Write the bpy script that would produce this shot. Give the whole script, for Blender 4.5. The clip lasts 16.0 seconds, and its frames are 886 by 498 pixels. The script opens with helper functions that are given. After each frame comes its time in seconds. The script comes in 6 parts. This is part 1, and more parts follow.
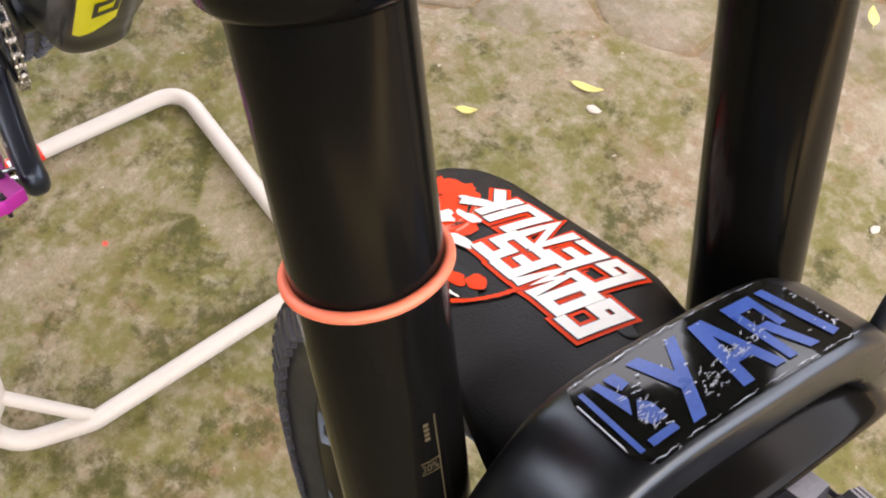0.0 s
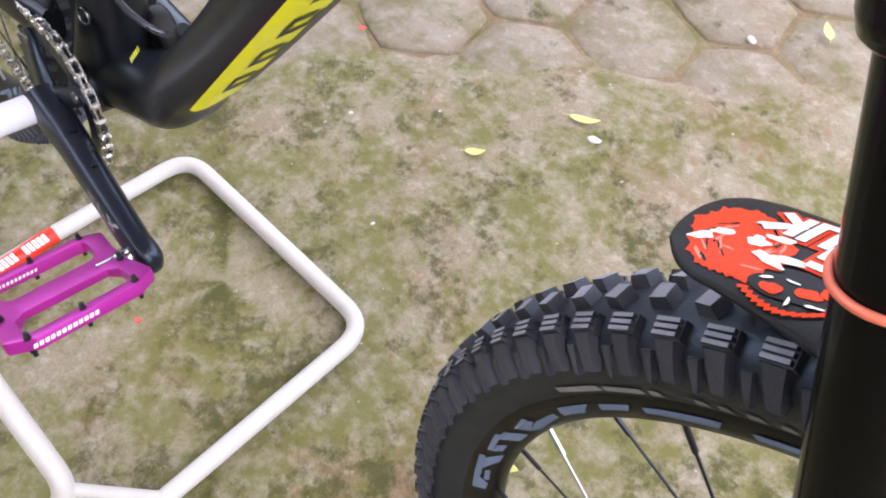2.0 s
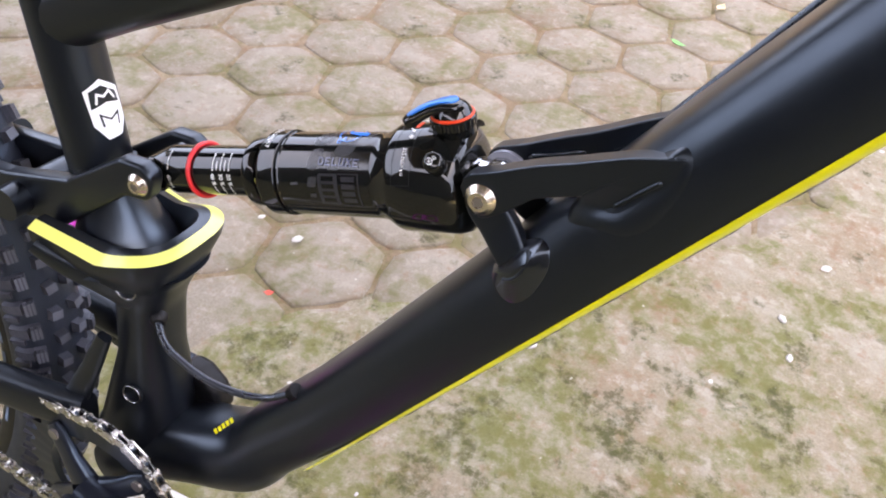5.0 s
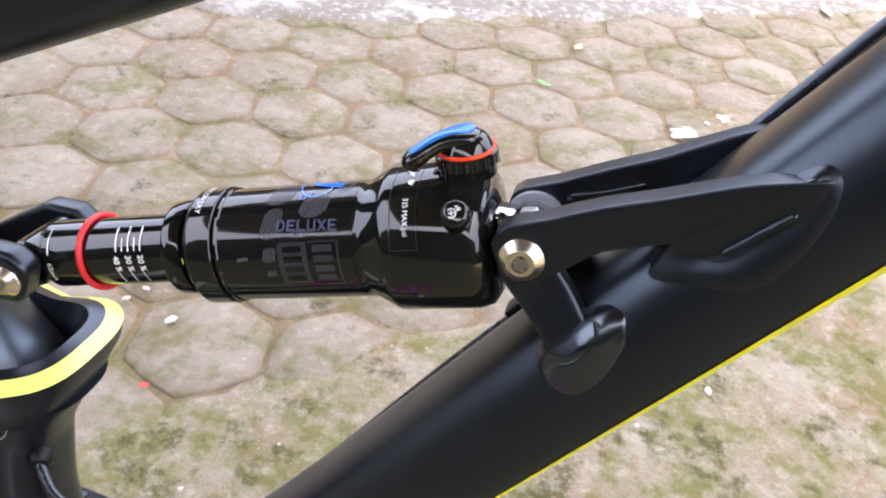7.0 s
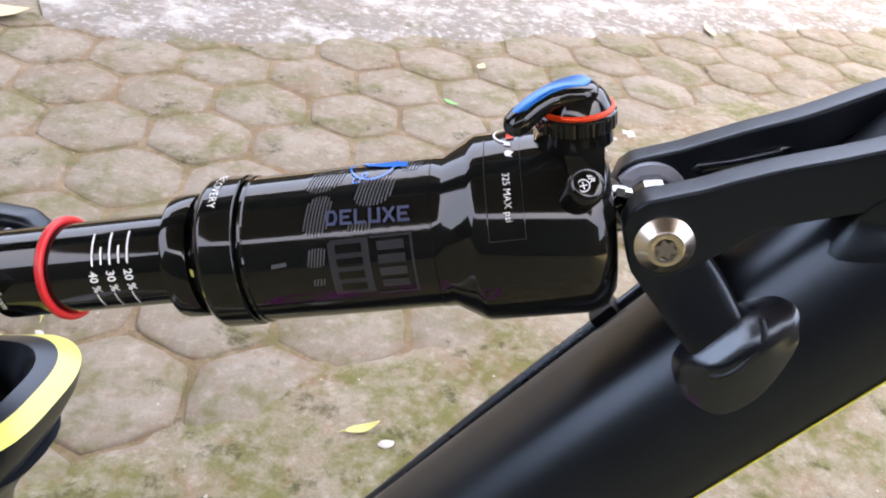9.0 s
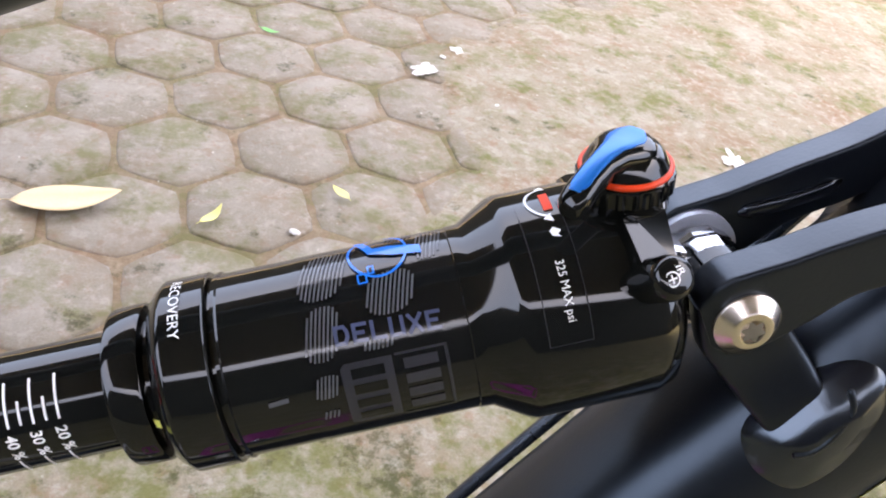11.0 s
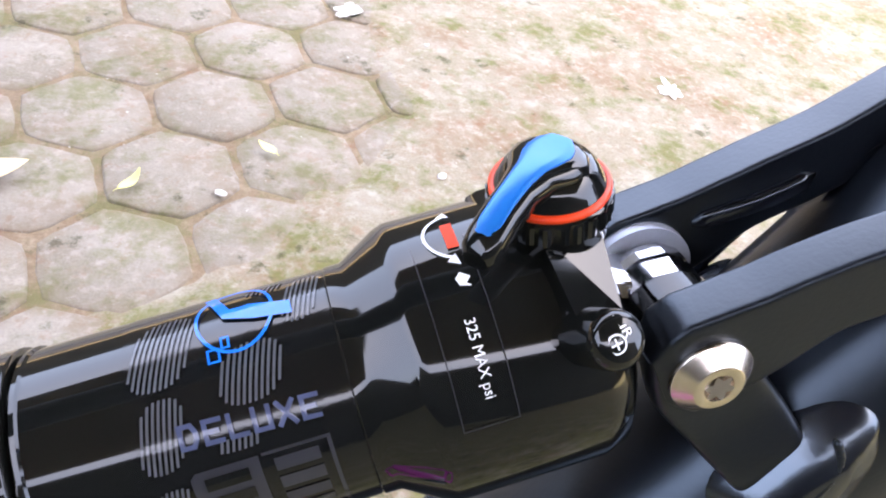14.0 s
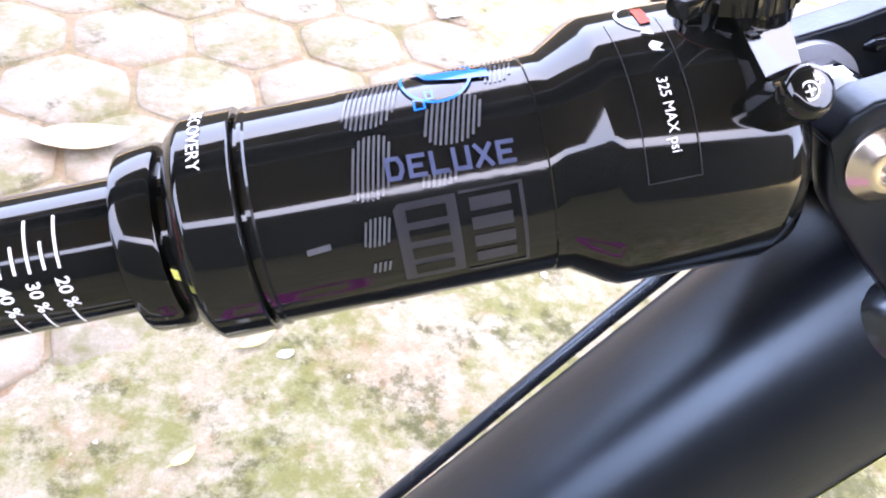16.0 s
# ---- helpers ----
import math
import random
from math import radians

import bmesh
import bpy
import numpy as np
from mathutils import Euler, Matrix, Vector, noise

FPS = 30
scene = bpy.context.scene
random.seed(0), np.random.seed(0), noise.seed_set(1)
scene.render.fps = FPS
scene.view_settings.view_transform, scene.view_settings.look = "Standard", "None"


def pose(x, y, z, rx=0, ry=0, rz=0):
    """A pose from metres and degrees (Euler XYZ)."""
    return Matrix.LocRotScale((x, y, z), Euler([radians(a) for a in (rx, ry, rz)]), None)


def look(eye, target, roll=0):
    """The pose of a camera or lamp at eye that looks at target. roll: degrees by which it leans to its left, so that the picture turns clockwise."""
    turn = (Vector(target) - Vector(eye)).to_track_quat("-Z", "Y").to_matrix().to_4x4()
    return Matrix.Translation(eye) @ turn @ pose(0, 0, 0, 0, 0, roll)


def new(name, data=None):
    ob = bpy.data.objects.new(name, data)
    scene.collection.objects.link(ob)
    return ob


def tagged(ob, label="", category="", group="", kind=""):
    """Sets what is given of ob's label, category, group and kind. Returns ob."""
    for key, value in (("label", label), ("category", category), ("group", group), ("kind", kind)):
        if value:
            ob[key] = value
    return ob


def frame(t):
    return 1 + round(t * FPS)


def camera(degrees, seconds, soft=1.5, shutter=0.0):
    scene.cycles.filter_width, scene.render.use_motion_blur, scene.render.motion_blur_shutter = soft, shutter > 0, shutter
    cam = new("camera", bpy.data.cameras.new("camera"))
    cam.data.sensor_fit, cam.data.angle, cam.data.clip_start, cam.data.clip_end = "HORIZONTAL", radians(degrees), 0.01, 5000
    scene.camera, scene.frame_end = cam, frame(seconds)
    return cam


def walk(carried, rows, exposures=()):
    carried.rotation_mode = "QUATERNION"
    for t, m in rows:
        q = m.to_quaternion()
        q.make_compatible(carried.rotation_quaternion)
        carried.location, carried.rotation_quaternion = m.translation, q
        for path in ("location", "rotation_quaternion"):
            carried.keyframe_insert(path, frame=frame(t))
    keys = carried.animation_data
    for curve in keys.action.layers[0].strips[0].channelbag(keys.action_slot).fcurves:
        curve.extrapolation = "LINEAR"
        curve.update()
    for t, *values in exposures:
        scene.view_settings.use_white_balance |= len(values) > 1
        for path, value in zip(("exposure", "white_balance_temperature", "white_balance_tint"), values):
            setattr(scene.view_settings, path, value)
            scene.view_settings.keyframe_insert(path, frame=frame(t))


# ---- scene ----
cam = camera(56.19, 16.0, soft=2.0)
PATH = [
    (0, (0.6482, -0.1340, 0.9456), (0.2753, 0.1969, 0.0788), 3.16),
    (0.5, (0.6310, -0.1505, 0.9471), (0.2606, 0.1865, 0.0815), 3.30),
    (1, (0.6121, -0.1748, 0.9493), (0.2524, 0.1842, 0.0881), 3.93),
    (1.5, (0.5835, -0.2120, 0.9525), (0.2390, 0.1827, 0.1007), 5.13),
    (2, (0.5517, -0.2520, 0.9550), (0.2140, 0.1794, 0.1184), 5.90),
    (2.5, (0.5210, -0.2973, 0.9637), (0.1944, 0.1849, 0.1508), 6.43),
    (3, (0.4888, -0.3301, 0.9772), (0.1660, 0.2550, 0.2333), 6.83),
    (3.5, (0.4670, -0.3391, 0.9855), (0.1632, 0.2993, 0.2782), 7.88),
    (4, (0.4130, -0.3302, 0.9876), (0.1195, 0.3334, 0.2995), 6.96),
    (4.5, (0.3616, -0.3176, 0.9872), (0.1197, 0.3736, 0.3062), 5.99),
    (4.7, (0.3484, -0.3166, 0.9866), (0.1069, 0.3745, 0.3054), 5.70),
    (6.8, (0.2547, -0.2590, 0.9253), (0.1488, 0.5129, 0.2985), 7.89),
    (7, (0.2482, -0.2514, 0.9146), (0.1592, 0.5320, 0.2996), 8.39),
    (7.5, (0.2331, -0.2397, 0.8943), (0.1673, 0.5667, 0.3065), 8.67),
    (8, (0.2203, -0.2327, 0.8773), (0.1837, 0.5873, 0.3061), 9.29),
    (10.5, (0.1387, -0.1653, 0.8501), (0.3366, 0.6184, 0.2613), 13.71),
    (11, (0.1354, -0.1466, 0.8571), (0.3937, 0.5993, 0.2433), 14.50),
    (11.5, (0.1351, -0.1333, 0.8558), (0.4171, 0.5820, 0.2164), 15.12),
    (12, (0.1415, -0.1235, 0.8555), (0.4396, 0.5707, 0.2002), 15.68),
    (12.5, (0.1486, -0.1118, 0.8530), (0.4599, 0.5685, 0.1894), 15.90),
    (13, (0.1534, -0.1080, 0.8510), (0.4734, 0.5681, 0.1873), 16.01),
    (13.5, (0.1582, -0.1034, 0.8509), (0.4802, 0.5740, 0.1895), 15.32),
    (14, (0.1584, -0.1028, 0.8476), (0.4804, 0.5786, 0.1904), 14.84),
    (14.5, (0.1542, -0.1107, 0.8406), (0.4727, 0.5730, 0.1839), 14.83),
    (15, (0.1430, -0.1225, 0.8288), (0.4362, 0.5698, 0.1694), 14.65),
    (15.5, (0.1388, -0.1316, 0.8228), (0.4067, 0.5702, 0.1627), 14.77),
    (16, (0.1349, -0.1386, 0.8164), (0.3731, 0.5790, 0.1619), 14.55),
]
EXPOSURES = [(0.0, 4.05, 9850, 12), (0.5, 4.1, 9450, 13), (1.0, 4.71, 7100, 16), (1.5, 4.48, 7300, 16), (2.0, 4.19, 7850, 12), (2.5, 4.05, 8000, 12), (3.5, 3.88, 8250, 12), (4.5, 4.17, 7850, 14), (7.0, 4.33, 7650, 12), (8.0, 4.19, 7800, 11), (10.5, 4.09, 7600, 11), (12.5, 4.41, 7100, 12), (14.5, 4.69, 7050, 12), (15.0, 5.4, 6920, 14), (15.5, 5.5, 6950, 14), (16.0, 5.21, 6850, 16)]
walk(cam, [(t, look(eye, target, roll)) for t, eye, target, roll in PATH], EXPOSURES)

from mathutils.bvhtree import BVHTree
# ---- light ----
world = bpy.data.worlds.new("world")
scene.world = world
world.use_nodes = True
wn = world.node_tree
sky = wn.nodes.new("ShaderNodeTexSky")
sky.sky_type = "NISHITA"
sky.sun_disc = False
sky.dust_density = 6.0
sky.air_density = 0.6
SUN_EL, SUN_AZ = 86.0, 185.0
sky.sun_elevation = radians(SUN_EL)
sky.sun_rotation = radians(SUN_AZ)
wn.links.new(sky.outputs[0], wn.nodes["Background"].inputs[0])
wn.nodes["Background"].inputs[1].default_value = 0.15
sun = new("sun", bpy.data.lights.new("sun", "SUN"))
sun.data.energy = 1.6
sun.data.angle = radians(6)
sun.data.color = (1.0, 0.95, 0.87)
sun_dir = Vector((math.sin(radians(SUN_AZ)) * math.cos(radians(SUN_EL)), math.cos(radians(SUN_AZ)) * math.cos(radians(SUN_EL)), math.sin(radians(SUN_EL))))
sun.matrix_world = look(sun_dir * 20, (0, 0, 0))


# ---- materials ----
def mat(name, color, rough=0.5, metal=0.0, vary=0.15, scale=40.0, bump=0.0, bump_scale=400.0, coat=0.0, spec=0.5, rand=0.0, cool=0.0):
    """A plain surface with two scales of variation in colour and gloss, and fine relief."""
    m = bpy.data.materials.new(name)
    m.use_nodes = True
    nt = m.node_tree
    b = nt.nodes["Principled BSDF"]
    tc = nt.nodes.new("ShaderNodeTexCoord")
    n1 = nt.nodes.new("ShaderNodeTexNoise")
    n1.inputs["Scale"].default_value = scale
    n1.inputs["Detail"].default_value = 6
    n2 = nt.nodes.new("ShaderNodeTexNoise")
    n2.inputs["Scale"].default_value = scale * 9
    n2.inputs["Detail"].default_value = 3
    nt.links.new(tc.outputs["Object"], n1.inputs["Vector"])
    nt.links.new(tc.outputs["Object"], n2.inputs["Vector"])
    mix = nt.nodes.new("ShaderNodeMix")
    mix.data_type = "RGBA"
    lo = [c * (1 - vary) for c in color]
    hi = [min(1.0, c * (1 + vary)) for c in color]
    mix.inputs[6].default_value = (*lo, 1)
    mix.inputs[7].default_value = (*hi, 1)
    add = nt.nodes.new("ShaderNodeMath")
    add.operation = "ADD"
    sub = nt.nodes.new("ShaderNodeMath")
    sub.operation = "MULTIPLY"
    sub.inputs[1].default_value = 0.5
    nt.links.new(n1.outputs["Fac"], add.inputs[0])
    nt.links.new(n2.outputs["Fac"], add.inputs[1])
    nt.links.new(add.outputs[0], sub.inputs[0])
    fac = sub.outputs[0]
    if rand:
        oi = nt.nodes.new("ShaderNodeObjectInfo")
        ma = nt.nodes.new("ShaderNodeMath")
        ma.operation = "MULTIPLY_ADD"
        ma.inputs[1].default_value = rand
        nt.links.new(oi.outputs["Random"], ma.inputs[0])
        nt.links.new(fac, ma.inputs[2])
        fac = ma.outputs[0]
    nt.links.new(fac, mix.inputs[0])
    nt.links.new(mix.outputs[2], b.inputs["Base Color"])
    rr = nt.nodes.new("ShaderNodeMapRange")
    rr.inputs["To Min"].default_value = max(0.02, rough * 0.75)
    rr.inputs["To Max"].default_value = min(1.0, rough * 1.25)
    nt.links.new(n1.outputs["Fac"], rr.inputs["Value"])
    nt.links.new(rr.outputs[0], b.inputs["Roughness"])
    b.inputs["Metallic"].default_value = metal
    b.inputs["Coat Weight"].default_value = coat
    b.inputs["Coat Roughness"].default_value = 0.06
    b.inputs["Specular IOR Level"].default_value = spec
    # cool tints the gloss blue, in place of reflected sky
    b.inputs["Specular Tint"].default_value = (1 - cool, 1 - 0.5 * cool, 1, 1)
    if bump:
        n3 = nt.nodes.new("ShaderNodeTexNoise")
        n3.inputs["Scale"].default_value = bump_scale
        n3.inputs["Detail"].default_value = 4
        nt.links.new(tc.outputs["Object"], n3.inputs["Vector"])
        bp = nt.nodes.new("ShaderNodeBump")
        bp.inputs["Strength"].default_value = bump
        bp.inputs["Distance"].default_value = 0.001
        nt.links.new(n3.outputs["Fac"], bp.inputs["Height"])
        nt.links.new(bp.outputs[0], b.inputs["Normal"])
    return m


def ground_mat(name, base, moss, pale, brown, moss_amount, rand=0.0, bump=0.6, rim=False, far_less=0.0):
    """Old weathered concrete: pale aggregate, moss in patches, brown stains."""
    m = bpy.data.materials.new(name)
    m.use_nodes = True
    nt = m.node_tree
    b = nt.nodes["Principled BSDF"]
    geo = nt.nodes.new("ShaderNodeNewGeometry")

    def noise_node(scale, detail=8, rough=0.6, distort=0.0):
        n = nt.nodes.new("ShaderNodeTexNoise")
        n.inputs["Scale"].default_value = scale
        n.inputs["Detail"].default_value = detail
        n.inputs["Roughness"].default_value = rough
        n.inputs["Distortion"].default_value = distort
        nt.links.new(geo.outputs["Position"], n.inputs["Vector"])
        return n.outputs["Fac"]

    def ramp(src, a, c):
        r = nt.nodes.new("ShaderNodeMapRange")
        r.interpolation_type = "SMOOTHSTEP"
        r.inputs["From Min"].default_value = a
        r.inputs["From Max"].default_value = c
        nt.links.new(src, r.inputs["Value"])
        return r.outputs[0]

    def mixc(f, a, c):
        x = nt.nodes.new("ShaderNodeMix")
        x.data_type = "RGBA"
        nt.links.new(f, x.inputs[0])
        if isinstance(a, tuple):
            x.inputs[6].default_value = (*a, 1)
        else:
            nt.links.new(a, x.inputs[6])
        if isinstance(c, tuple):
            x.inputs[7].default_value = (*c, 1)
        else:
            nt.links.new(c, x.inputs[7])
        return x.outputs[2]

    def mul(a, k):
        x = nt.nodes.new("ShaderNodeMath")
        x.operation = "MULTIPLY"
        nt.links.new(a, x.inputs[0])
        if isinstance(k, float):
            x.inputs[1].default_value = k
        else:
            nt.links.new(k, x.inputs[1])
        return x.outputs[0]

    grain = noise_node(260, 6, 0.7)
    col = mixc(ramp(grain, 0.3, 0.72), tuple(c * 0.80 for c in base), tuple(min(1, c * 1.18) for c in base))
    if rand:
        oi = nt.nodes.new("ShaderNodeObjectInfo")
        col = mixc(mul(oi.outputs["Random"], rand), col, pale)
    patch = noise_node(7, 10, 0.68, 0.0)
    col = mixc(mul(ramp(patch, 0.45, 0.66), 0.65), col, pale)
    col = mixc(mul(mul(ramp(noise_node(4.3, 8, 0.66, 0.0), 0.47, 0.66), ramp(noise_node(48, 6, 0.7), 0.28, 0.60)), 0.85), col, brown)
    if rim:
        tc = nt.nodes.new("ShaderNodeTexCoord")
        ln = nt.nodes.new("ShaderNodeVectorMath")
        ln.operation = "LENGTH"
        nt.links.new(tc.outputs["Object"], ln.inputs[0])
        edge = mul(ramp(ln.outputs["Value"], 0.070, 0.116), ramp(noise_node(22, 8, 0.7), 0.34, 0.60))
        col = mixc(mul(edge, 0.75), col, brown)
    col = mixc(mul(ramp(noise_node(42, 7, 0.68), 0.50, 0.66), 0.55), col, tuple(min(1, c * 1.12) for c in pale))
    col = mixc(mul(ramp(noise_node(31, 7, 0.70), 0.53, 0.68), 0.46), col, (brown[0] * 1.10, brown[1] * 0.84, brown[2] * 0.74))
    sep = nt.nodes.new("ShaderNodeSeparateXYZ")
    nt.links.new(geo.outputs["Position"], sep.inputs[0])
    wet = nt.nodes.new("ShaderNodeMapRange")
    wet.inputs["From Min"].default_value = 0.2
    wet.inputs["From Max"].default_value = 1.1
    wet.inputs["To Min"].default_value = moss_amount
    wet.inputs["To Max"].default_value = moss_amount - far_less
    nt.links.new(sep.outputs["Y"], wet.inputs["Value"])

    def plus(a, c):
        x = nt.nodes.new("ShaderNodeMath")
        nt.links.new(a, x.inputs[0])
        nt.links.new(c, x.inputs[1])
        return x.outputs[0]

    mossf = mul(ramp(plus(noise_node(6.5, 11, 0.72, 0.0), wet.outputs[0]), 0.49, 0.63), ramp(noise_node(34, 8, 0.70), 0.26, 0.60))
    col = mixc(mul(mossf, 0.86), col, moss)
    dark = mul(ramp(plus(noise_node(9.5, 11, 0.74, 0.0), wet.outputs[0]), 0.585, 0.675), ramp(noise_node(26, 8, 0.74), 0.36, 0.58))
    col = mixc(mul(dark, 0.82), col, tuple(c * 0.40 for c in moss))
    pits = ramp(noise_node(330, 4, 0.7), 0.62, 0.72)
    col = mixc(mul(pits, 0.28), col, tuple(c * 0.35 for c in base))
    fleck = ramp(noise_node(75, 3, 0.5), 0.72, 0.78)
    col = mixc(mul(fleck, 0.45), col, (0.66, 0.63, 0.56))
    nt.links.new(col, b.inputs["Base Color"])
    b.inputs["Roughness"].default_value = 0.82
    b.inputs["Specular IOR Level"].default_value = 0.35
    bp = nt.nodes.new("ShaderNodeBump")
    bp.inputs["Strength"].default_value = bump
    bp.inputs["Distance"].default_value = 0.004
    nt.links.new(noise_node(55, 10, 0.72), bp.inputs["Height"])
    nt.links.new(bp.outputs[0], b.inputs["Normal"])
    return m


M_FRAME = mat("matte_black_paint", (0.0040, 0.0045, 0.0062), 0.33, vary=0.2, bump=0.05, bump_scale=900, spec=0.56, cool=0.3)
M_WELD = mat("glossy_black_weld_paint", (0.006, 0.0063, 0.0085), 0.21, vary=0.3, bump=0.20, bump_scale=140, spec=0.9, cool=0.25)
M_SCRATCH = mat("bare_scratched_alloy", (0.46, 0.50, 0.58), 0.42, metal=0.5, vary=0.4, scale=300)
M_GLOSS = mat("gloss_black_anodised", (0.0058, 0.0062, 0.0055), 0.065, vary=0.2, scale=25, spec=0.45)
M_FOIL = mat("semi_gloss_black_foil", (0.0060, 0.0063, 0.0060), 0.10, vary=0.3, scale=60, spec=0.45, bump=0.05, bump_scale=300)
M_STAN = mat("black_stanchion", (0.0042, 0.0042, 0.0040), 0.16, vary=0.2, scale=25, spec=0.10)
M_PLASTIC = mat("black_plastic_sheet", (0.005, 0.005, 0.006), 0.42, vary=0.25, bump=0.25, bump_scale=1500, spec=0.22)
M_RUBBER = mat("tyre_rubber", (0.013, 0.014, 0.019), 0.46, vary=0.5, scale=60, bump=0.3, bump_scale=600, rand=0.4, spec=0.55, cool=0.4)
# knob tops, front and rear, lighter grey than the knob sides
M_KNOBTOP = mat("knob_top_rubber", (0.19, 0.19, 0.215), 0.55, vary=0.35, scale=80, bump=0.3, bump_scale=700, rand=0.5, cool=0.3)
M_REARTOP = mat("rear_knob_top_rubber", (0.075, 0.077, 0.09), 0.55, vary=0.5, scale=80, bump=0.3, bump_scale=700, rand=0.5, cool=0.2)
M_DUSTY = mat("dusty_tread_rubber", (0.034, 0.034, 0.042), 0.5, vary=0.6, scale=55, bump=0.3, bump_scale=600, rand=0.4, spec=0.5, cool=0.25)
M_HOSE = mat("black_cable_housing", (0.018, 0.019, 0.024), 0.28, vary=0.2, spec=0.8, cool=0.25)
M_RIM = mat("black_rim", (0.004, 0.004, 0.005), 0.35, vary=0.2, spec=0.3)
M_DECAL_GREY = mat("pale_grey_blue_decal", (0.13, 0.19, 0.30), 0.4, vary=0.1)
M_MARK = mat("dull_grey_print", (0.24, 0.24, 0.245), 0.5, vary=0.2)
M_DARKGREY = mat("dark_grey_print", (0.022, 0.022, 0.025), 0.08, vary=0.1, spec=0.42)
M_MIDGREY = mat("mid_grey_print", (0.030, 0.030, 0.034), 0.08, vary=0.1, spec=0.42)
M_HATCH = mat("grey_hatch_print", (0.080, 0.082, 0.090), 0.08, vary=0.15, spec=0.42)
M_BLUEGREY = mat("blue_grey_print", (0.062, 0.074, 0.130), 0.08, vary=0.1, spec=0.42)
M_WHITEPRINT = mat("white_print", (0.84, 0.84, 0.82), 0.4, vary=0.06)
M_BLUEPRINT = mat("blue_print", (0.003, 0.155, 0.62), 0.12, vary=0.1, spec=0.42)
M_BLUE = mat("blue_anodised", (0.002, 0.150, 0.50), 0.32, metal=0.3, vary=0.1)
M_DECALBLUE = mat("worn_blue_decal", (0.030, 0.088, 0.34), 0.3, vary=0.6, scale=120)
M_ORANGE = mat("orange_rubber", (0.84, 0.052, 0.006), 0.45, vary=0.1)
M_CORAL = mat("coral_rubber_ring", (0.90, 0.20, 0.12), 0.40, vary=0.1)
M_RED = mat("red_rubber_ring", (0.62, 0.02, 0.025), 0.4, vary=0.1)
M_ORANGEPRINT = mat("orange_red_print", (0.82, 0.042, 0.0), 0.45, vary=0.12, spec=0.2)
M_YELLOW = mat("fluorescent_yellow_paint", (0.80, 0.79, 0.012), 0.32, vary=0.06, coat=0.3)
M_YELLOWPALE = mat("pale_yellow_paint", (0.80, 0.80, 0.18), 0.35, vary=0.06, coat=0.3)
M_MAGENTA = mat("magenta_anodised", (0.40, 0.018, 0.27), 0.36, metal=0.35, vary=0.12)
M_PIN = mat("dark_steel_pin", (0.03, 0.03, 0.035), 0.35, metal=0.8)
M_STEEL = mat("bright_steel", (0.46, 0.46, 0.47), 0.10, metal=1.0, vary=0.1, scale=120)
M_BRONZE = mat("titanium_bolt", (0.72, 0.64, 0.55), 0.20, metal=1.0, vary=0.1, scale=120)
bronze = M_BRONZE.node_tree
spun = bronze.nodes.new("ShaderNodeTangent")
spun.direction_type, spun.axis = "RADIAL", "Y"
for node in bronze.nodes:
    if node.type == "BSDF_PRINCIPLED":
        node.inputs["Anisotropic"].default_value = 0.8
        bronze.links.new(spun.outputs[0], node.inputs["Tangent"])
M_CHAIN = mat("oily_chain_steel", (0.50, 0.48, 0.45), 0.27, metal=0.95, vary=0.4, scale=150, rand=0.3)
M_SOCKET = mat("dark_socket", (0.26, 0.24, 0.22), 0.30, metal=0.8)
M_CRANK = mat("dark_anodised_crank", (0.009, 0.010, 0.015), 0.30, vary=0.2, spec=0.55, cool=0.4)
M_SATIN = mat("satin_black_casting", (0.0045, 0.0048, 0.0065), 0.30, vary=0.2, spec=0.9, cool=0.28, bump=0.04, bump_scale=900)
M_CRANKPRINT = mat("light_grey_print", (0.28, 0.29, 0.31), 0.3, vary=0.1)
M_SPOKE = mat("black_spoke", (0.05, 0.05, 0.055), 0.3, metal=0.7)
M_SPOKE_SILVER = mat("bare_spoke", (0.6, 0.6, 0.58), 0.3, metal=0.9)
M_STANDWHITE = mat("white_powder_coat", (0.49, 0.472, 0.44), 0.42, vary=0.08, scale=18, bump=0.06, bump_scale=500)
M_STANDGREY = mat("pale_grey_sleeve", (0.72, 0.72, 0.76), 0.4, vary=0.1)
M_STICKER = mat("red_sticker", (0.72, 0.035, 0.02), 0.35, vary=0.08)
M_SPACER = mat("dull_alloy_washer", (0.40, 0.43, 0.50), 0.5, metal=0.4, vary=0.12, scale=150)
M_LEAF_Y = mat("yellow_leaf", (0.55, 0.51, 0.17), 0.55, vary=0.3, scale=60, rand=0.3)
M_LEAF_O = mat("dry_cream_leaf", (0.62, 0.46, 0.26), 0.5, vary=0.3, scale=40)
M_LEAF_G = mat("green_leaf", (0.14, 0.42, 0.10), 0.5, vary=0.3, scale=60)
M_LEAF_R = mat("red_petal", (0.55, 0.08, 0.05), 0.6, vary=0.3, scale=60)
M_CHIP = mat("white_stone_chip", (0.48, 0.46, 0.42), 0.7, vary=0.1, scale=90, bump=0.3)
# dark surfaces of the added, unseen enclosure
M_SCREEN_WALL = mat("dark_screen_wall", (0.022, 0.022, 0.019), 0.75, vary=0.3, scale=4)
M_SCREEN_ROOF = mat("dark_screen_roof", (0.018, 0.019, 0.016), 0.8, vary=0.3, scale=5)
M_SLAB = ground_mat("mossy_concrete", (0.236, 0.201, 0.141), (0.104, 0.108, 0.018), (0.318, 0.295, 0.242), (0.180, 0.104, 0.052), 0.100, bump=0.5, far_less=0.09)
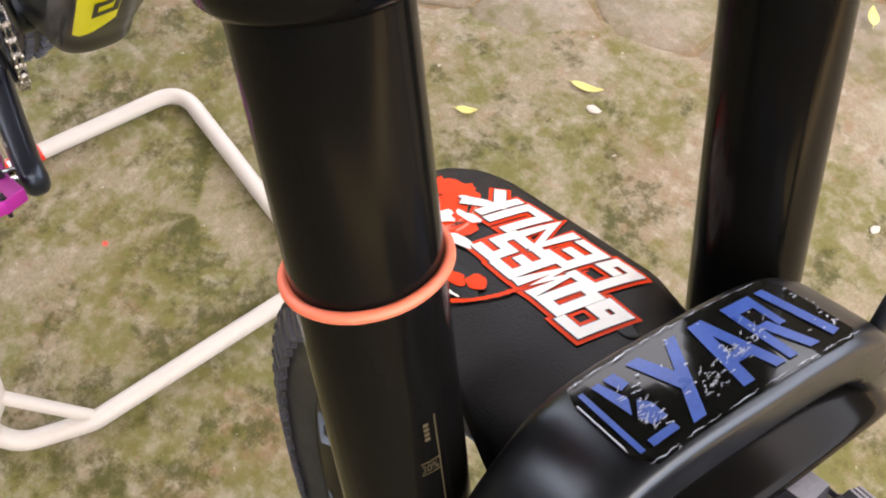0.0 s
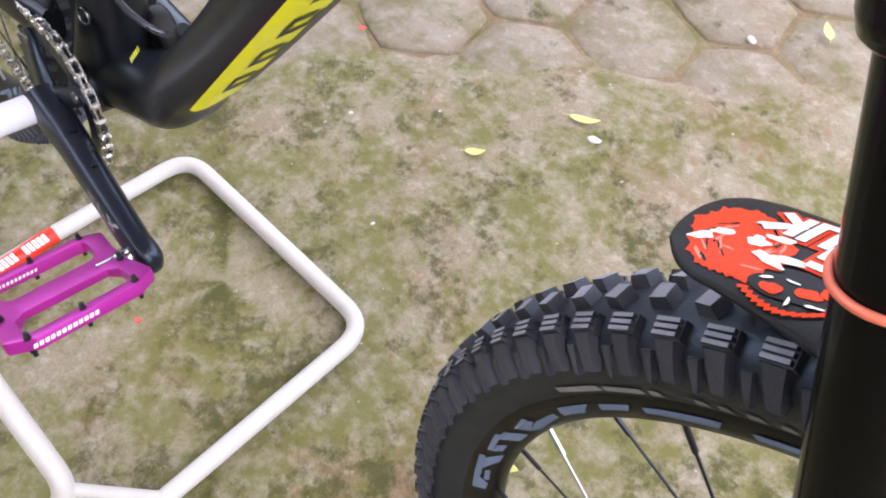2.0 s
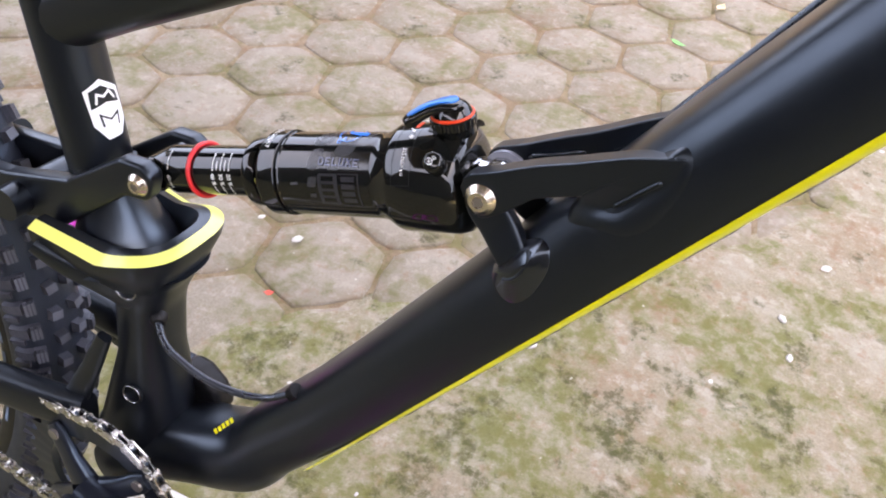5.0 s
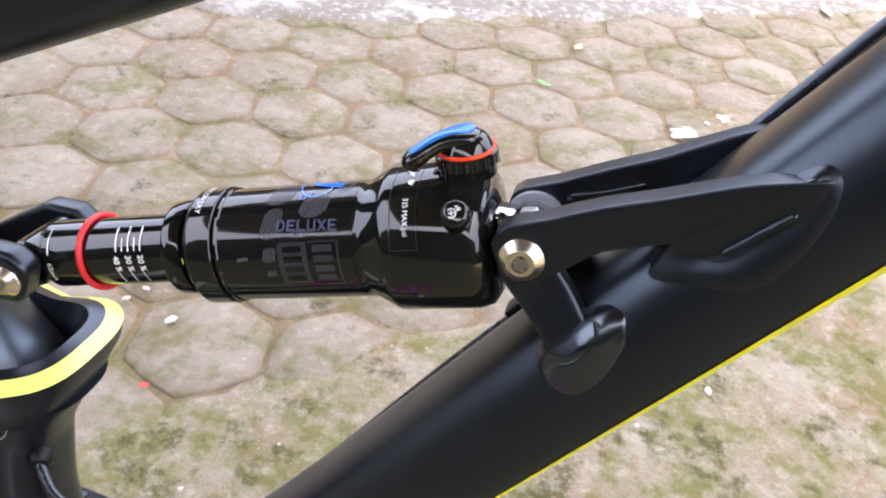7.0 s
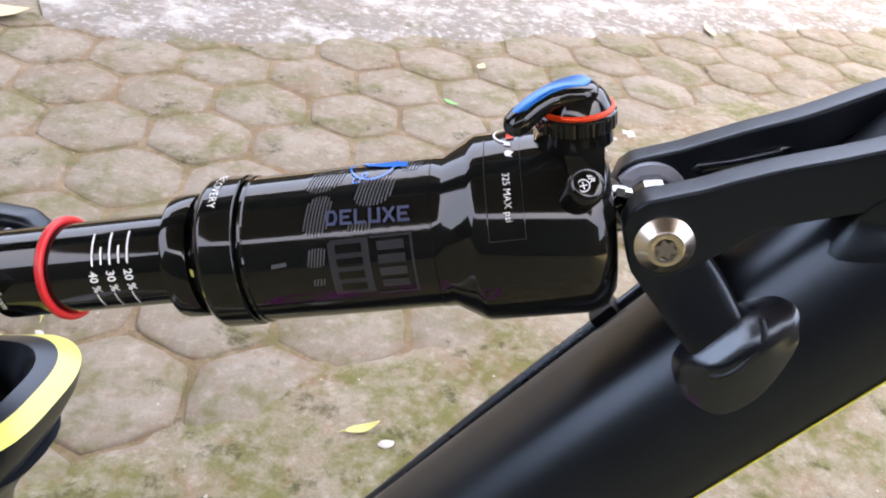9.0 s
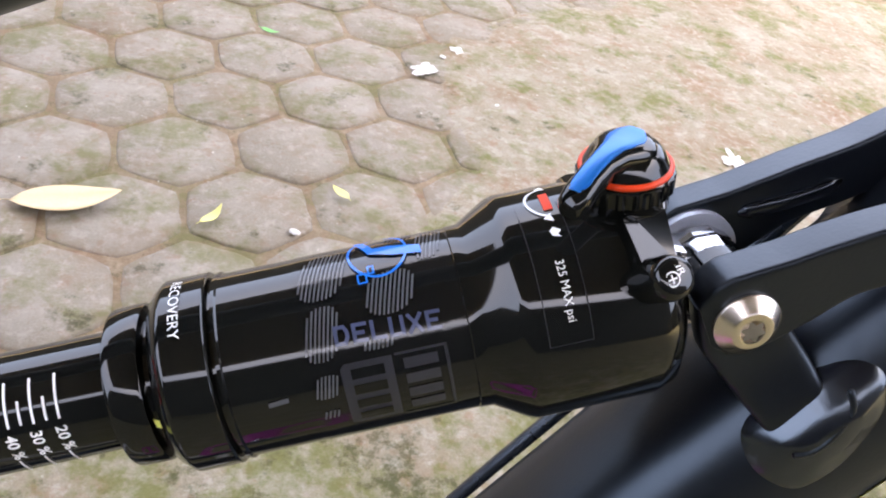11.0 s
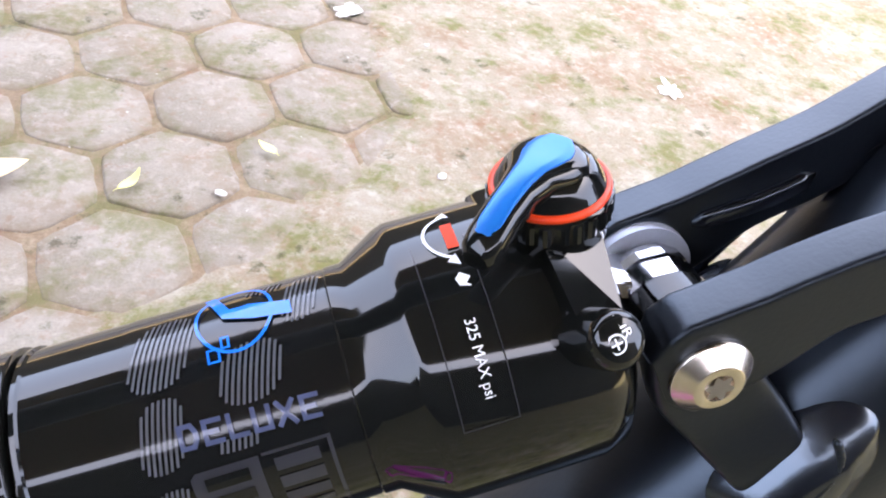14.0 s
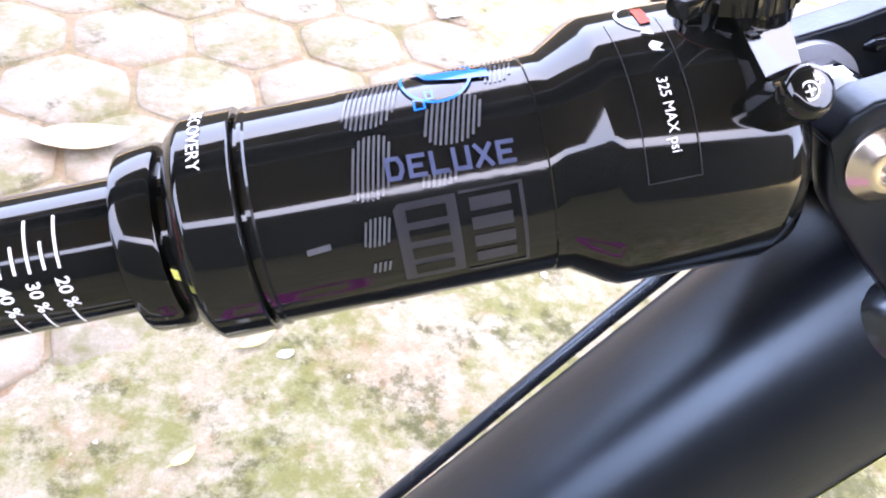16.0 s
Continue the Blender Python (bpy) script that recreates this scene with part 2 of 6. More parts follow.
M_PAVER = ground_mat("worn_paver_concrete", (0.210, 0.181, 0.136), (0.126, 0.119, 0.046), (0.287, 0.256, 0.213), (0.175, 0.125, 0.077), 0.025, rand=0.45, bump=0.3, rim=True)
M_JOINT = ground_mat("soil_joint", (0.187, 0.133, 0.079), (0.115, 0.108, 0.036), (0.259, 0.202, 0.137), (0.158, 0.094, 0.050), 0.04)
M_STEP = ground_mat("pale_cement", (0.223, 0.198, 0.174), (0.136, 0.124, 0.068), (0.298, 0.273, 0.248), (0.186, 0.136, 0.093), -0.06)

# the pale tone carries the sun patches on the strip
M_STRIP = ground_mat("sunlit_cement", (0.205, 0.190, 0.170), (0.136, 0.124, 0.081), (0.52, 0.51, 0.49), (0.205, 0.174, 0.143), -0.02)


# ---- building helpers ----
def link(name, bm, material, parent=None, label="", smooth=True, m=None):
    me = bpy.data.meshes.new(name)
    bmesh.ops.recalc_face_normals(bm, faces=bm.faces)
    for f in bm.faces:
        f.smooth = smooth
    bm.to_mesh(me)
    bm.free()
    for one in material if isinstance(material, (list, tuple)) else [material]:
        me.materials.append(one)
    if smooth:
        me.set_sharp_from_angle(angle=radians(38))
    ob = new(name, me)
    ob.parent = parent
    if m is not None:
        ob.matrix_basis = m
    if label:
        tagged(ob, label=label)
    return ob


part = link


def thing(name, label, category, m=None, group="", kind=""):
    ob = new(name)
    ob.empty_display_size = 0.05
    if m is not None:
        ob.matrix_basis = m
    return tagged(ob, label=label, category=category, group=group, kind=kind)


def smooth_path(pts, steps=8, closed=False):
    """Catmull-Rom points through pts."""
    pts = [Vector(p) for p in pts]
    n = len(pts)
    out = []
    for i in range(n if closed else n - 1):
        p1, p2 = pts[i], pts[(i + 1) % n]
        p0 = pts[i - 1] if i > 0 or closed else p1 * 2 - p2
        p3 = pts[(i + 2) % n] if i + 2 < n or closed else p2 * 2 - p1
        for k in range(steps):
            t = k / steps
            out.append(0.5 * (2 * p1 + (p2 - p0) * t + (2 * p0 - 5 * p1 + 4 * p2 - p3) * t * t + (3 * p1 - p0 - 3 * p2 + p3) * t ** 3))
    if not closed:
        out.append(pts[-1])
    return out


def round_path(pts, radius, steps=8, closed=False):
    """A polyline with its corners rounded to the radius."""
    pts = [Vector(p) for p in pts]
    n = len(pts)
    out = []
    for i in range(n):
        if not closed and i in (0, n - 1):
            out.append(pts[i])
            continue
        p, a, b = pts[i], pts[i - 1] - pts[i], pts[(i + 1) % n] - pts[i]
        ang = a.angle(b)
        cut = min(radius / math.tan(ang / 2), a.length * 0.48, b.length * 0.48)
        s, e = p + a.normalized() * cut, p + b.normalized() * cut
        for k in range(steps + 1):
            t = k / steps
            out.append((1 - t) ** 2 * s + 2 * t * (1 - t) * p + t * t * e)
    return out


def sweep(bm, pts, rx, ry=None, segs=20, side=None, closed=False, cap=True, power=2.0, phase=0.0):
    """A tube along pts; rx across the side vector, ry the other way; both may be lists or one number. Returns the rings."""
    n = len(pts)
    side = Vector(side or (0, 1, 0))
    rings = []
    for i, p in enumerate(pts):
        a = pts[i - 1] if i > 0 or closed else p
        b = pts[(i + 1) % n] if i < n - 1 or closed else p
        d = (b - a).normalized()
        s = side - d * side.dot(d)
        if s.length < 0.05:
            s = Vector((1, 0, 0)) - d * d.x
        s.normalize()
        u = d.cross(s)
        ax = rx[i] if isinstance(rx, (list, tuple)) else rx
        ay = ax if ry is None else (ry[i] if isinstance(ry, (list, tuple)) else ry)
        ring = []
        for k in range(segs):
            t = 2 * math.pi * k / segs + phase
            c, q = math.cos(t), math.sin(t)
            e = 2 / power
            ring.append(bm.verts.new(p + s * ax * math.copysign(abs(c) ** e, c) + u * ay * math.copysign(abs(q) ** e, q)))
        rings.append(ring)
    for i in range(n if closed else n - 1):
        r0, r1 = rings[i], rings[(i + 1) % n]
        for k in range(segs):
            bm.faces.new((r0[k], r0[(k + 1) % segs], r1[(k + 1) % segs], r1[k]))
    if cap and not closed:
        bm.faces.new(rings[0][::-1])
        bm.faces.new(rings[-1])
    return rings


def tube(name, pts, rx, material, parent, label="", ry=None, segs=20, side=None, closed=False, power=2.0, m=None):
    bm = bmesh.new()
    sweep(bm, pts, rx, ry, segs, side, closed, True, power)
    return part(name, bm, material, parent, label, m=m)


def lathe(bm, profile, origin, axis, segs=40, up=None):
    """Turn (distance along axis, radius) rows round an axis."""
    axis = Vector(axis).normalized()
    up = Vector(up or ((0, 0, 1) if abs(axis.z) < 0.98 else (1, 0, 0)))
    up = (up - axis * up.dot(axis)).normalized()
    right = axis.cross(up)
    rings = []
    for h, r in profile:
        c = Vector(origin) + axis * h
        if r < 1e-6:
            rings.append([bm.verts.new(c)])
        else:
            rings.append([bm.verts.new(c + (up * math.cos(2 * math.pi * k / segs) + right * math.sin(2 * math.pi * k / segs)) * r) for k in range(segs)])
    for a, b in zip(rings, rings[1:]):
        for k in range(segs):
            k2 = (k + 1) % segs
            if len(a) == 1 and len(b) == 1:
                continue
            if len(a) == 1:
                bm.faces.new((a[0], b[k2], b[k]))
            elif len(b) == 1:
                bm.faces.new((a[k], a[k2], b[0]))
            else:
                bm.faces.new((a[k], a[k2], b[k2], b[k]))
    for r, flip in ((rings[0], True), (rings[-1], False)):
        if len(r) > 2:
            bm.faces.new(r[::-1] if flip else r)


def turned(name, profile, origin, axis, material, parent, label="", segs=40, m=None):
    bm = bmesh.new()
    lathe(bm, profile, origin, axis, segs)
    return part(name, bm, material, parent, label, m=m)


def torus(name, centre, axis, R, r, material, parent, label="", segs=48, m=None, squash=1.0):
    axis = Vector(axis).normalized()
    up = Vector((0, 0, 1)) if abs(axis.z) < 0.9 else Vector((1, 0, 0))
    up = (up - axis * up.dot(axis)).normalized()
    right = axis.cross(up)
    pts = [Vector(centre) + (up * math.cos(2 * math.pi * k / segs) + right * math.sin(2 * math.pi * k / segs)) * R for k in range(segs)]
    bm = bmesh.new()
    sweep(bm, pts, r * squash, r, 10, axis, True)
    return part(name, bm, material, parent, label, m=m)


def plate(bm, outline, v0, v1, bevel=0.002, segs=2, round_by=0.0):
    """An outline in (u, w) made into a plate between two v values, edges bevelled."""
    pts = outline
    if round_by:
        pts = [(p.x, p.z) for p in round_path([(u, 0, w) for u, w in outline], round_by, 4, True)]
    lo = [bm.verts.new((u, v0, w)) for u, w in pts]
    hi = [bm.verts.new((u, v1, w)) for u, w in pts]
    faces = [bm.faces.new(lo), bm.faces.new(hi[::-1])]
    n = len(pts)
    for i in range(n):
        faces.append(bm.faces.new((lo[i], hi[i], hi[(i + 1) % n], lo[(i + 1) % n])))
    bmesh.ops.recalc_face_normals(bm, faces=faces)
    if bevel:
        edges = list(faces[0].edges) + list(faces[1].edges)
        bmesh.ops.bevel(bm, geom=edges, offset=bevel, segments=segs, affect="EDGES", profile=0.6)


def box(bm, centre, size, m=None, bevel=0.0):
    r = bmesh.ops.create_cube(bm, size=1.0)
    vs = r["verts"]
    for v in vs:
        v.co = Vector((v.co.x * size[0], v.co.y * size[1], v.co.z * size[2]))
    if bevel:
        es = list({e for v in vs for e in v.link_edges})
        res = bmesh.ops.bevel(bm, geom=es, offset=bevel, segments=2, affect="EDGES", profile=0.6)
        vs = list({v for f in res["faces"] for v in f.verts} | {v for v in vs if v.is_valid})
    for v in vs:
        v.co = (m @ v.co if m else v.co) + Vector(centre)


def text_mesh(body, size, bold=0.0, depsgraph_cache={}):
    """Vertices and faces of a line of lettering, centred on its own middle."""
    cu = bpy.data.curves.new("lettering", "FONT")
    cu.body, cu.size, cu.align_x, cu.align_y, cu.offset, cu.resolution_u = body, size, "CENTER", "CENTER", bold, 3
    ob = new("lettering", cu)
    me = bpy.data.meshes.new_from_object(ob.evaluated_get(bpy.context.evaluated_depsgraph_get()))
    vs = [v.co.copy() for v in me.vertices]
    fs = [tuple(p.vertices) for p in me.polygons]
    bpy.data.objects.remove(ob)
    bpy.data.meshes.remove(me)
    bpy.data.curves.remove(cu)
    return vs, fs


def fitted_text(body, wide, tall, bold=0.0):
    """A line of lettering stretched to a width and a height."""
    vs, fs = text_mesh(body, 0.01, bold)
    x0, x1, y0, y1 = min(v.x for v in vs), max(v.x for v in vs), min(v.y for v in vs), max(v.y for v in vs)
    return [Vector(((v.x - (x0 + x1) / 2) * wide / (x1 - x0), (v.y - (y0 + y1) / 2) * tall / (y1 - y0), 0)) for v in vs], fs


def cut_long(bm, length):
    """Split long edges so that a flat print can bend round a tube."""
    for _ in range(4):
        es = [e for e in bm.edges if e.calc_length() > length]
        if not es:
            break
        bmesh.ops.subdivide_edges(bm, edges=es, cuts=1)
        bmesh.ops.triangulate(bm, faces=bm.faces)


def print_on(name, polys, place, material, parent, label="", cut=0.004, m=None):
    """Flat polygons or (verts, faces) in a 2D sheet, carried onto a surface by place(x, y)."""
    bm = bmesh.new()
    if isinstance(polys, tuple):
        vs = [bm.verts.new(v) for v in polys[0]]
        for f in polys[1]:
            try:
                bm.faces.new([vs[i] for i in f])
            except ValueError:
                pass
    else:
        for poly in polys:
            bm.faces.new([bm.verts.new((x, y, 0)) for x, y in poly])
    bmesh.ops.triangulate(bm, faces=bm.faces)
    if cut:
        cut_long(bm, cut)
    for v in bm.verts:
        v.co = place(v.co.x, v.co.y)
    return part(name, bm, material, parent, label, smooth=False, m=m)


def bars(x0, y0, w, h, n, slant=0.0, fill=0.6):
    """n upright bars in a box."""
    out = []
    step = w / n
    for i in range(n):
        x = x0 + i * step
        out.append([(x, y0), (x + step * fill, y0), (x + step * fill + slant * h, y0 + h), (x + slant * h, y0 + h)])
    return out


GLYPH = {"G": ["460600404222"], "O": ["0646400006"], "W": ["0610243046"], "E": ["46060040", "0333"], "S": ["460603434000"], "N": ["00064046"], "U": ["06004046"], "K": ["0600", "460340"], "D": ["00063644423000"], "L": ["060040"], "X": ["0046", "0640"], "M": ["0006234640"]}


def thick_line(path, half):
    """Quads along an angular pen stroke with mitred corners."""
    n = len(path)
    shut = path[0] == path[-1]
    left, right = [], []
    for i, p in enumerate(path):
        a = path[i - 1] if i else (path[-2] if shut else None)
        b = path[i + 1] if i < n - 1 else (path[1] if shut else None)
        d0 = (Vector(p) - Vector(a)).normalized() if a else None
        d1 = (Vector(b) - Vector(p)).normalized() if b else None
        e0, e1 = d0 or d1, d1 or d0
        n0, n1 = Vector((-e0.y, e0.x)), Vector((-e1.y, e1.x))
        m = (n0 + n1).normalized() if (n0 + n1).length > 0.2 else n0
        k = half / max(0.45, m.dot(n0))
        q = Vector(p) + (d0 * half if b is None else (-d1 * half if a is None else Vector((0, 0))))
        left.append(q + m * k)
        right.append(q - m * k)
    return [[tuple(left[i]), tuple(right[i]), tuple(right[i + 1]), tuple(left[i + 1])] for i in range(n - 1)]


def angular_word(word, x0, x1, y0, y1, half):
    """A word in straight, pointed letters that fills a box."""
    out = []
    pitch = (x1 - x0) / len(word)
    for i, ch in enumerate(word):
        tall = 1.16 if i == 0 else 1.0 + 0.05 * math.cos(2.3 * i)
        for pen in GLYPH[ch]:
            pts = [(x0 + pitch * (i + 0.5 + (int(pen[j]) / 4 - 0.5) * 0.62), (y0 + y1) / 2 + (int(pen[j + 1]) / 6 - 0.5) * 0.86 * tall * (y1 - y0)) for j in range(0, len(pen), 2)]
            out += thick_line(pts, half)
    return out


# ---- ground ----
ground = bmesh.new()
bmesh.ops.create_grid(ground, x_segments=2, y_segments=2, size=400)
for v in ground.verts:
    v.co.z = -0.0055
tagged(link("ground", ground, M_JOINT), "bare earthy soil under and round the paving", "ground", kind="structure")

# the laid field of hexagons, spacing and turn
HEX, TURN, HEX_X, HEX_Y = 0.2076, 7.27, 0.3382, 1.3617
ha = Vector((math.cos(radians(TURN)), math.sin(radians(TURN)))) * HEX
hb = Vector((math.cos(radians(TURN + 60)), math.sin(radians(TURN + 60)))) * HEX
pavement = tagged(new("pavement"), "hexagonal concrete pavers with mossy soil joints", "paving", kind="structure")


def hex_mesh(seed):
    rnd = random.Random(seed)
    bm = bmesh.new()
    R = HEX / math.sqrt(3) - 0.0035
    prof = [(1.0, -0.03), (1.0, -0.0075), (0.982, -0.0035), (0.945, -0.0008)]
    rings = []
    wob = [1 + rnd.uniform(-0.03, 0.012) for _ in range(24)]
    for k, z in prof:
        ring = []
        for i in range(24):
            a = radians(30 + TURN) + 2 * math.pi * i / 24
            side = ((i % 4) / 4 - 0.0) * radians(60) - radians(30)
            r = R * math.cos(radians(30)) / math.cos(((i % 4) / 4) * radians(60) - radians(30)) if i % 4 else R * 0.965
            r *= k * wob[i]
            ring.append(bm.verts.new((r * math.cos(a), r * math.sin(a), z + (rnd.uniform(-0.0008, 0.0008) if z > -0.02 else 0))))
        rings.append(ring)
    for a, b in zip(rings, rings[1:]):
        for i in range(24):
            bm.faces.new((a[i], a[(i + 1) % 24], b[(i + 1) % 24], b[i]))
    c = bm.verts.new((0, 0, rnd.uniform(-0.001, 0.002)))
    for i in range(24):
        bm.faces.new((rings[-1][i], rings[-1][(i + 1) % 24], c))
    me = bpy.data.meshes.new("paver")
    bmesh.ops.recalc_face_normals(bm, faces=bm.faces)
    for f in bm.faces:
        f.smooth = True
    bm.to_mesh(me)
    bm.free()
    me.materials.append(M_PAVER)
    me.set_sharp_from_angle(angle=radians(50))
    return me


HEX_MESHES = [hex_mesh(s) for s in range(7)]


def kerb_y(x):
    return 2.05 + 0.56 * x


rnd = random.Random(5)
for i in range(-16, 17):
    for j in range(-16, 17):
        p = Vector((HEX_X, HEX_Y)) + ha * i + hb * j
        if -2.2 < p.x < 2.3 and 0.2 < p.y < kerb_y(p.x) + (0.05 if p.x > -0.65 else 0.30):
            ob = new("paver", HEX_MESHES[rnd.randrange(7)])
            ob.parent = pavement
            tilt = pose(0, 0, 0, rnd.uniform(-0.5, 0.5), rnd.uniform(-0.5, 0.5), 60 * rnd.randrange(6) + rnd.uniform(-1, 1))
            ob.matrix_basis = Matrix.Translation((p.x, p.y, rnd.uniform(-0.003, 0.001))) @ tilt


def slab_edge(x):
    """Where the cast concrete stops and the pavers begin, along x."""
    base = np.interp(x, [-2.5, -0.9, -0.45, -0.28, -0.19, -0.09, 0.0, 0.19, 0.36, 0.5, 0.57, 0.66, 0.86, 1.3, 2.6], [0.0, 0.1, 0.22, 0.32, 0.42, 0.60, 0.64, 0.76, 0.90, 1.02, 1.16, 1.68, 1.92, 2.19, 2.9])
    return float(base) + 0.035 * noise.noise(Vector((x * 9, 3.1, 0))) + 0.015 * noise.noise(Vector((x * 31, 7.7, 0)))


slab = bmesh.new()
NX, NY = 300, 260
grid = []
for i in range(NX + 1):
    x = -2.6 + 5.6 * i / NX
    x += (-4.0 if i == 0 else 4.0 if i == NX else 0.0)
    row = []
    for j in range(NY + 1):
        y = -2.2 + 4.6 * (1 - (1 - j / NY) ** 1.15) - (4.0 if j == 0 else 0.0)
        g = slab_edge(x + 0.07 * noise.noise(Vector((x * 4, y * 4, 2.2)))) - y + 0.05 * noise.noise(Vector((x * 7, y * 7, 9.1))) + 0.02 * noise.noise(Vector((x * 26, y * 26, 5.5)))
        cover = max(0.0, min(1.0, (g + 0.03) / 0.13))
        z = -0.0085 + 0.0115 * cover + 0.0020 * noise.noise(Vector((x * 14, y * 14, 0))) + 0.0012 * noise.noise(Vector((x * 60, y * 60, 4)))
        row.append(slab.verts.new((x, y, z)))
    grid.append(row)
for i in range(NX):
    for j in range(NY):
        q = (grid[i][j], grid[i + 1][j], grid[i + 1][j + 1], grid[i][j + 1])
        if max(v.co.z for v in q) > -0.0075:
            slab.faces.new(q)
for v in [v for v in slab.verts if not v.link_faces]:
    slab.verts.remove(v)
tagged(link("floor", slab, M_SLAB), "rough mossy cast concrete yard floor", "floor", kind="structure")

# cement strip with sunlight put into its pale patches, and the step behind the pavers
ang = math.atan(0.56)
strip = bmesh.new()
sx = Matrix.Translation((0, kerb_y(0), 0)) @ Matrix.Rotation(ang, 4, "Z")
SN = 120
rows = []
for i in range(SN + 1):
    x = -0.86 + 4.6 * i / SN
    near = 0.10 - 0.175 * min(1, i / 10) ** 0.5 + 0.06 * noise.noise(Vector((x * 5, 1, 0))) + 0.03 * noise.noise(Vector((x * 17, 5, 0)))
    rows.append([strip.verts.new(sx @ Vector((x, y, z))) for y, z in ((near, -0.004), (near + 0.02, 0.004), (0.12, 0.008), (0.30, 0.008))])
for i in range(SN):
    for k in range(3):
        strip.faces.new((rows[i][k], rows[i + 1][k], rows[i + 1][k + 1], rows[i][k + 1]))
tagged(link("pavement_edge", strip, M_STRIP), "worn cement strip along the pavers, sunlight painted in as pale patches", "paving", kind="structure")
step = bmesh.new()
box(step, (2.85, 0.30 + 0.9, 0.03), (7.0, 1.8, 0.10), bevel=0.012)
for v in step.verts:
    v.co = sx @ v.co
tagged(link("step", step, M_STEP), "low pale cement step behind the yard", "step", kind="structure")

# ---- bicycle ----
LX, LZ, LC = -0.0620, 0.1524, -0.0999
bv = Vector((-LX, 1, -LZ)).normalized()
bu = Vector((1, LX, 0)).normalized()
bw = bu.cross(bv)
BIKE = Matrix(((bu.x, bv.x, bw.x, 0), (bu.y, bv.y, bw.y, LC), (bu.z, bv.z, bw.z, 0), (0, 0, 0, 1))) @ Matrix.Translation((0, -0.006, 0))
bike = thing("bicycle", "matte black full-suspension mountain bicycle with fluorescent yellow trim", "bicycle", BIKE)

# steering: everything on the fork is turned about the steering axis
LEG = Vector((0.3944, 0, -0.9190))
FOUT = Vector((0.9190, 0, 0.3944))
S0 = Vector((0.567, 0, 0.80))
STEER = Matrix.Translation(S0) @ Matrix.Rotation(radians(4.0), 4, LEG) @ Matrix.Translation(-S0)


def fork(s, n, v):
    """A point on the fork: s down the legs, n forward of them, v to the left."""
    return S0 + LEG * s + FOUT * n + Vector((0, v, 0))


# frame tubes
DT = Vector((1, 0, 1.444)).normalized()
DTN = Vector((DT.z, 0, -DT.x))


DT_SEC = [(0.0, -0.0255), (-0.010, -0.0250), (-0.0190, -0.0215), (-0.0255, -0.0135), (-0.0285, -0.003), (-0.0285, 0.0070), (-0.0272, 0.0130), (-0.0250, 0.0170), (-0.0190, 0.0205), (-0.0105, 0.0225), (0.0, 0.0230)]
DT_RING = smooth_path([(v, n, 0) for v, n in DT_SEC + [(-v, n) for v, n in DT_SEC[-2:0:-1]]], 2, True)


def down(t, n=0.0, v=0.0):
    """A point along the down tube: t metres up from u = 0.2, n towards its underside."""
    return Vector((0.2, v, 0.5935)) + DT * t + DTN * n


dt_line = smooth_path([(-0.012, 0, 0.432), (0.030, 0, 0.440), (0.062, 0, 0.4525), down(-0.150, -0.006), down(-0.11, -0.005), down(-0.05, -0.001)], 8) + [down(-0.05 + 0.05 * k) for k in range(1, 9)]


def dt_ring(i, grow=0.0):
    p = dt_line[i]
    d = (dt_line[min(i + 1, len(dt_line) - 1)] - dt_line[max(i - 1, 0)]).normalized()
    nn = Vector((d.z, 0, -d.x))
    k = 1.08 - 0.08 * min(1, i / 30) + (0.10 * max(0, (i - 40) / 8))
    return [p + Vector((0, q.x * min(k, 1.1) + math.copysign(grow, q.x), 0)) + nn * (q.y * k + math.copysign(grow, q.y)) for q in DT_RING]


bm = bmesh.new()
rings = [[bm.verts.new(p) for p in dt_ring(i)] for i in range(len(dt_line))]
nr = len(DT_RING)
for a, c in zip(rings, rings[1:]):
    for k in range(nr):
        bm.faces.new((a[k], a[(k + 1) % nr], c[(k + 1) % nr], c[k]))
bm.faces.new(rings[0][::-1])
bm.faces.new(rings[-1])
DT_TREE = BVHTree.FromBMesh(bm)
part("down_tube", bm, M_FRAME, bike, "matte black hydroformed down tube")


def dt_under(t, x, lift=0.0004):
    """On the right half of the down tube's underside: x from 0 at the flank's lower edge to 1 at the keel."""
    q = 12.0 + x * 8.0
    i = int(q)
    a, c = DT_RING[i], DT_RING[i + 1]
    s = a.lerp(c, q - i)
    k = 1 + max(0, 0.25 * (t + 0.05))
    return down(t, s.y * k + lift, s.x * min(k, 1.1) - lift * 0.6)


bm = bmesh.new()
rows = []
for i in range(60):
    t = -0.088 + 0.437 * i / 59
    wide = min(1, 0.25 + (i / 7) ** 0.8)
    x0 = 0.25 - 0.20 * min(1, (t + 0.088) / 0.40)
    rows.append([bm.verts.new(dt_under(t, x0 + (1 - x0) * wide * k / 9)) for k in range(10)])
for i in range(59):
    for k in range(9):
        bm.faces.new((rows[i][k], rows[i + 1][k], rows[i + 1][k + 1], rows[i][k + 1]))
ystripe = part("yellow_panel", bm, M_YELLOW, bike, "fluorescent yellow panel along the underside of the down tube")
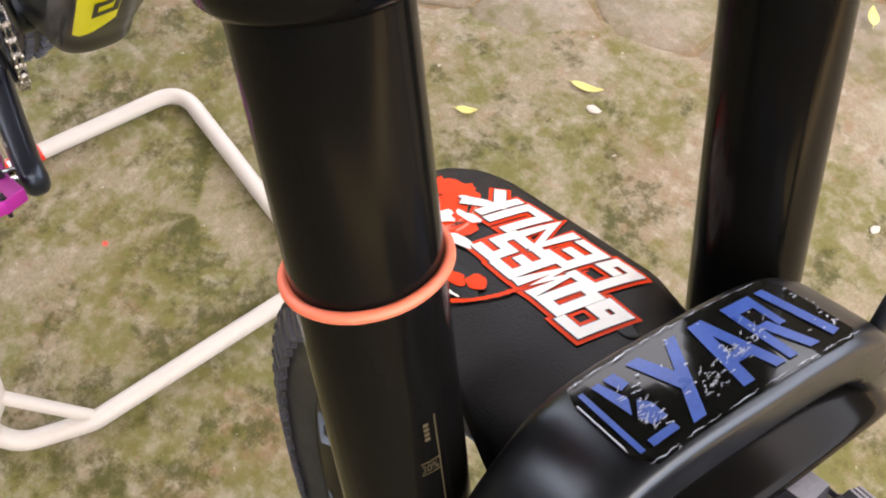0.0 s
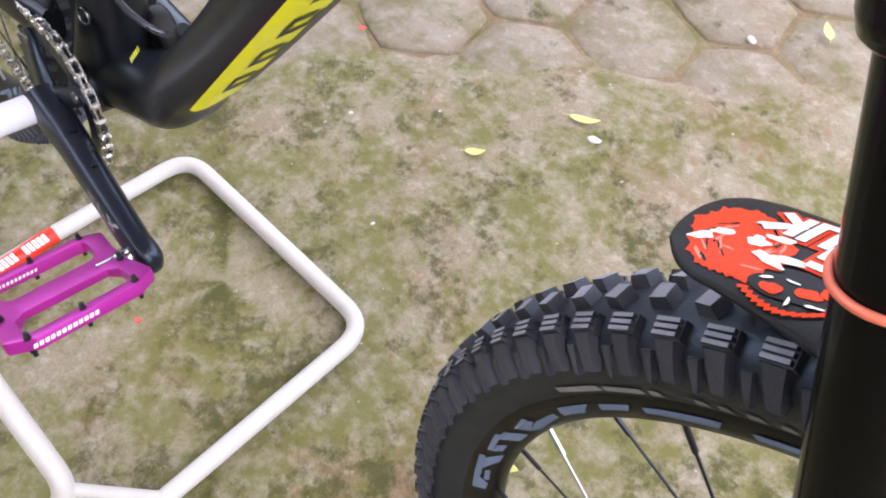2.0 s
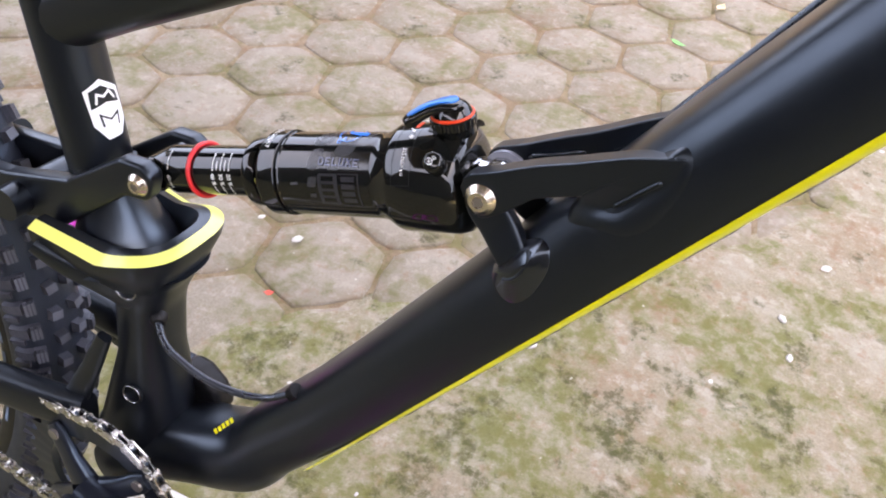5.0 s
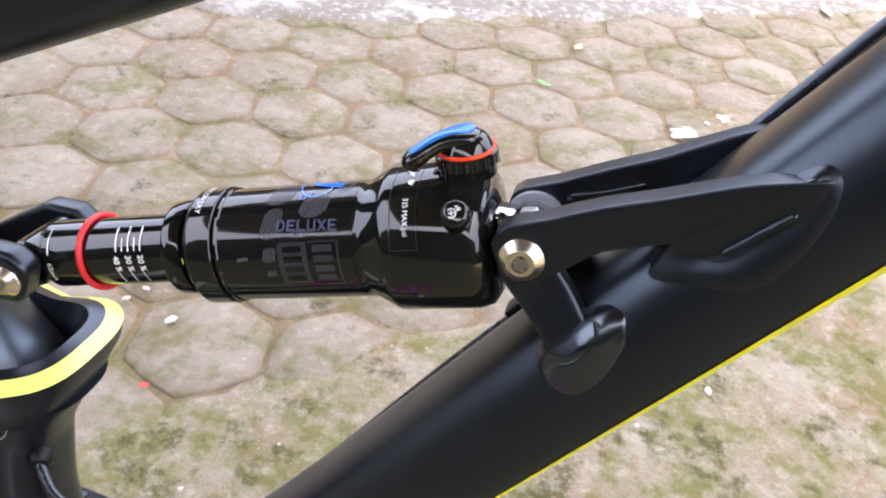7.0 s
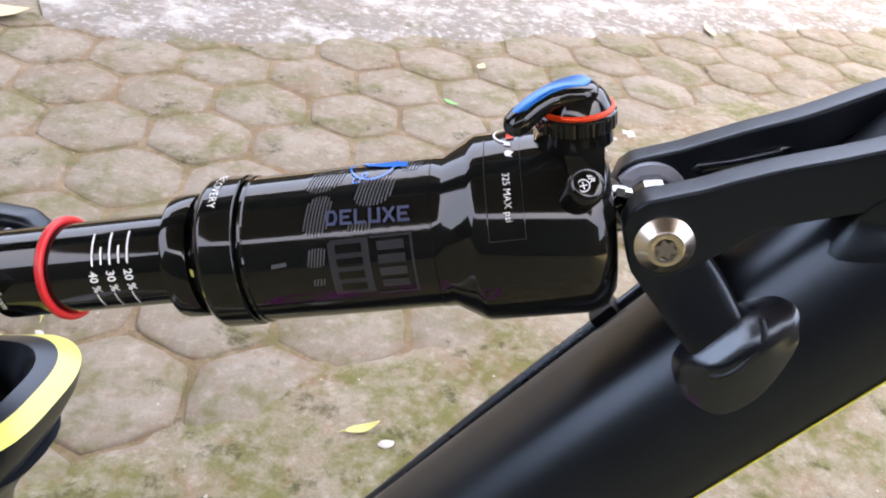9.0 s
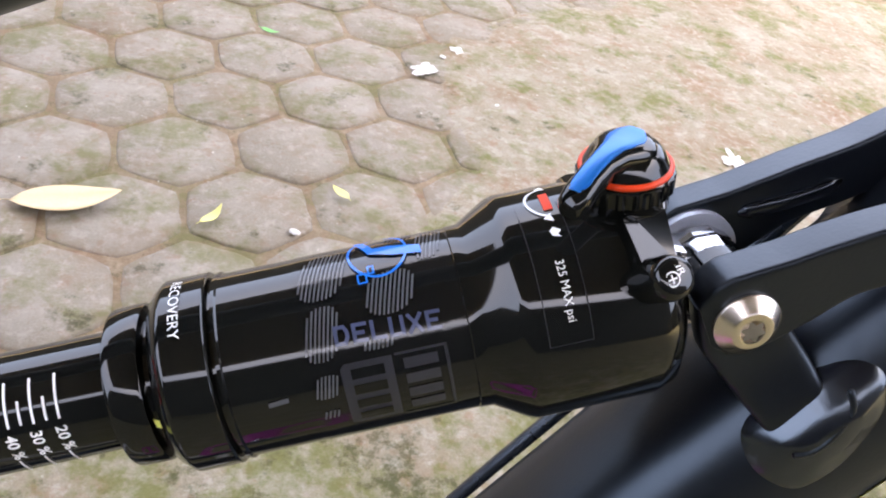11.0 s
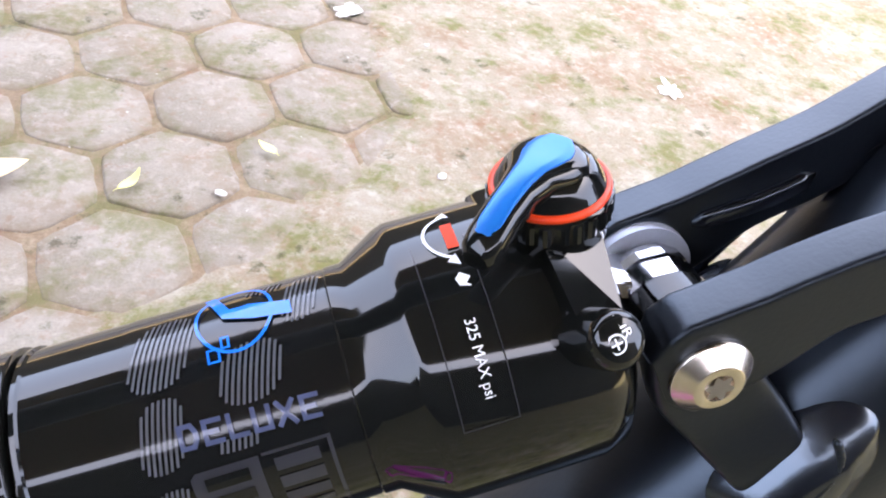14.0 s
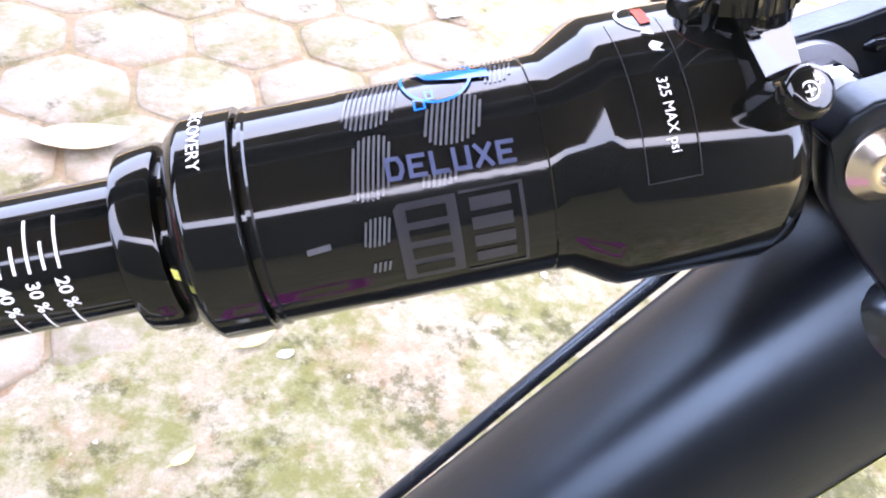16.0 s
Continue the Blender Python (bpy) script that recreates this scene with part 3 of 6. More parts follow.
for k in range(8):
    x = -0.045 + 0.050 * k
    glyph = [[(x, 0.40), (x + 0.030, 0.40), (x + 0.034, 0.52), (x + 0.004, 0.52)], [(x + 0.004, 0.52), (x + 0.013, 0.52), (x + 0.020, 0.84), (x + 0.011, 0.84)], [(x + 0.024, 0.52), (x + 0.033, 0.52), (x + 0.040, 0.80), (x + 0.031, 0.80)], [(x + 0.010, 0.84), (x + 0.034, 0.84), (x + 0.038, 0.95), (x + 0.013, 0.95)]]
    print_on("down_tube_graphic", [[(x, (0.58 + (a - 0.40) * 0.74) / 30) for x, a in g] for g in glyph], lambda x, y: dt_under(x, y * 30, 0.0009), M_FRAME, ystripe, "black angular letter-like mark", 0.006)

# seat mast, cradle and bottom bracket
turned("bottom_bracket_shell", [(-0.037, 0.0), (-0.037, 0.021), (-0.035, 0.024), (0.035, 0.024), (0.037, 0.021), (0.037, 0.0)], (0.012, 0, 0.425), (0, 1, 0), M_FRAME, bike, "matte black bottom bracket shell")
mast = smooth_path([(0.012, 0, 0.425), (0.016, 0, 0.47), (0.021, 0, 0.52), (0.023, 0, 0.565), (0.025, 0, 0.595), (0.027, 0, 0.614)], 6)
nm = len(mast)


def lerp_list(keys, n):
    return [float(np.interp(i / (n - 1), [k[0] for k in keys], [k[1] for k in keys])) for i in range(n)]


tube("seat_mast", mast, lerp_list([(0, .034), (.2, .028), (.45, .023), (.7, .024), (.85, .030), (1, .032)], nm), M_FRAME, bike, "matte black forged seat mast", lerp_list([(0, .040), (.25, .029), (.45, .0190), (.65, .0185), (.85, .027), (1, .035)], nm), 32, (0, 1, 0), power=2.6)


def cradle_ring(d, w, back=0.026):
    """Plan outline of the cradle, grown by d: round at the front, open towards the rear."""
    pts = []
    for k in range(41):
        a = radians(-90 + 180 * k / 40)
        e = 2 / 3.0
        pts.append((0.022 + (0.043 + d) * math.copysign(abs(math.cos(a)) ** e, math.cos(a)), (0.0425 + d) * math.copysign(abs(math.sin(a)) ** e, math.sin(a))))
    pts = [(-back, -(0.0455 + d))] + pts + [(-back, 0.0455 + d)]
    return [Vector((u, v, w - 0.0095 * math.exp(-((u - 0.016) / 0.024) ** 2) * min(1, abs(v) / 0.040) ** 2)) for u, v in pts]


bm = bmesh.new()
levels = [(-0.016, 0.595), (-0.006, 0.612), (0.000, 0.626), (0.001, 0.6335), (-0.0062, 0.6366), (-0.013, 0.6366), (-0.016, 0.632), (-0.022, 0.612)]
rings = [[bm.verts.new(p) for p in cradle_ring(d, w)] for d, w in levels]
for li, (a, b) in enumerate(zip(rings, rings[1:])):
    for k in range(len(a) - 1):
        f = bm.faces.new((a[k], a[k + 1], b[k + 1], b[k]))
        if li == 3:
            f.material_index = 1
for k in range(2):
    i = 0 if k == 0 else -1
    bm.faces.new([r[i] for r in rings])
part("shock_cradle", bm, [M_FRAME, M_YELLOWPALE], bike, "matte black U-shaped cradle with a pale yellow bevelled rim")
bm = bmesh.new()
lathe(bm, [(0, 0.0), (0, 0.030), (0.010, 0.034), (0.014, 0.030)], (0.010, 0, 0.602), (0, 0, 1), 28)
for sgn in (-1, 1):
    tube("cradle_brace", smooth_path([(0.030, sgn * 0.018, 0.588), (0.014, sgn * 0.028, 0.600), (-0.006, sgn * 0.037, 0.610), (-0.024, sgn * 0.043, 0.622)], 5), [0.007] * 16, M_FRAME, bike, "matte black brace under the cradle rim", lerp_list([(0, .016), (.5, .010), (1, .006)], 16), 20, (0, 1, 0), power=3)
part("cradle_floor", bm, M_FRAME, bike, "dark hollow of the cradle")
turned("seat_tube_foot", [(0.0, 0.0), (0.0, 0.0395), (0.006, 0.0365), (0.014, 0.0320), (0.024, 0.0275), (0.036, 0.0235), (0.050, 0.0208), (0.066, 0.0196)], (0.0075, 0, 0.604), (-0.2, 0, 0.98), M_SATIN, bike, "black flared foot of the seat tube", 36)
seat_dir = Vector((-1, 0, 4.9)).normalized()
seat_base = Vector((0.0058, 0, 0.595))
tube("seat_tube", [seat_base + seat_dir * k * 0.03 for k in range(17)], 0.0195, M_FRAME, bike, "matte black seat tube", None, 28)


def seat_skin(x, y):
    """On the right front of the seat tube, round its back."""
    a = y / 0.0195 + radians(6)
    fwd = Vector((4.9, 0, 1)).normalized()
    return Vector((-0.0156, 0, 0.7010)) + seat_dir * x + (fwd * math.cos(a) - Vector((0, 1, 0)) * math.sin(a)) * 0.0199


hexb = [(0.0195, 0.0015), (0.0140, 0.0120), (-0.0070, 0.0105), (-0.0170, 0.0040), (-0.0165, -0.0060), (-0.0080, -0.0130), (0.0115, -0.0115)]
badge = print_on("badge", [hexb], seat_skin, M_WHITEPRINT, bike, "white and black six-sided badge on the seat tube", 0.003)
lift = lambda x, y: seat_skin(x, y) + Vector((0.0005, -0.0003, 0.0001))
print_on("badge_field", [[(0.0135, 0.0092), (0.0160, 0.0015), (0.0095, -0.0090), (0.0030, -0.0100), (0.0055, 0.0000), (0.0030, 0.0098)]], lift, M_FRAME, badge, "black field of the badge", 0.003)
lift2 = lambda x, y: seat_skin(x, y) + Vector((0.0008, -0.0005, 0.0002))
print_on("badge_figure", thick_line([(0.0062, 0.0062), (0.0112, 0.0050), (0.0092, 0.0010), (0.0118, -0.0030), (0.0068, -0.0062)], 0.0007), lift2, M_WHITEPRINT, badge, "small white figure on the badge", 0.003)
print_on("badge_letter", thick_line([(-0.0080, 0.0048), (-0.0012, 0.0056), (-0.0052, -0.0004), (-0.0022, -0.0066), (-0.0092, -0.0058)], 0.0006), lift, M_MIDGREY, badge, "dark outlined angular letter", 0.003)
tube("top_tube", smooth_path([(-0.030, 0, 0.752), (0.017, 0, 0.7775), (0.105, 0, 0.8205), (0.25, 0, 0.893), (0.455, 0, 0.985)], 5), 0.019, M_FRAME, bike, "matte black top tube", 0.0205, 24, power=2.3)
tube("head_tube", [fork(-0.20, -0.055, 0), fork(-0.118, -0.055, 0)], 0.029, M_FRAME, bike, "matte black head tube", None, 28)

# shock mount arms, welded onto the down tube
def fillet(outer, inner, height, sgn, parent, label, material, power=1.7, swell=0.0012):
    """A curved weld from an outline on the down tube up to one on an arm."""
    def skin(u, w):
        hit = DT_TREE.ray_cast(Vector((u, -0.2, w)), Vector((0, 1, 0)))[0]
        return 0.014 if hit is None else max(0.014, -hit.y)

    o = [(p.x, p.z) for p in smooth_path([(u, 0, w) for u, w in outer], 4, True)]
    q = [(p.x, p.z) for p in smooth_path([(u, 0, w) for u, w in inner], 4, True)]
    bm = bmesh.new()
    rings = []
    for k in range(10):
        f = k / 9
        ring = []
        for (u0, w0), (u1, w1) in zip(o, q):
            u, w = u0 + (u1 - u0) * f, w0 + (w1 - w0) * f
            low, high = skin(u, w), height(u1, w1)
            ring.append(bm.verts.new((u, sgn * (low + max(0, high - low) * f ** power - 0.0004 + swell * math.sin(math.pi * min(1, f * 1.1)) ** 1.0), w)))
        rings.append(ring)
    n = len(o)
    for r0, r1 in zip(rings, rings[1:]):
        for k in range(n):
            bm.faces.new((r0[k], r0[(k + 1) % n], r1[(k + 1) % n], r1[k]))
    bm.faces.new(rings[-1])
    bmesh.ops.recalc_face_normals(bm, faces=bm.faces)
    return part("weld_fillet", bm, material, parent, label)


def weld(pts, parent, radius=0.0026):
    """One rippled bead along a curve."""
    line = smooth_path(pts, 16)
    bm = bmesh.new()
    sweep(bm, line, [radius * (0.95 + 0.05 * math.cos(1.35 * i)) * min(1, 0.25 + 0.4 * min(i, len(line) - 1 - i)) for i in range(len(line))], None, 12, (0, 1, 0))
    return part("weld_bead", bm, M_FRAME, parent, "rippled weld bead under black paint")


for sgn in (-1, 1):
    bm = bmesh.new()
    beam = smooth_path([(0.2370, sgn * 0.0162, 0.7445), (0.2440, sgn * 0.0162, 0.7490), (0.2540, sgn * 0.0162, 0.7555), (0.2660, sgn * 0.0165, 0.7644), (0.2850, sgn * 0.0182, 0.7740), (0.3060, sgn * 0.0220, 0.7850), (0.3240, sgn * 0.0250, 0.7930), (0.3340, sgn * 0.0225, 0.7968)], 6)
    nb = len(beam)
    sweep(bm, beam, lerp_list([(0, .0040), (.06, .0052), (.6, .0052), (.9, .0046), (1, .0015)], nb), lerp_list([(0, .0062), (.07, .0102), (.14, .0114), (.26, .0102), (.42, .0078), (.58, .0078), (.75, .0086), (.9, .0078), (1, .0016)], nb), 72, (0, 1, 0), power=14.0)
    arm = part("shock_mount_arm", bm, M_FRAME, bike, "matte black welded shock mount arm")
    bm = bmesh.new()
    ledge = smooth_path([(0.2545, sgn * 0.0112, 0.7590), (0.2590, sgn * 0.0108, 0.7612), (0.2661, sgn * 0.0106, 0.7640), (0.2750, sgn * 0.0112, 0.7682), (0.2800, sgn * 0.0126, 0.7706)], 6)
    sweep(bm, ledge, lerp_list([(0, .0006), (.12, .0015), (.85, .0015), (1, .0006)], len(ledge)), lerp_list([(0, .0008), (.12, .0020), (.85, .0020), (1, .0008)], len(ledge)), 20, (0, 1, 0), power=3.0)
    part("rib", bm, M_WELD, arm, "smooth pressed rib on the inner face of the arm")
    bm = bmesh.new()
    leg = smooth_path([(0.2400, sgn * 0.0163, 0.7530), (0.2470, sgn * 0.0163, 0.7435), (0.2560, sgn * 0.0175, 0.7350), (0.2640, sgn * 0.0205, 0.7272), (0.2705, sgn * 0.0228, 0.7205)], 6)
    nl = len(leg)
    sweep(bm, leg, lerp_list([(0, .0040), (.8, .0046), (1, .0036)], nl), lerp_list([(0, .0075), (.25, .0100), (.6, .0096), (1, .0080)], nl), 40, (0, 1, 0), power=5.0)
    part("strut", bm, M_FRAME, arm, "lower strut of the arm")
    outer = [(0.2823, 0.7400), (0.2845, 0.7350), (0.2853, 0.7291), (0.2830, 0.7190), (0.2794, 0.7105), (0.2726, 0.7041), (0.2650, 0.7050), (0.2592, 0.7088), (0.2572, 0.7150), (0.2610, 0.7225), (0.2690, 0.7340), (0.2770, 0.7405)]
    inner = [(0.2748 + 0.35 * (u - 0.2748), 0.7235 + 0.35 * (w - 0.7235)) for u, w in outer]
    fillet(outer, inner, lambda u, w: 0.0318, sgn, arm, "smooth glossy welded foot of the strut", M_WELD, 0.62, 0.0)
    weld([(0.2735, sgn * 0.0282, 0.7360), (0.2752, sgn * 0.0298, 0.7320), (0.2745, sgn * 0.0306, 0.7275), (0.2722, sgn * 0.0310, 0.7222), (0.2692, sgn * 0.0310, 0.7186), (0.2655, sgn * 0.0302, 0.7165)], arm, 0.0009)
    outer = [(0.2854, 0.7533), (0.3000, 0.7570), (0.3124, 0.7593), (0.3200, 0.7640), (0.3245, 0.7708), (0.3275, 0.7790), (0.3296, 0.7870), (0.3304, 0.7960), (0.3290, 0.8030), (0.3240, 0.8052), (0.3150, 0.7970), (0.3030, 0.7840), (0.2900, 0.7730)]
    inner = [(0.2900, 0.7682), (0.2960, 0.7684), (0.3040, 0.7700), (0.3085, 0.7750), (0.3124, 0.7801), (0.3165, 0.7850), (0.3204, 0.7894), (0.3225, 0.7945), (0.3225, 0.7985), (0.3210, 0.8010), (0.3140, 0.7940), (0.3030, 0.7820), (0.2930, 0.7730)]
    fillet(outer, inner, lambda u, w: float(np.interp(u, [0.285, 0.306, 0.324], [0.0236, 0.0276, 0.0300])), sgn, arm, "smooth welded foot of the arm", M_FRAME)
    weld([(0.3044, sgn * 0.0268, 0.7702), (0.3085, sgn * 0.0277, 0.7752), (0.3124, sgn * 0.0284, 0.7803), (0.3165, sgn * 0.0291, 0.7852), (0.3204, sgn * 0.0295, 0.7896)], arm, 0.0012)

# bolts of the shock
EYE_F, EYE_R = Vector((0.245, 0, 0.748)), Vector((0.046, 0, 0.682))


def torx_bolt(name, at, R, material, parent, label, side=-1, socket=0.36):
    ax = Vector((0, side, 0))
    ob = turned(name, [(-0.004, 0.0), (-0.004, R * 0.86), (0.0, R), (0.0007, R), (0.0009, R * 0.985), (0.0010, R * 0.97), (0.0034, R * 0.62), (0.0035, R * 0.605), (0.00355, R * 0.58), (0.00355, R * 0.40), (0.0034, R * socket), (0.0008, R * socket * 0.9), (0.0008, 0.0)], at, ax, material, parent, label, 36)
    # flat star whose dark colour stands for the shade inside the socket
    bm = bmesh.new()
    star = []
    for k in range(24):
        a = 2 * math.pi * k / 24
        r = R * (0.30 + 0.075 * math.cos(6 * a))
        star.append(bm.verts.new(Vector(at) + ax * 0.0036 + Vector((math.cos(a) * r, 0, math.sin(a) * r))))
    bm.faces.new(star)
    part("socket", bm, M_SOCKET, ob, "flat star, the socket's inner shade put in as dark colour", smooth=False)
    return ob


torx_bolt("shock_bolt", EYE_F + Vector((0, -0.0216, 0)), 0.0080, M_BRONZE, bike, "bright chamfered star-socket bolt")
torx_bolt("shock_bolt", EYE_R + Vector((0, -0.0272, 0)), 0.0070, M_BRONZE, bike, "bright small pivot bolt")

# rocker link
for sgn in (-1, 1):
    bm = bmesh.new()
    plate(bm, [(0.0560, 0.6890), (0.0480, 0.6945), (0.0330, 0.6940), (-0.0100, 0.6640), (-0.0620, 0.6500), (-0.1300, 0.6440), (-0.1300, 0.6130), (-0.0600, 0.6200), (-0.0150, 0.6290), (0.0350, 0.6700), (0.0520, 0.6720)], sgn * 0.0155, sgn * 0.0272, 0.003, 3, 0.006)
    part("rocker_link", bm, M_FRAME, bike, "matte black forged rocker link arm")
turned("rocker_pivot", [(-0.04, 0), (-0.04, 0.011), (0.04, 0.011), (0.04, 0)], (-0.052, 0, 0.636), (0, 1, 0), M_FRAME, bike, "black rocker pivot axle")

# rear shock
A0 = Vector((0.05, -0.0003, 0.682))
AX = Vector((1, 0.0237, 0.3309)).normalized()
AUP = Vector((-AX.z, 0, AX.x)).normalized()
ARI = AX.cross(AUP)
if ARI.y > 0:
    ARI = -ARI


def cyl(h, ang, r):
    """On the shock: h along it, ang degrees from its top towards the right, r from its axis."""
    a = radians(ang)
    return A0 + AX * h + (AUP * math.cos(a) + ARI * math.sin(a)) * r


R_CAN, R_SHAFT, R_HEAD, R_COLLAR = 0.0222, 0.0142, 0.0278, 0.0232


def shock_turn(name, profile, material, label, parent=None, segs=56):
    bm = bmesh.new()
    lathe(bm, profile, A0, AX, segs)
    return part(name, bm, material, parent or bike, label)


shock = shock_turn("rear_shock", [(0.0885, 0.0), (0.0885, R_CAN - 0.002), (0.0895, R_CAN), (0.1440, R_CAN), (0.1443, R_CAN + 0.0003), (0.1475, R_CAN + 0.0004), (0.1550, R_HEAD - 0.0008), (0.1572, R_HEAD), (0.1860, R_HEAD), (0.1905, R_HEAD - 0.0015), (0.1935, R_HEAD - 0.006), (0.1945, R_HEAD - 0.012), (0.1945, 0)], M_GLOSS, "gloss black rear shock air can")
shock_turn("printed_foil", [(0.1076, R_CAN - 0.0002), (0.1077, R_CAN + 0.0001), (0.1438, R_CAN + 0.0001), (0.1439, R_CAN - 0.0002)], M_FOIL, "semi-gloss black printed foil round the can", shock)
shock_turn("shock_shaft", [(-0.004, 0), (-0.004, 0.011), (0.002, 0.0125), (0.004, R_SHAFT), (0.072, R_SHAFT), (0.072, 0)], M_GLOSS, "gloss black shock shaft with white sag scale", shock)
shock_turn("collar", [(0.0622, R_SHAFT), (0.0624, 0.0162), (0.0628, 0.0178), (0.0634, 0.0188), (0.0642, 0.0191), (0.0704, 0.0191), (0.0710, 0.0187), (0.0712, 0.0178), (0.0713, 0.0165), (0.0735, 0.0165), (0.0737, 0.0196), (0.0740, 0.0208), (0.0762, R_COLLAR - 0.0006), (0.0768, R_COLLAR - 0.0001), (0.0776, R_COLLAR), (0.0868, R_COLLAR), (0.0871, R_COLLAR - 0.0003), (0.0873, R_COLLAR - 0.0008), (0.0876, R_CAN - 0.0012), (0.0884, R_CAN - 0.0012), (0.0887, R_CAN + 0.0004), (0.0896, R_CAN + 0.0005), (0.0900, R_CAN)], M_GLOSS, "stepped gloss black seal collar", shock)
torus("sag_ring", cyl(0.0245, 0, 0), AX + Vector((0.04, -0.10, 0)), R_SHAFT + 0.0011, 0.00135, M_RED, shock, "red rubber travel ring", 56)
bm = bmesh.new()
lathe(bm, [(-0.013, 0), (-0.013, 0.0095), (-0.012, 0.0105), (0.012, 0.0105), (0.013, 0.0095), (0.013, 0)], EYE_R, (0, 1, 0), 28)
part("shock_eyelet", bm, M_GLOSS, shock, "black rear shock eyelet")
bm = bmesh.new()
lathe(bm, [(-0.0036, 0), (-0.0036, 0.0082), (-0.0028, 0.0092), (0.0016, 0.0094), (0.0018, 0.0080), (0.0028, 0.0080), (0.0030, 0.0094), (0.0068, 0.0092), (0.0075, 0.0084), (0.0075, 0)], EYE_F, (0, 1, 0), 11)
part("shock_eyelet", bm, M_STEEL, shock, "machined bare metal front shock eyelet", smooth=False)
bm = bmesh.new()
lathe(bm, [(0, 0), (0, 0.0030), (0.0022, 0.0030), (0.0026, 0.0024), (0.0026, 0)], EYE_F + AX * -0.0085 + AUP * 0.0060 + Vector((0, -0.0022, 0)), AX * -1 + AUP * 0.3, 6)
part("lock_nut", bm, M_STEEL, shock, "small bright lock nut", smooth=False)
for v, R_, t_, m_ in ((-0.0074, 0.0096, 0.0038, M_GLOSS), (0.0100, 0.0113, 0.0014, M_SPACER)):
    bm = bmesh.new()
    lathe(bm, [(-t_, 0), (-t_, R_), (t_, R_), (t_, 0)], EYE_F + Vector((0, v, 0.0)), (0, 1, 0), 36)
    part("washer", bm, m_, shock, "round spacer washer")
# neck between can head and eyelet
bm = bmesh.new()
sweep(bm, [A0 + AX * 0.190 + AUP * 0.0035, A0 + AX * 0.1975 + AUP * 0.0030, A0 + AX * 0.2030 + AUP * 0.002, A0 + AX * 0.2045], [0.0075, 0.0070, 0.0068, 0.006], [0.0075, 0.0062, 0.0058, 0.004], 20, (0, 1, 0), power=6.0)
part("neck", bm, M_STEEL, shock, "polished neck behind the can")
# flat chamfer on the head beside the neck
bm = bmesh.new()
q4 = [(0.1812, 17, 0.0316), (0.1931, 19, 0.0266), (0.1916, 49, 0.0266), (0.1826, 50, 0.0316)]
hi4 = [bm.verts.new(cyl(h, a, r)) for h, a, r in q4]
lo4 = [bm.verts.new(cyl(h, a, 0.0225)) for h, a, r in q4]
bm.faces.new(hi4)
for k in range(4):
    bm.faces.new((hi4[k], hi4[(k + 1) % 4], lo4[(k + 1) % 4], lo4[k]))
part("head_chamfer", bm, M_GLOSS, shock, "flat chamfer on the head of the can", smooth=False)
# raised block under the damping lever
bm = bmesh.new()
ring_pts = []
for h0, h1, r in ((0.1730, 0.1945, 0.0262), (0.1745, 0.1935, 0.0284), (0.1765, 0.1920, 0.0292)):
    ring_pts.append([bm.verts.new(cyl(h, a * (1.0 if r < 0.029 else 0.9), r)) for h, a in ((h0, -30), (h0, 0), (h0, 14), ((h0 + h1) / 2, 19), (h1, 17), (h1, 0), (h1, -34), ((h0 + h1) / 2, -42))])
for a, b in zip(ring_pts, ring_pts[1:]):
    for k in range(8):
        bm.faces.new((a[k], a[(k + 1) % 8], b[(k + 1) % 8], b[k]))
bm.faces.new(ring_pts[-1])
part("lever_block", bm, M_GLOSS, shock, "gloss black moulded lever seat")
PIV = cyl(0.1860, 4, 0.0290)
PAX = (AUP + ARI * 0.10 + AX * 0.06).normalized()
turned("lever_hub", [(-0.004, 0), (-0.004, 0.0104), (0.0010, 0.0106), (0.0016, 0.0110), (0.0046, 0.0110), (0.0050, 0.0104), (0.0062, 0.0098), (0.0088, 0.0085), (0.0104, 0.0070), (0.0112, 0.0045), (0.0114, 0.0)], PIV, PAX, M_GLOSS, shock, "gloss black ribbed lever hub")
bm = bmesh.new()
side_a, side_b = PAX.cross(AX).normalized(), PAX.cross(PAX.cross(AX)).normalized()
rims = []
for z in (0.0004, 0.0042):
    rims.append([bm.verts.new(PIV + PAX * z + (side_a * math.cos(2 * math.pi * k / 96) + side_b * math.sin(2 * math.pi * k / 96)) * (0.0113 if k % 4 in (1, 2) else 0.0110)) for k in range(96)])
for k in range(96):
    bm.faces.new((rims[0][k], rims[0][(k + 1) % 96], rims[1][(k + 1) % 96], rims[1][k]))
bm.faces.new(rims[1])
bm.faces.new(rims[0][::-1])
part("knurled_rim", bm, M_GLOSS, shock, "gloss black knurled rim under the lever", smooth=False)
torus("lever_ring", PIV + PAX * 0.0055, PAX, 0.0100, 0.0008, M_ORANGE, shock, "orange ring under the lever", 48)
TIP = Vector((0.2000, -0.0139, 0.7684))
hub_top = PIV + PAX * 0.0096
ldir = TIP - hub_top
lside = PAX.cross(ldir).normalized()


def lever(t, lift_):
    p = hub_top + ldir * t + PAX * (lift_ + 0.0022 * math.sin(math.pi * min(1, max(0, t))))
    return p


lp = [lever(t, 0) for t in (-0.22, -0.12, 0.0, 0.15, 0.3, 0.5, 0.7, 0.88, 1.0, 1.06)]
bm = bmesh.new()
sweep(bm, lp, [0.0036, 0.0062, 0.0074, 0.0066, 0.0044, 0.0035, 0.0034, 0.0035, 0.0032, 0.0022], [0.0016, 0.0026, 0.0030, 0.0030, 0.0028, 0.0027, 0.0029, 0.0032, 0.0029, 0.0018], 20, tuple(lside), power=3.0)
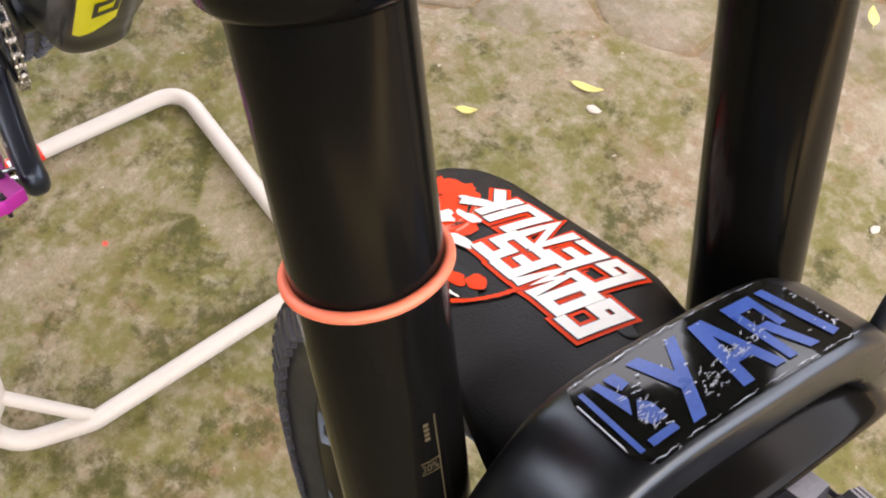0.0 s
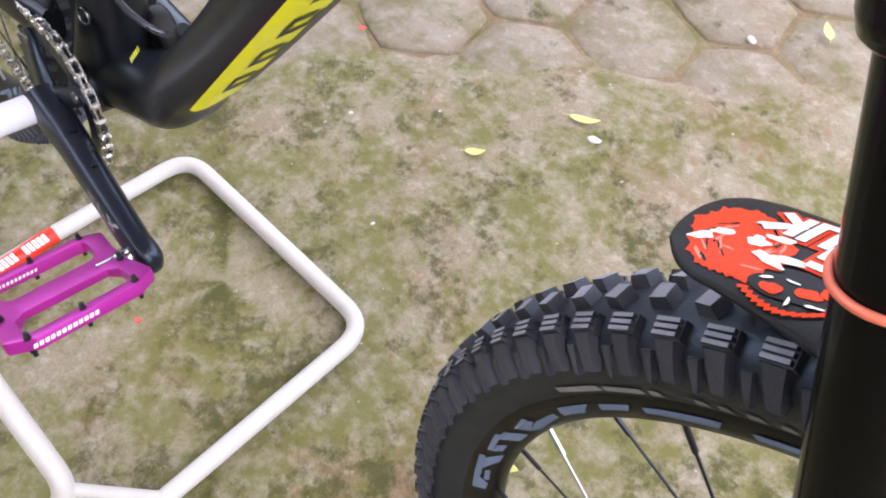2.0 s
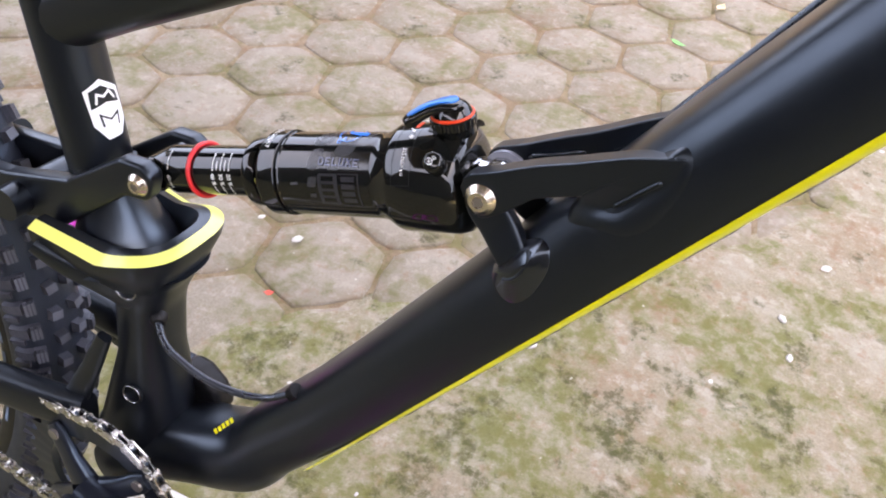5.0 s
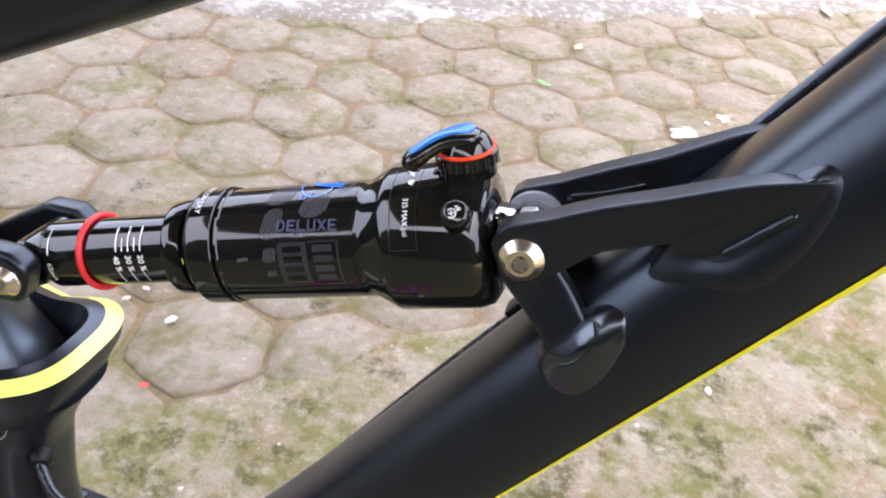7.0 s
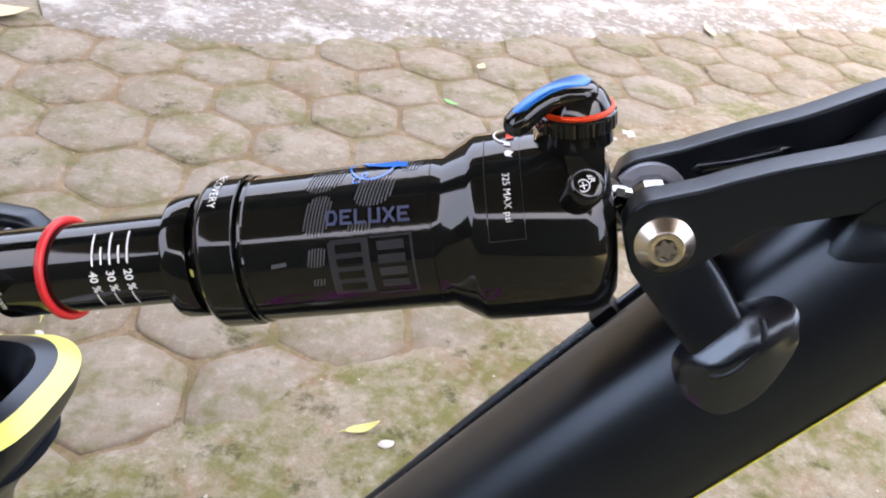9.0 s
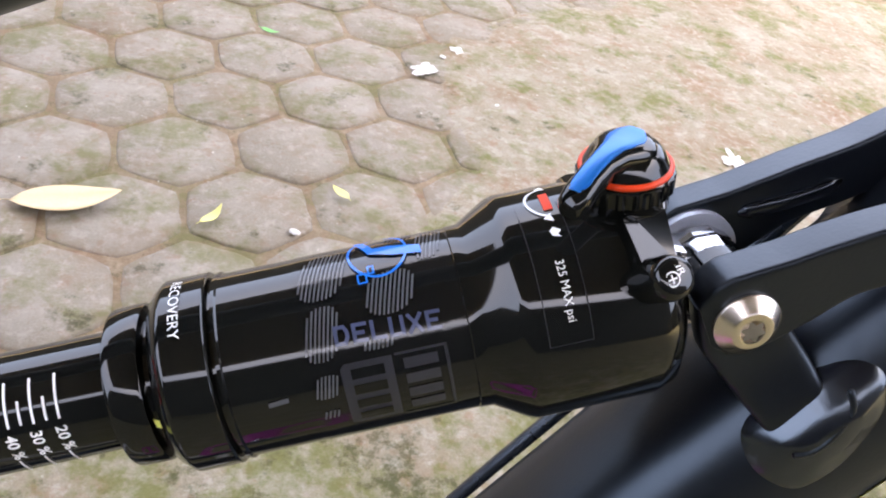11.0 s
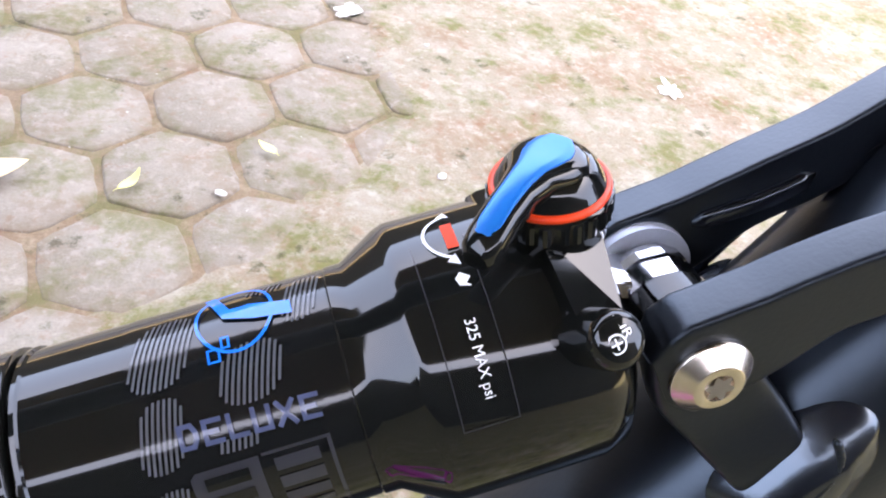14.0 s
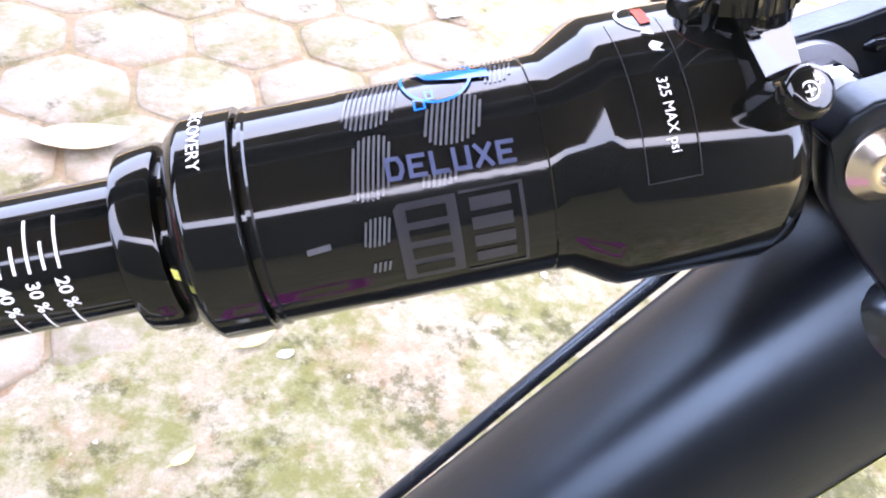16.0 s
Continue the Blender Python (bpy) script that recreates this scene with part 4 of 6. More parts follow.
part("lever", bm, M_GLOSS, shock, "gloss black damping lever")
bm = bmesh.new()
lt = [lever(t, 0.0024) for t in (-0.16, -0.08, 0.02, 0.14, 0.28, 0.45, 0.65, 0.82, 0.93, 0.98)]
sweep(bm, lt, [0.0022, 0.0038, 0.0044, 0.0039, 0.0027, 0.0022, 0.0021, 0.0022, 0.0020, 0.0012], [0.0007, 0.001, 0.0011, 0.0011, 0.001, 0.001, 0.001, 0.001, 0.001, 0.0006], 16, tuple(lside), power=3.5)
part("lever_inlay", bm, M_BLUE, shock, "bright blue anodised inlay")
# air valve
VAX = (ARI * 0.80 + AUP * 0.56 + AX * 0.22).normalized()
VB = cyl(0.1868, 54.8, 0.0390) - VAX * 0.0088
turned("air_valve", [(-0.007, 0.0), (-0.007, 0.0050), (0.0056, 0.0050), (0.0070, 0.0047), (0.0080, 0.0040), (0.0084, 0.0030), (0.0085, 0.0)], VB, VAX, M_GLOSS, shock, "gloss black air valve cap")
V_UP = (AUP - VAX * AUP.dot(VAX)).normalized()
V_RT = VAX.cross(V_UP)
if V_RT.dot(AX) < 0:
    V_RT = -V_RT


def valve_face(x, y):
    return VB + VAX * (0.0088 - 36 * (x * x + y * y)) + V_RT * x * 0.8 + V_UP * y * 0.8


ringp = [(math.cos(2 * math.pi * k / 24), math.sin(2 * math.pi * k / 24)) for k in range(24)]
sheet = []
for k in range(24):
    a, b = ringp[k], ringp[(k + 1) % 24]
    sheet.append([(-0.0017 + a[0] * 0.0021, a[1] * 0.0021), (-0.0017 + b[0] * 0.0021, b[1] * 0.0021), (-0.0017 + b[0] * 0.0017, b[1] * 0.0017), (-0.0017 + a[0] * 0.0017, a[1] * 0.0017)])
sheet += [[(-0.0029, -0.0002), (-0.0005, -0.0002), (-0.0005, 0.0002), (-0.0029, 0.0002)], [(-0.0019, 0.0012), (-0.0019, -0.0012), (-0.0015, -0.0012), (-0.0015, 0.0012)]]
print_on("valve_mark", sheet, valve_face, M_WHITEPRINT, shock, "white plus sign in a ring", 0)
vs, fs = text_mesh("AIR", 0.0034)
print_on("valve_lettering", (vs, fs), lambda x, y: valve_face(0.0012 + y * 0.9, 0.0027 - x), M_WHITEPRINT, shock, "white lettering AIR", 0)


def on(r, h0, a0):
    """A sheet on the shock: x round it from a0 downwards, y along it from h0."""
    return lambda x, y: cyl(h0 + y, a0 + math.degrees(x / r), r)


def along(r, h0, a0):
    """A sheet on the shock that reads along it: x along from h0, y towards its top."""
    return lambda x, y: cyl(h0 + x, a0 - math.degrees(y / r), r)


PR = 0.0003
for h, txt in ((0.0396, "40 % 04"), (0.0452, "30 % 0\u0190"), (0.0508, "20 % 02")):
    txt = txt.replace(" 04", "").replace(" 0\u0190", "").replace(" 02", "")
    print_on("scale_lettering", text_mesh(txt, 0.0036, 0.00008), on(R_SHAFT + PR, h, 88), M_WHITEPRINT, shock, "white sag scale figures", 0.002)
    print_on("scale_line", [[(0.0, -0.0003), (0.0105, -0.0003), (0.0105, 0.0003), (0.0, 0.0003)]], on(R_SHAFT + PR, h + 0.0004, 26), M_WHITEPRINT, shock, "white sag scale line", 0.002)
    print_on("scale_line", [[(0.0, -0.00022), (0.006, -0.00022), (0.006, 0.00022), (0.0, 0.00022)]], on(R_SHAFT + PR, h - 0.0006, 104), M_WHITEPRINT, shock, "thin white scale line", 0.002)
for h in (0.0428, 0.0484):
    print_on("scale_line", [[(0.0, -0.0003), (0.0055, -0.0003), (0.0055, 0.0003), (0.0, 0.0003)]], on(R_SHAFT + PR, h, 45), M_WHITEPRINT, shock, "short white sag scale line", 0.002)
print_on("scale_line", [[(0.0, -0.0003), (0.012, -0.0003), (0.012, 0.0003), (0.0, 0.0003)]], on(R_SHAFT + PR, 0.0075, 20), M_WHITEPRINT, shock, "white base line of the scale", 0.002)
print_on("scale_lettering", text_mesh("65mm", 0.0034), on(R_SHAFT + PR, 0.0075, 98), M_WHITEPRINT, shock, "white lettering 65mm", 0.002)
print_on("collar_lettering", fitted_text("RECOVERY", 0.0186, 0.0024), on(R_COLLAR + PR, 0.0808, 10.5), M_WHITEPRINT, shock, "white lettering RECOVERY", 0.002)
print_on("pressure_lettering", fitted_text("325 MAX psi", 0.0137, 0.0025), on(R_HEAD + PR, 0.1656, 51.2), M_WHITEPRINT, shock, "white lettering 325 MAX psi", 0.002)
# label on the head
frame_l = [[(-0.001, -0.0052), (0.0345, -0.0052), (0.0345, -0.0050), (-0.001, -0.0050)], [(-0.001, 0.0046), (0.0345, 0.0046), (0.0345, 0.0048), (-0.001, 0.0048)], [(0.0343, -0.005), (0.0345, -0.005), (0.0345, 0.0047), (0.0343, 0.0047)]]
print_on("label_edge", frame_l, on(R_HEAD + PR, 0.1652, 5), M_MIDGREY, shock, "thin grey label edge", 0.002)
arc = []
for k in range(14):
    a, b = radians(-78 + 10.2 * k), radians(-78 + 10.2 * (k + 1))
    arc.append([(0.0068 * math.sin(a), -0.0068 * math.cos(a)), (0.0068 * math.sin(b), -0.0068 * math.cos(b)), (0.0062 * math.sin(b), -0.0062 * math.cos(b)), (0.0062 * math.sin(a), -0.0062 * math.cos(a))])
arc += [[(0.0066, -0.0040), (0.0078, -0.0018), (0.0052, -0.0022)], [(-0.0080, -0.0012), (-0.0066, -0.0030), (-0.0054, -0.0006)]]
print_on("dial_arc", arc, on(R_HEAD + PR, 0.1695, 1), M_WHITEPRINT, shock, "white lever direction arc", 0.002)
print_on("dial_mark", [[(-0.0036, -0.0009), (0.0034, -0.0011), (0.0034, 0.0010), (-0.0036, 0.0012)]], on(R_HEAD + PR, 0.1675, 1.8), M_ORANGEPRINT, shock, "red lever position mark", 0.002)
print_on("dial_icon", [[(0, 0), (0.0012, 0.0016), (0.0022, 0.0006), (0.003, 0.0014), (0.0024, -0.0006), (0.001, -0.001)]], on(R_HEAD + PR, 0.1668, 20), M_WHITEPRINT, shock, "small white icon", 0.002)
# hatched rings, blue mark, wordmark of the can
def sheet_can(x, y):
    """x along the can in metres, y in thousandths of a degree round it from the top."""
    return cyl(x, y * 1000, R_CAN + PR)


def hatching(h0, h1, a0, a1, n, slant, round_=4.0):
    """Slanted strokes that fill a patch of the can with rounded ends."""
    out = []
    st = (h1 - h0) / n
    for k in range(n):
        x = h0 + st * (k + 0.25)
        f = abs((k + 0.5) / n * 2 - 1)
        reach = (1 - f ** round_) ** (1 / round_)
        mid, half = (a0 + a1) / 2, (a1 - a0) / 2 * max(0.25, reach)
        b0, b1 = mid - half, mid + half
        s0, s1 = slant * (mid - b0) / (a1 - a0), slant * (mid - b1) / (a1 - a0)
        out.append([(x + s0, b0 / 1000), (x + s0 + st * 0.50, b0 / 1000), (x + s1 + st * 0.50, b1 / 1000), (x + s1, b1 / 1000)])
    return out


hatch = hatching(0.1090, 0.1195, -12, 27, 11, 0.0034, 3.0) + hatching(0.1232, 0.1342, 16, 43, 11, 0.0026, 2.6) + hatching(0.1085, 0.1160, 31, 62, 8, 0.0024, 3.0) + hatching(0.1362, 0.1426, -22, 12, 7, 0.0026, 3.0) + hatching(0.1295, 0.1362, -27, -16, 7, 0.0010, 3.0) + hatching(0.1085, 0.1137, 70, 84, 6, 0.0012) + hatching(0.1206, 0.1275, 55, 61, 7, 0.0006) + hatching(0.1088, 0.1126, 93, 99, 4, 0.0006)
print_on("hatched_print", hatch, sheet_can, M_HATCH, shock, "grey hatched print on the can", 0.003)
blue = []
for k in range(36):
    a, b = 2 * math.pi * k / 36, 2 * math.pi * (k + 1) / 36
    f = lambda t, w: (0.1274 + (0.0071 - w) * math.cos(t), (-2.0 + (22.0 - w * 2600) * math.sin(t)) / 1000)
    blue.append([f(a, 0), f(b, 0), f(b, 0.0006), f(a, 0.0006)])
blue += [[(0.1219, -0.0222), (0.1238, -0.0235), (0.1266, -0.0068), (0.1302, -0.0068), (0.1374, -0.0012), (0.1375, 0.0072), (0.1308, 0.0042), (0.1253, -0.0010)]]
for x0, x1, y0, y1 in ((0.1220, 0.1243, 0.0152, 0.0222), (0.1245, 0.1261, 0.0102, 0.0165)):
    w, e = 0.0004, 0.0010
    blue += [[(x0, y0), (x1, y0), (x1, y0 + e), (x0, y0 + e)], [(x0, y1 - e), (x1, y1 - e), (x1, y1), (x0, y1)], [(x0, y0 + e), (x0 + w, y0 + e), (x0 + w, y1 - e), (x0, y1 - e)], [(x1 - w, y0 + e), (x1, y0 + e), (x1, y1 - e), (x1 - w, y1 - e)]]
print_on("blue_print", blue, lambda x, y: cyl(x, y * 1000, R_CAN + PR * 2), M_BLUEPRINT, shock, "bright blue ring-shaped print", 0.003)
for k, letter in enumerate("DELUXE"):
    x = -0.0122 + 0.0244 * k / 6
    print_on("letter", angular_word(letter, x, x + 0.0244 / 6, -0.0018, 0.0018, 0.00042), lambda x, y: along(R_CAN + PR * 2, 0.1266, 50.4)(x, y - 0.035 * x), M_BLUEGREY, shock, "blue-grey angular letter", 0.003)
can_skin = lambda x, y: cyl(x, y * 1000, R_CAN + PR * 2)
print_on("logo_panel", [[(0.1146, 0.0680), (0.1156, 0.0655), (0.1262, 0.0655), (0.1262, 0.1085), (0.1146, 0.1085)]], sheet_can, M_MIDGREY, shock, "dark grey logo panel", 0.003)
fr = [[(0.1268, 0.0650), (0.1386, 0.0650), (0.1386, 0.0664), (0.1268, 0.0664)], [(0.1379, 0.0664), (0.1386, 0.0664), (0.1386, 0.1110), (0.1379, 0.1110)], [(0.1268, 0.1096), (0.1379, 0.1096), (0.1379, 0.1110), (0.1268, 0.1110)]]
print_on("logo_frame", fr, sheet_can, M_MIDGREY, shock, "dark grey logo frame", 0.003)
for k in range(4):
    y = 0.0690 + 0.0098 * k
    print_on("logo_bar", [[(0.1168, y), (0.1242, y), (0.1242, y + 0.0062), (0.1168, y + 0.0062)]], can_skin, M_GLOSS, shock, "black bar of the logo", 0.003)
    print_on("logo_bar", [[(0.1285, y), (0.1362, y), (0.1362, y + 0.0064), (0.1285, y + 0.0064)]], sheet_can, M_MIDGREY, shock, "dark grey bar of the logo", 0.003)
print_on("small_mark", [[(0.0, 0.0), (0.0045, 0.0004), (0.0045, -0.0008), (0.0, -0.0012)]], along(R_CAN + PR, 0.0978, 79), M_HATCH, shock, "small silver mark", 0.003)
ring_line = [[(0.0, 0.0), (0.0697, 0.0), (0.0697, 0.00025), (0.0, 0.00025)]]
print_on("foil_edge", ring_line, on(R_CAN + PR, 0.1459, -60), M_DARKGREY, shock, "fine edge of the printed foil", 0.002)
print_on("valve_dot", [[(0, -0.0006), (0.0022, -0.0004), (0.003, 0.0008), (0.0008, 0.0010)]], on(0.0190, 0.0728, 78), M_YELLOWPALE, shock, "yellow dot in the collar groove", 0)

# small ports and cables on the mast
for u, v, w, R in ((0.0314, -0.0285, 0.6020, 0.0085), (0.024, -0.0255, 0.503, 0.0080)):
    turned("port_plug", [(0, 0), (0, R), (0.0015, R), (0.0018, R * 0.85), (0.0008, R * 0.8), (0.0006, 0)], (u, v, w), (0.12, -1, 0.1), M_FRAME, bike, "black round port plug with a fine bright ring")
    torus("plug_ring", (u + 0.0002, v - 0.0018, w), (0.12, -1, 0.1), R * 0.86, 0.0005, M_STEEL, bike, "fine bright ring", 32)
turned("grommet", [(0, 0), (0, 0.0062), (0.004, 0.0056), (0.006, 0.0036), (0.006, 0)], (0.0405, -0.0125, 0.572), (0.55, -0.82, -0.15), M_PLASTIC, bike, "black rubber grommet")
tube("cable", smooth_path([(0.0415, -0.0155, 0.5710), (0.0541, -0.0230, 0.5614), (0.0687, -0.0240, 0.5542), (0.0868, -0.0235, 0.5482), (0.1079, -0.0210, 0.5465), (0.1284, -0.0180, 0.5504), (0.1424, -0.0160, 0.5596), (0.1490, -0.0145, 0.5640)], 6), 0.0025, M_HOSE, bike, "black cable looping from the mast to the down tube", None, 14)
turned("grommet", [(-0.003, 0), (-0.003, 0.0055), (0.003, 0.0050), (0.0045, 0.0032), (0.0045, 0)], (0.1475, -0.0148, 0.5632), (-0.45, -0.1, -0.6), M_PLASTIC, bike, "black rubber grommet on the down tube")
print_on("size_print", bars(-0.002, -0.001, 0.022, 0.0055, 5, 0.3, 0.72), lambda x, y: Vector((0.0990 + x * 0.66 * 1.1 - y * 0.5, -0.0302, 0.512 + x * 0.92 * 1.1 + y * 0.35)), M_YELLOW, bike, "small yellow print", 0)
bm = bmesh.new()
plate(bm, [(0.030, 0.455), (0.060, 0.458), (0.066, 0.470), (0.060, 0.486), (0.046, 0.498), (0.030, 0.500), (0.024, 0.48)], 0.016, 0.036, 0.006, 3, 0.010)
part("cable_guide", bm, M_PLASTIC, bike, "black plastic cable guide")
tube("cable", smooth_path([(0.150, 0.030, 0.550), down(-0.01, -0.0175, 0.028), down(0.06, -0.0195, 0.028), down(0.115, -0.0200, 0.028)], 6) + [down(0.15 + 0.05 * k, -0.0205 - 0.0015 * k, 0.029) for k in range(5)], 0.0024, M_HOSE, bike, "black cable clipped along the down tube", None, 12)
tube("cable", [down(0.15 + 0.05 * k, -0.0155 - 0.0017 * k, 0.0335) for k in range(5)], 0.0024, M_HOSE, bike, "black cable beside the first one", None, 12)
bm = bmesh.new()
box(bm, down(0.113, -0.0225, 0.027), (0.010, 0.011, 0.006), Matrix.Rotation(radians(-55), 4, "Y"), 0.0015)
part("cable_clip", bm, M_PLASTIC, bike, "black cable clip")

# rear triangle
for sgn in (-1, 1):
    tube("chainstay", smooth_path([(-0.004, sgn * 0.040, 0.480), (-0.06, sgn * 0.048, 0.478), (-0.20, sgn * 0.058, 0.474), (-0.434, sgn * 0.066, 0.475)], 5), 0.010, M_FRAME, bike, "matte black chainstay", 0.017, 20, power=2.6)
    tube("seatstay", smooth_path([(-0.12, sgn * 0.038, 0.628), (-0.2, sgn * 0.050, 0.600), (-0.434, sgn * 0.064, 0.49)], 5), 0.008, M_FRAME, bike, "matte black seatstay", 0.013, 20, power=2.6)
tube("stay_bridge", [Vector((0.013, -0.034, 0.556)), Vector((0.0, -0.036, 0.524)), Vector((-0.018, -0.040, 0.484))], 0.0035, M_FRAME, bike, "matte black stay brace", [0.005, 0.007, 0.010], 16, power=3)

# cranks, chainring, chain
BBC = Vector((0.012, 0, 0.425))
PED = Vector((0.181, 0, 0.413))
cd = (PED - BBC).normalized()


def crank(sgn, parent):
    a = [BBC + Vector((0, sgn * 0.066, 0)) - cd * 0.016 * sgn * -sgn, BBC + Vector((0, sgn * 0.067, 0)), BBC + cd * 0.05 * -sgn + Vector((0, sgn * 0.071, 0)), BBC + cd * 0.11 * -sgn + Vector((0, sgn * 0.078, 0)), BBC + cd * 0.165 * -sgn + Vector((0, sgn * 0.084, 0)), BBC + cd * 0.176 * -sgn + Vector((0, sgn * 0.0842, 0)), BBC + cd * 0.182 * -sgn + Vector((0, sgn * 0.0842, 0)), BBC + cd * 0.186 * -sgn + Vector((0, sgn * 0.0842, 0)), BBC + cd * 0.188 * -sgn + Vector((0, sgn * 0.0842, 0))]
    return tube("crank_arm", a, [0.011, 0.014, 0.0125, 0.0112, 0.0105, 0.0104, 0.0096, 0.0072, 0.0035], M_CRANK, parent, "dark satin crank arm", [0.010, 0.0215, 0.0172, 0.0152, 0.0155, 0.0152, 0.0128, 0.0090, 0.0040], 32, (0, 1, 0), power=2.7)


arm_r = crank(-1, bike)
crank(1, bike)
crank_up = Vector((-cd.z, 0, cd.x))


def crank_skin(x, y):
    """On the outer face of the right crank arm: x along it, y across it."""
    d, n = 0.101 + x, 0.0005 + y + 0.10 * x
    half = float(np.interp(d, [0.05, 0.11, 0.165], [0.0125, 0.0112, 0.0105])) * (1 - min(0.9, abs(n) / 0.015) ** 2.7) ** (1 / 2.7)
    return BBC + cd * d + crank_up * n + Vector((0, -float(np.interp(d, [0.05, 0.11, 0.165], [0.071, 0.078, 0.084])) - half - 0.0004, 0))


crank_bars = [[(0.0, 0.0055), (0.013, 0.0062), (0.012, 0.0042), (0.002, 0.0036)], [(0.000, 0.0010), (0.012, 0.0024), (0.013, 0.0006), (-0.002, -0.0012)], [(0.016, 0.0062), (0.019, 0.0062), (0.022, 0.0012), (0.018, 0.0004)], [(0.018, 0.0010), (0.029, 0.0022), (0.030, 0.0006), (0.018, -0.0008)], [(0.030, 0.0064), (0.034, 0.0064), (0.047, -0.0004), (0.042, -0.0008)], [(0.044, 0.0066), (0.049, 0.0066), (0.037, -0.0004), (0.032, -0.0004)]]
print_on("crank_print", crank_bars, crank_skin, M_CRANKPRINT, arm_r, "grey angular print", 0.004)
turned("crank_bolt", [(0, 0), (0, 0.0135), (0.003, 0.0135), (0.004, 0.012), (0.004, 0)], BBC + Vector((0, -0.0765, 0)), (0, -1, 0), M_CRANK, arm_r, "dark crank fixing cap")
RP = 0.0648
bm = bmesh.new()
T = 32
outer = []
for k in range(T * 4):
    a = 2 * math.pi * k / (T * 4)
    r = RP + (0.0030 if k % 4 in (1, 2) else -0.0022)
    outer.append((BBC.x + r * math.cos(a), BBC.z + r * math.sin(a)))
inner = [(BBC.x + 0.0455 * math.cos(2 * math.pi * k / (T * 4)), BBC.z + 0.0455 * math.sin(2 * math.pi * k / (T * 4))) for k in range(T * 4)]
vo = [[bm.verts.new((u, y, w)) for u, w in outer] for y in (-0.0500, -0.0530)]
vi = [[bm.verts.new((u, y, w)) for u, w in inner] for y in (-0.0490, -0.0540)]
n = T * 4
for k in range(n):
    k2 = (k + 1) % n
    bm.faces.new((vo[0][k], vo[0][k2], vi[0][k2], vi[0][k]))
    bm.faces.new((vo[1][k2], vo[1][k], vi[1][k], vi[1][k2]))
    bm.faces.new((vo[0][k], vo[1][k], vo[1][k2], vo[0][k2]))
    bm.faces.new((vi[0][k2], vi[1][k2], vi[1][k], vi[0][k]))
ring_ob = part("chainring", bm, M_CRANK, bike, "dark toothed single chainring")
for k in range(4):
    a = radians(38 + 90 * k)
    d = Vector((math.cos(a), 0, math.sin(a)))
    bm = bmesh.new()
    sweep(bm, [BBC + d * 0.012 + Vector((0, -0.060, 0)), BBC + d * 0.032 + Vector((0, -0.058, 0)), BBC + d * 0.052 + Vector((0, -0.0555, 0)), BBC + d * 0.059 + Vector((0, -0.0550, 0))], [0.006, 0.0045, 0.003, 0.002], [0.012, 0.0085, 0.0085, 0.006], 14, (0, 1, 0), power=3)
    part("spider_arm", bm, M_CRANK, ring_ob, "dark chainring spider arm")
    turned("chainring_bolt", [(0, 0), (0, 0.0045), (0.0018, 0.0045), (0.0022, 0.004), (0.0022, 0)], BBC + d * 0.052 + Vector((0, -0.0580, 0)), (0, -1, 0), M_SOCKET, ring_ob, "small dark chainring bolt", 16)


def link_mesh(width, name):
    bm = bmesh.new()
    for s in (-1, 1):
        pts = []
        for k in range(16):
            a = 2 * math.pi * k / 16
            pts.append((math.cos(a) * 0.0043 + (0.00635 if math.cos(a) > 0 else -0.00635), math.sin(a) * 0.0043 * (1.0 if abs(math.cos(a)) > 0.3 else 0.72)))
        lo = [bm.verts.new((x, s * width, z)) for x, z in pts]
        hi = [bm.verts.new((x, s * (width + 0.0011), z)) for x, z in pts]
        bm.faces.new(lo)
        bm.faces.new(hi[::-1])
        for k in range(16):
            bm.faces.new((lo[k], hi[k], hi[(k + 1) % 16], lo[(k + 1) % 16]))
    for x in (-0.00635, 0.00635):
        lathe(bm, [(-width - 0.0016, 0), (-width - 0.0016, 0.0018), (width + 0.0016, 0.0018), (width + 0.0016, 0)], (x, 0, 0), (0, 1, 0), 10)
        lathe(bm, [(-width, 0), (-width, 0.0037), (width, 0.0037), (width, 0)], (x, 0, 0), (0, 1, 0), 10)
    bmesh.ops.recalc_face_normals(bm, faces=bm.faces)
    me = bpy.data.meshes.new(name)
    bm.to_mesh(me)
    bm.free()
    me.materials.append(M_CHAIN)
    return me


LINKS = [link_mesh(0.0014, "chain_link"), link_mesh(0.0026, "chain_link")]
chain_pts = []
N_AROUND = 17
step_a = 2 * math.pi / T
for k in range(N_AROUND + 1):
    a = radians(96) - k * step_a
    chain_pts.append(BBC + Vector((RP * math.cos(a), -0.0515, RP * math.sin(a))))
first = chain_pts[0]
lead = [first + Vector((-0.0126 * k, 0.0004 * k, -0.0010 * k)) for k in range(12, 0, -1)]
last = chain_pts[-1]
tail = [last + Vector((-0.0124 * k, 0.0004 * k, 0.0018 * k)) for k in range(1, 12)]
chain_pts = lead + chain_pts + tail
chain = new("chain")
chain.parent = bike
tagged(chain, label="oily steel chain round the chainring")
for k in range(len(chain_pts) - 1):
    a, b = chain_pts[k], chain_pts[k + 1]
    d = (b - a).normalized()
    ob = new("chain_link", LINKS[k % 2])
    ob.parent = chain
    z = d.cross(Vector((0, 1, 0))).normalized()
    y = z.cross(d)
    ob.matrix_basis = Matrix.Translation((a + b) / 2) @ Matrix(((d.x, y.x, z.x), (d.y, y.y, z.y), (d.z, y.z, z.z))).to_4x4()


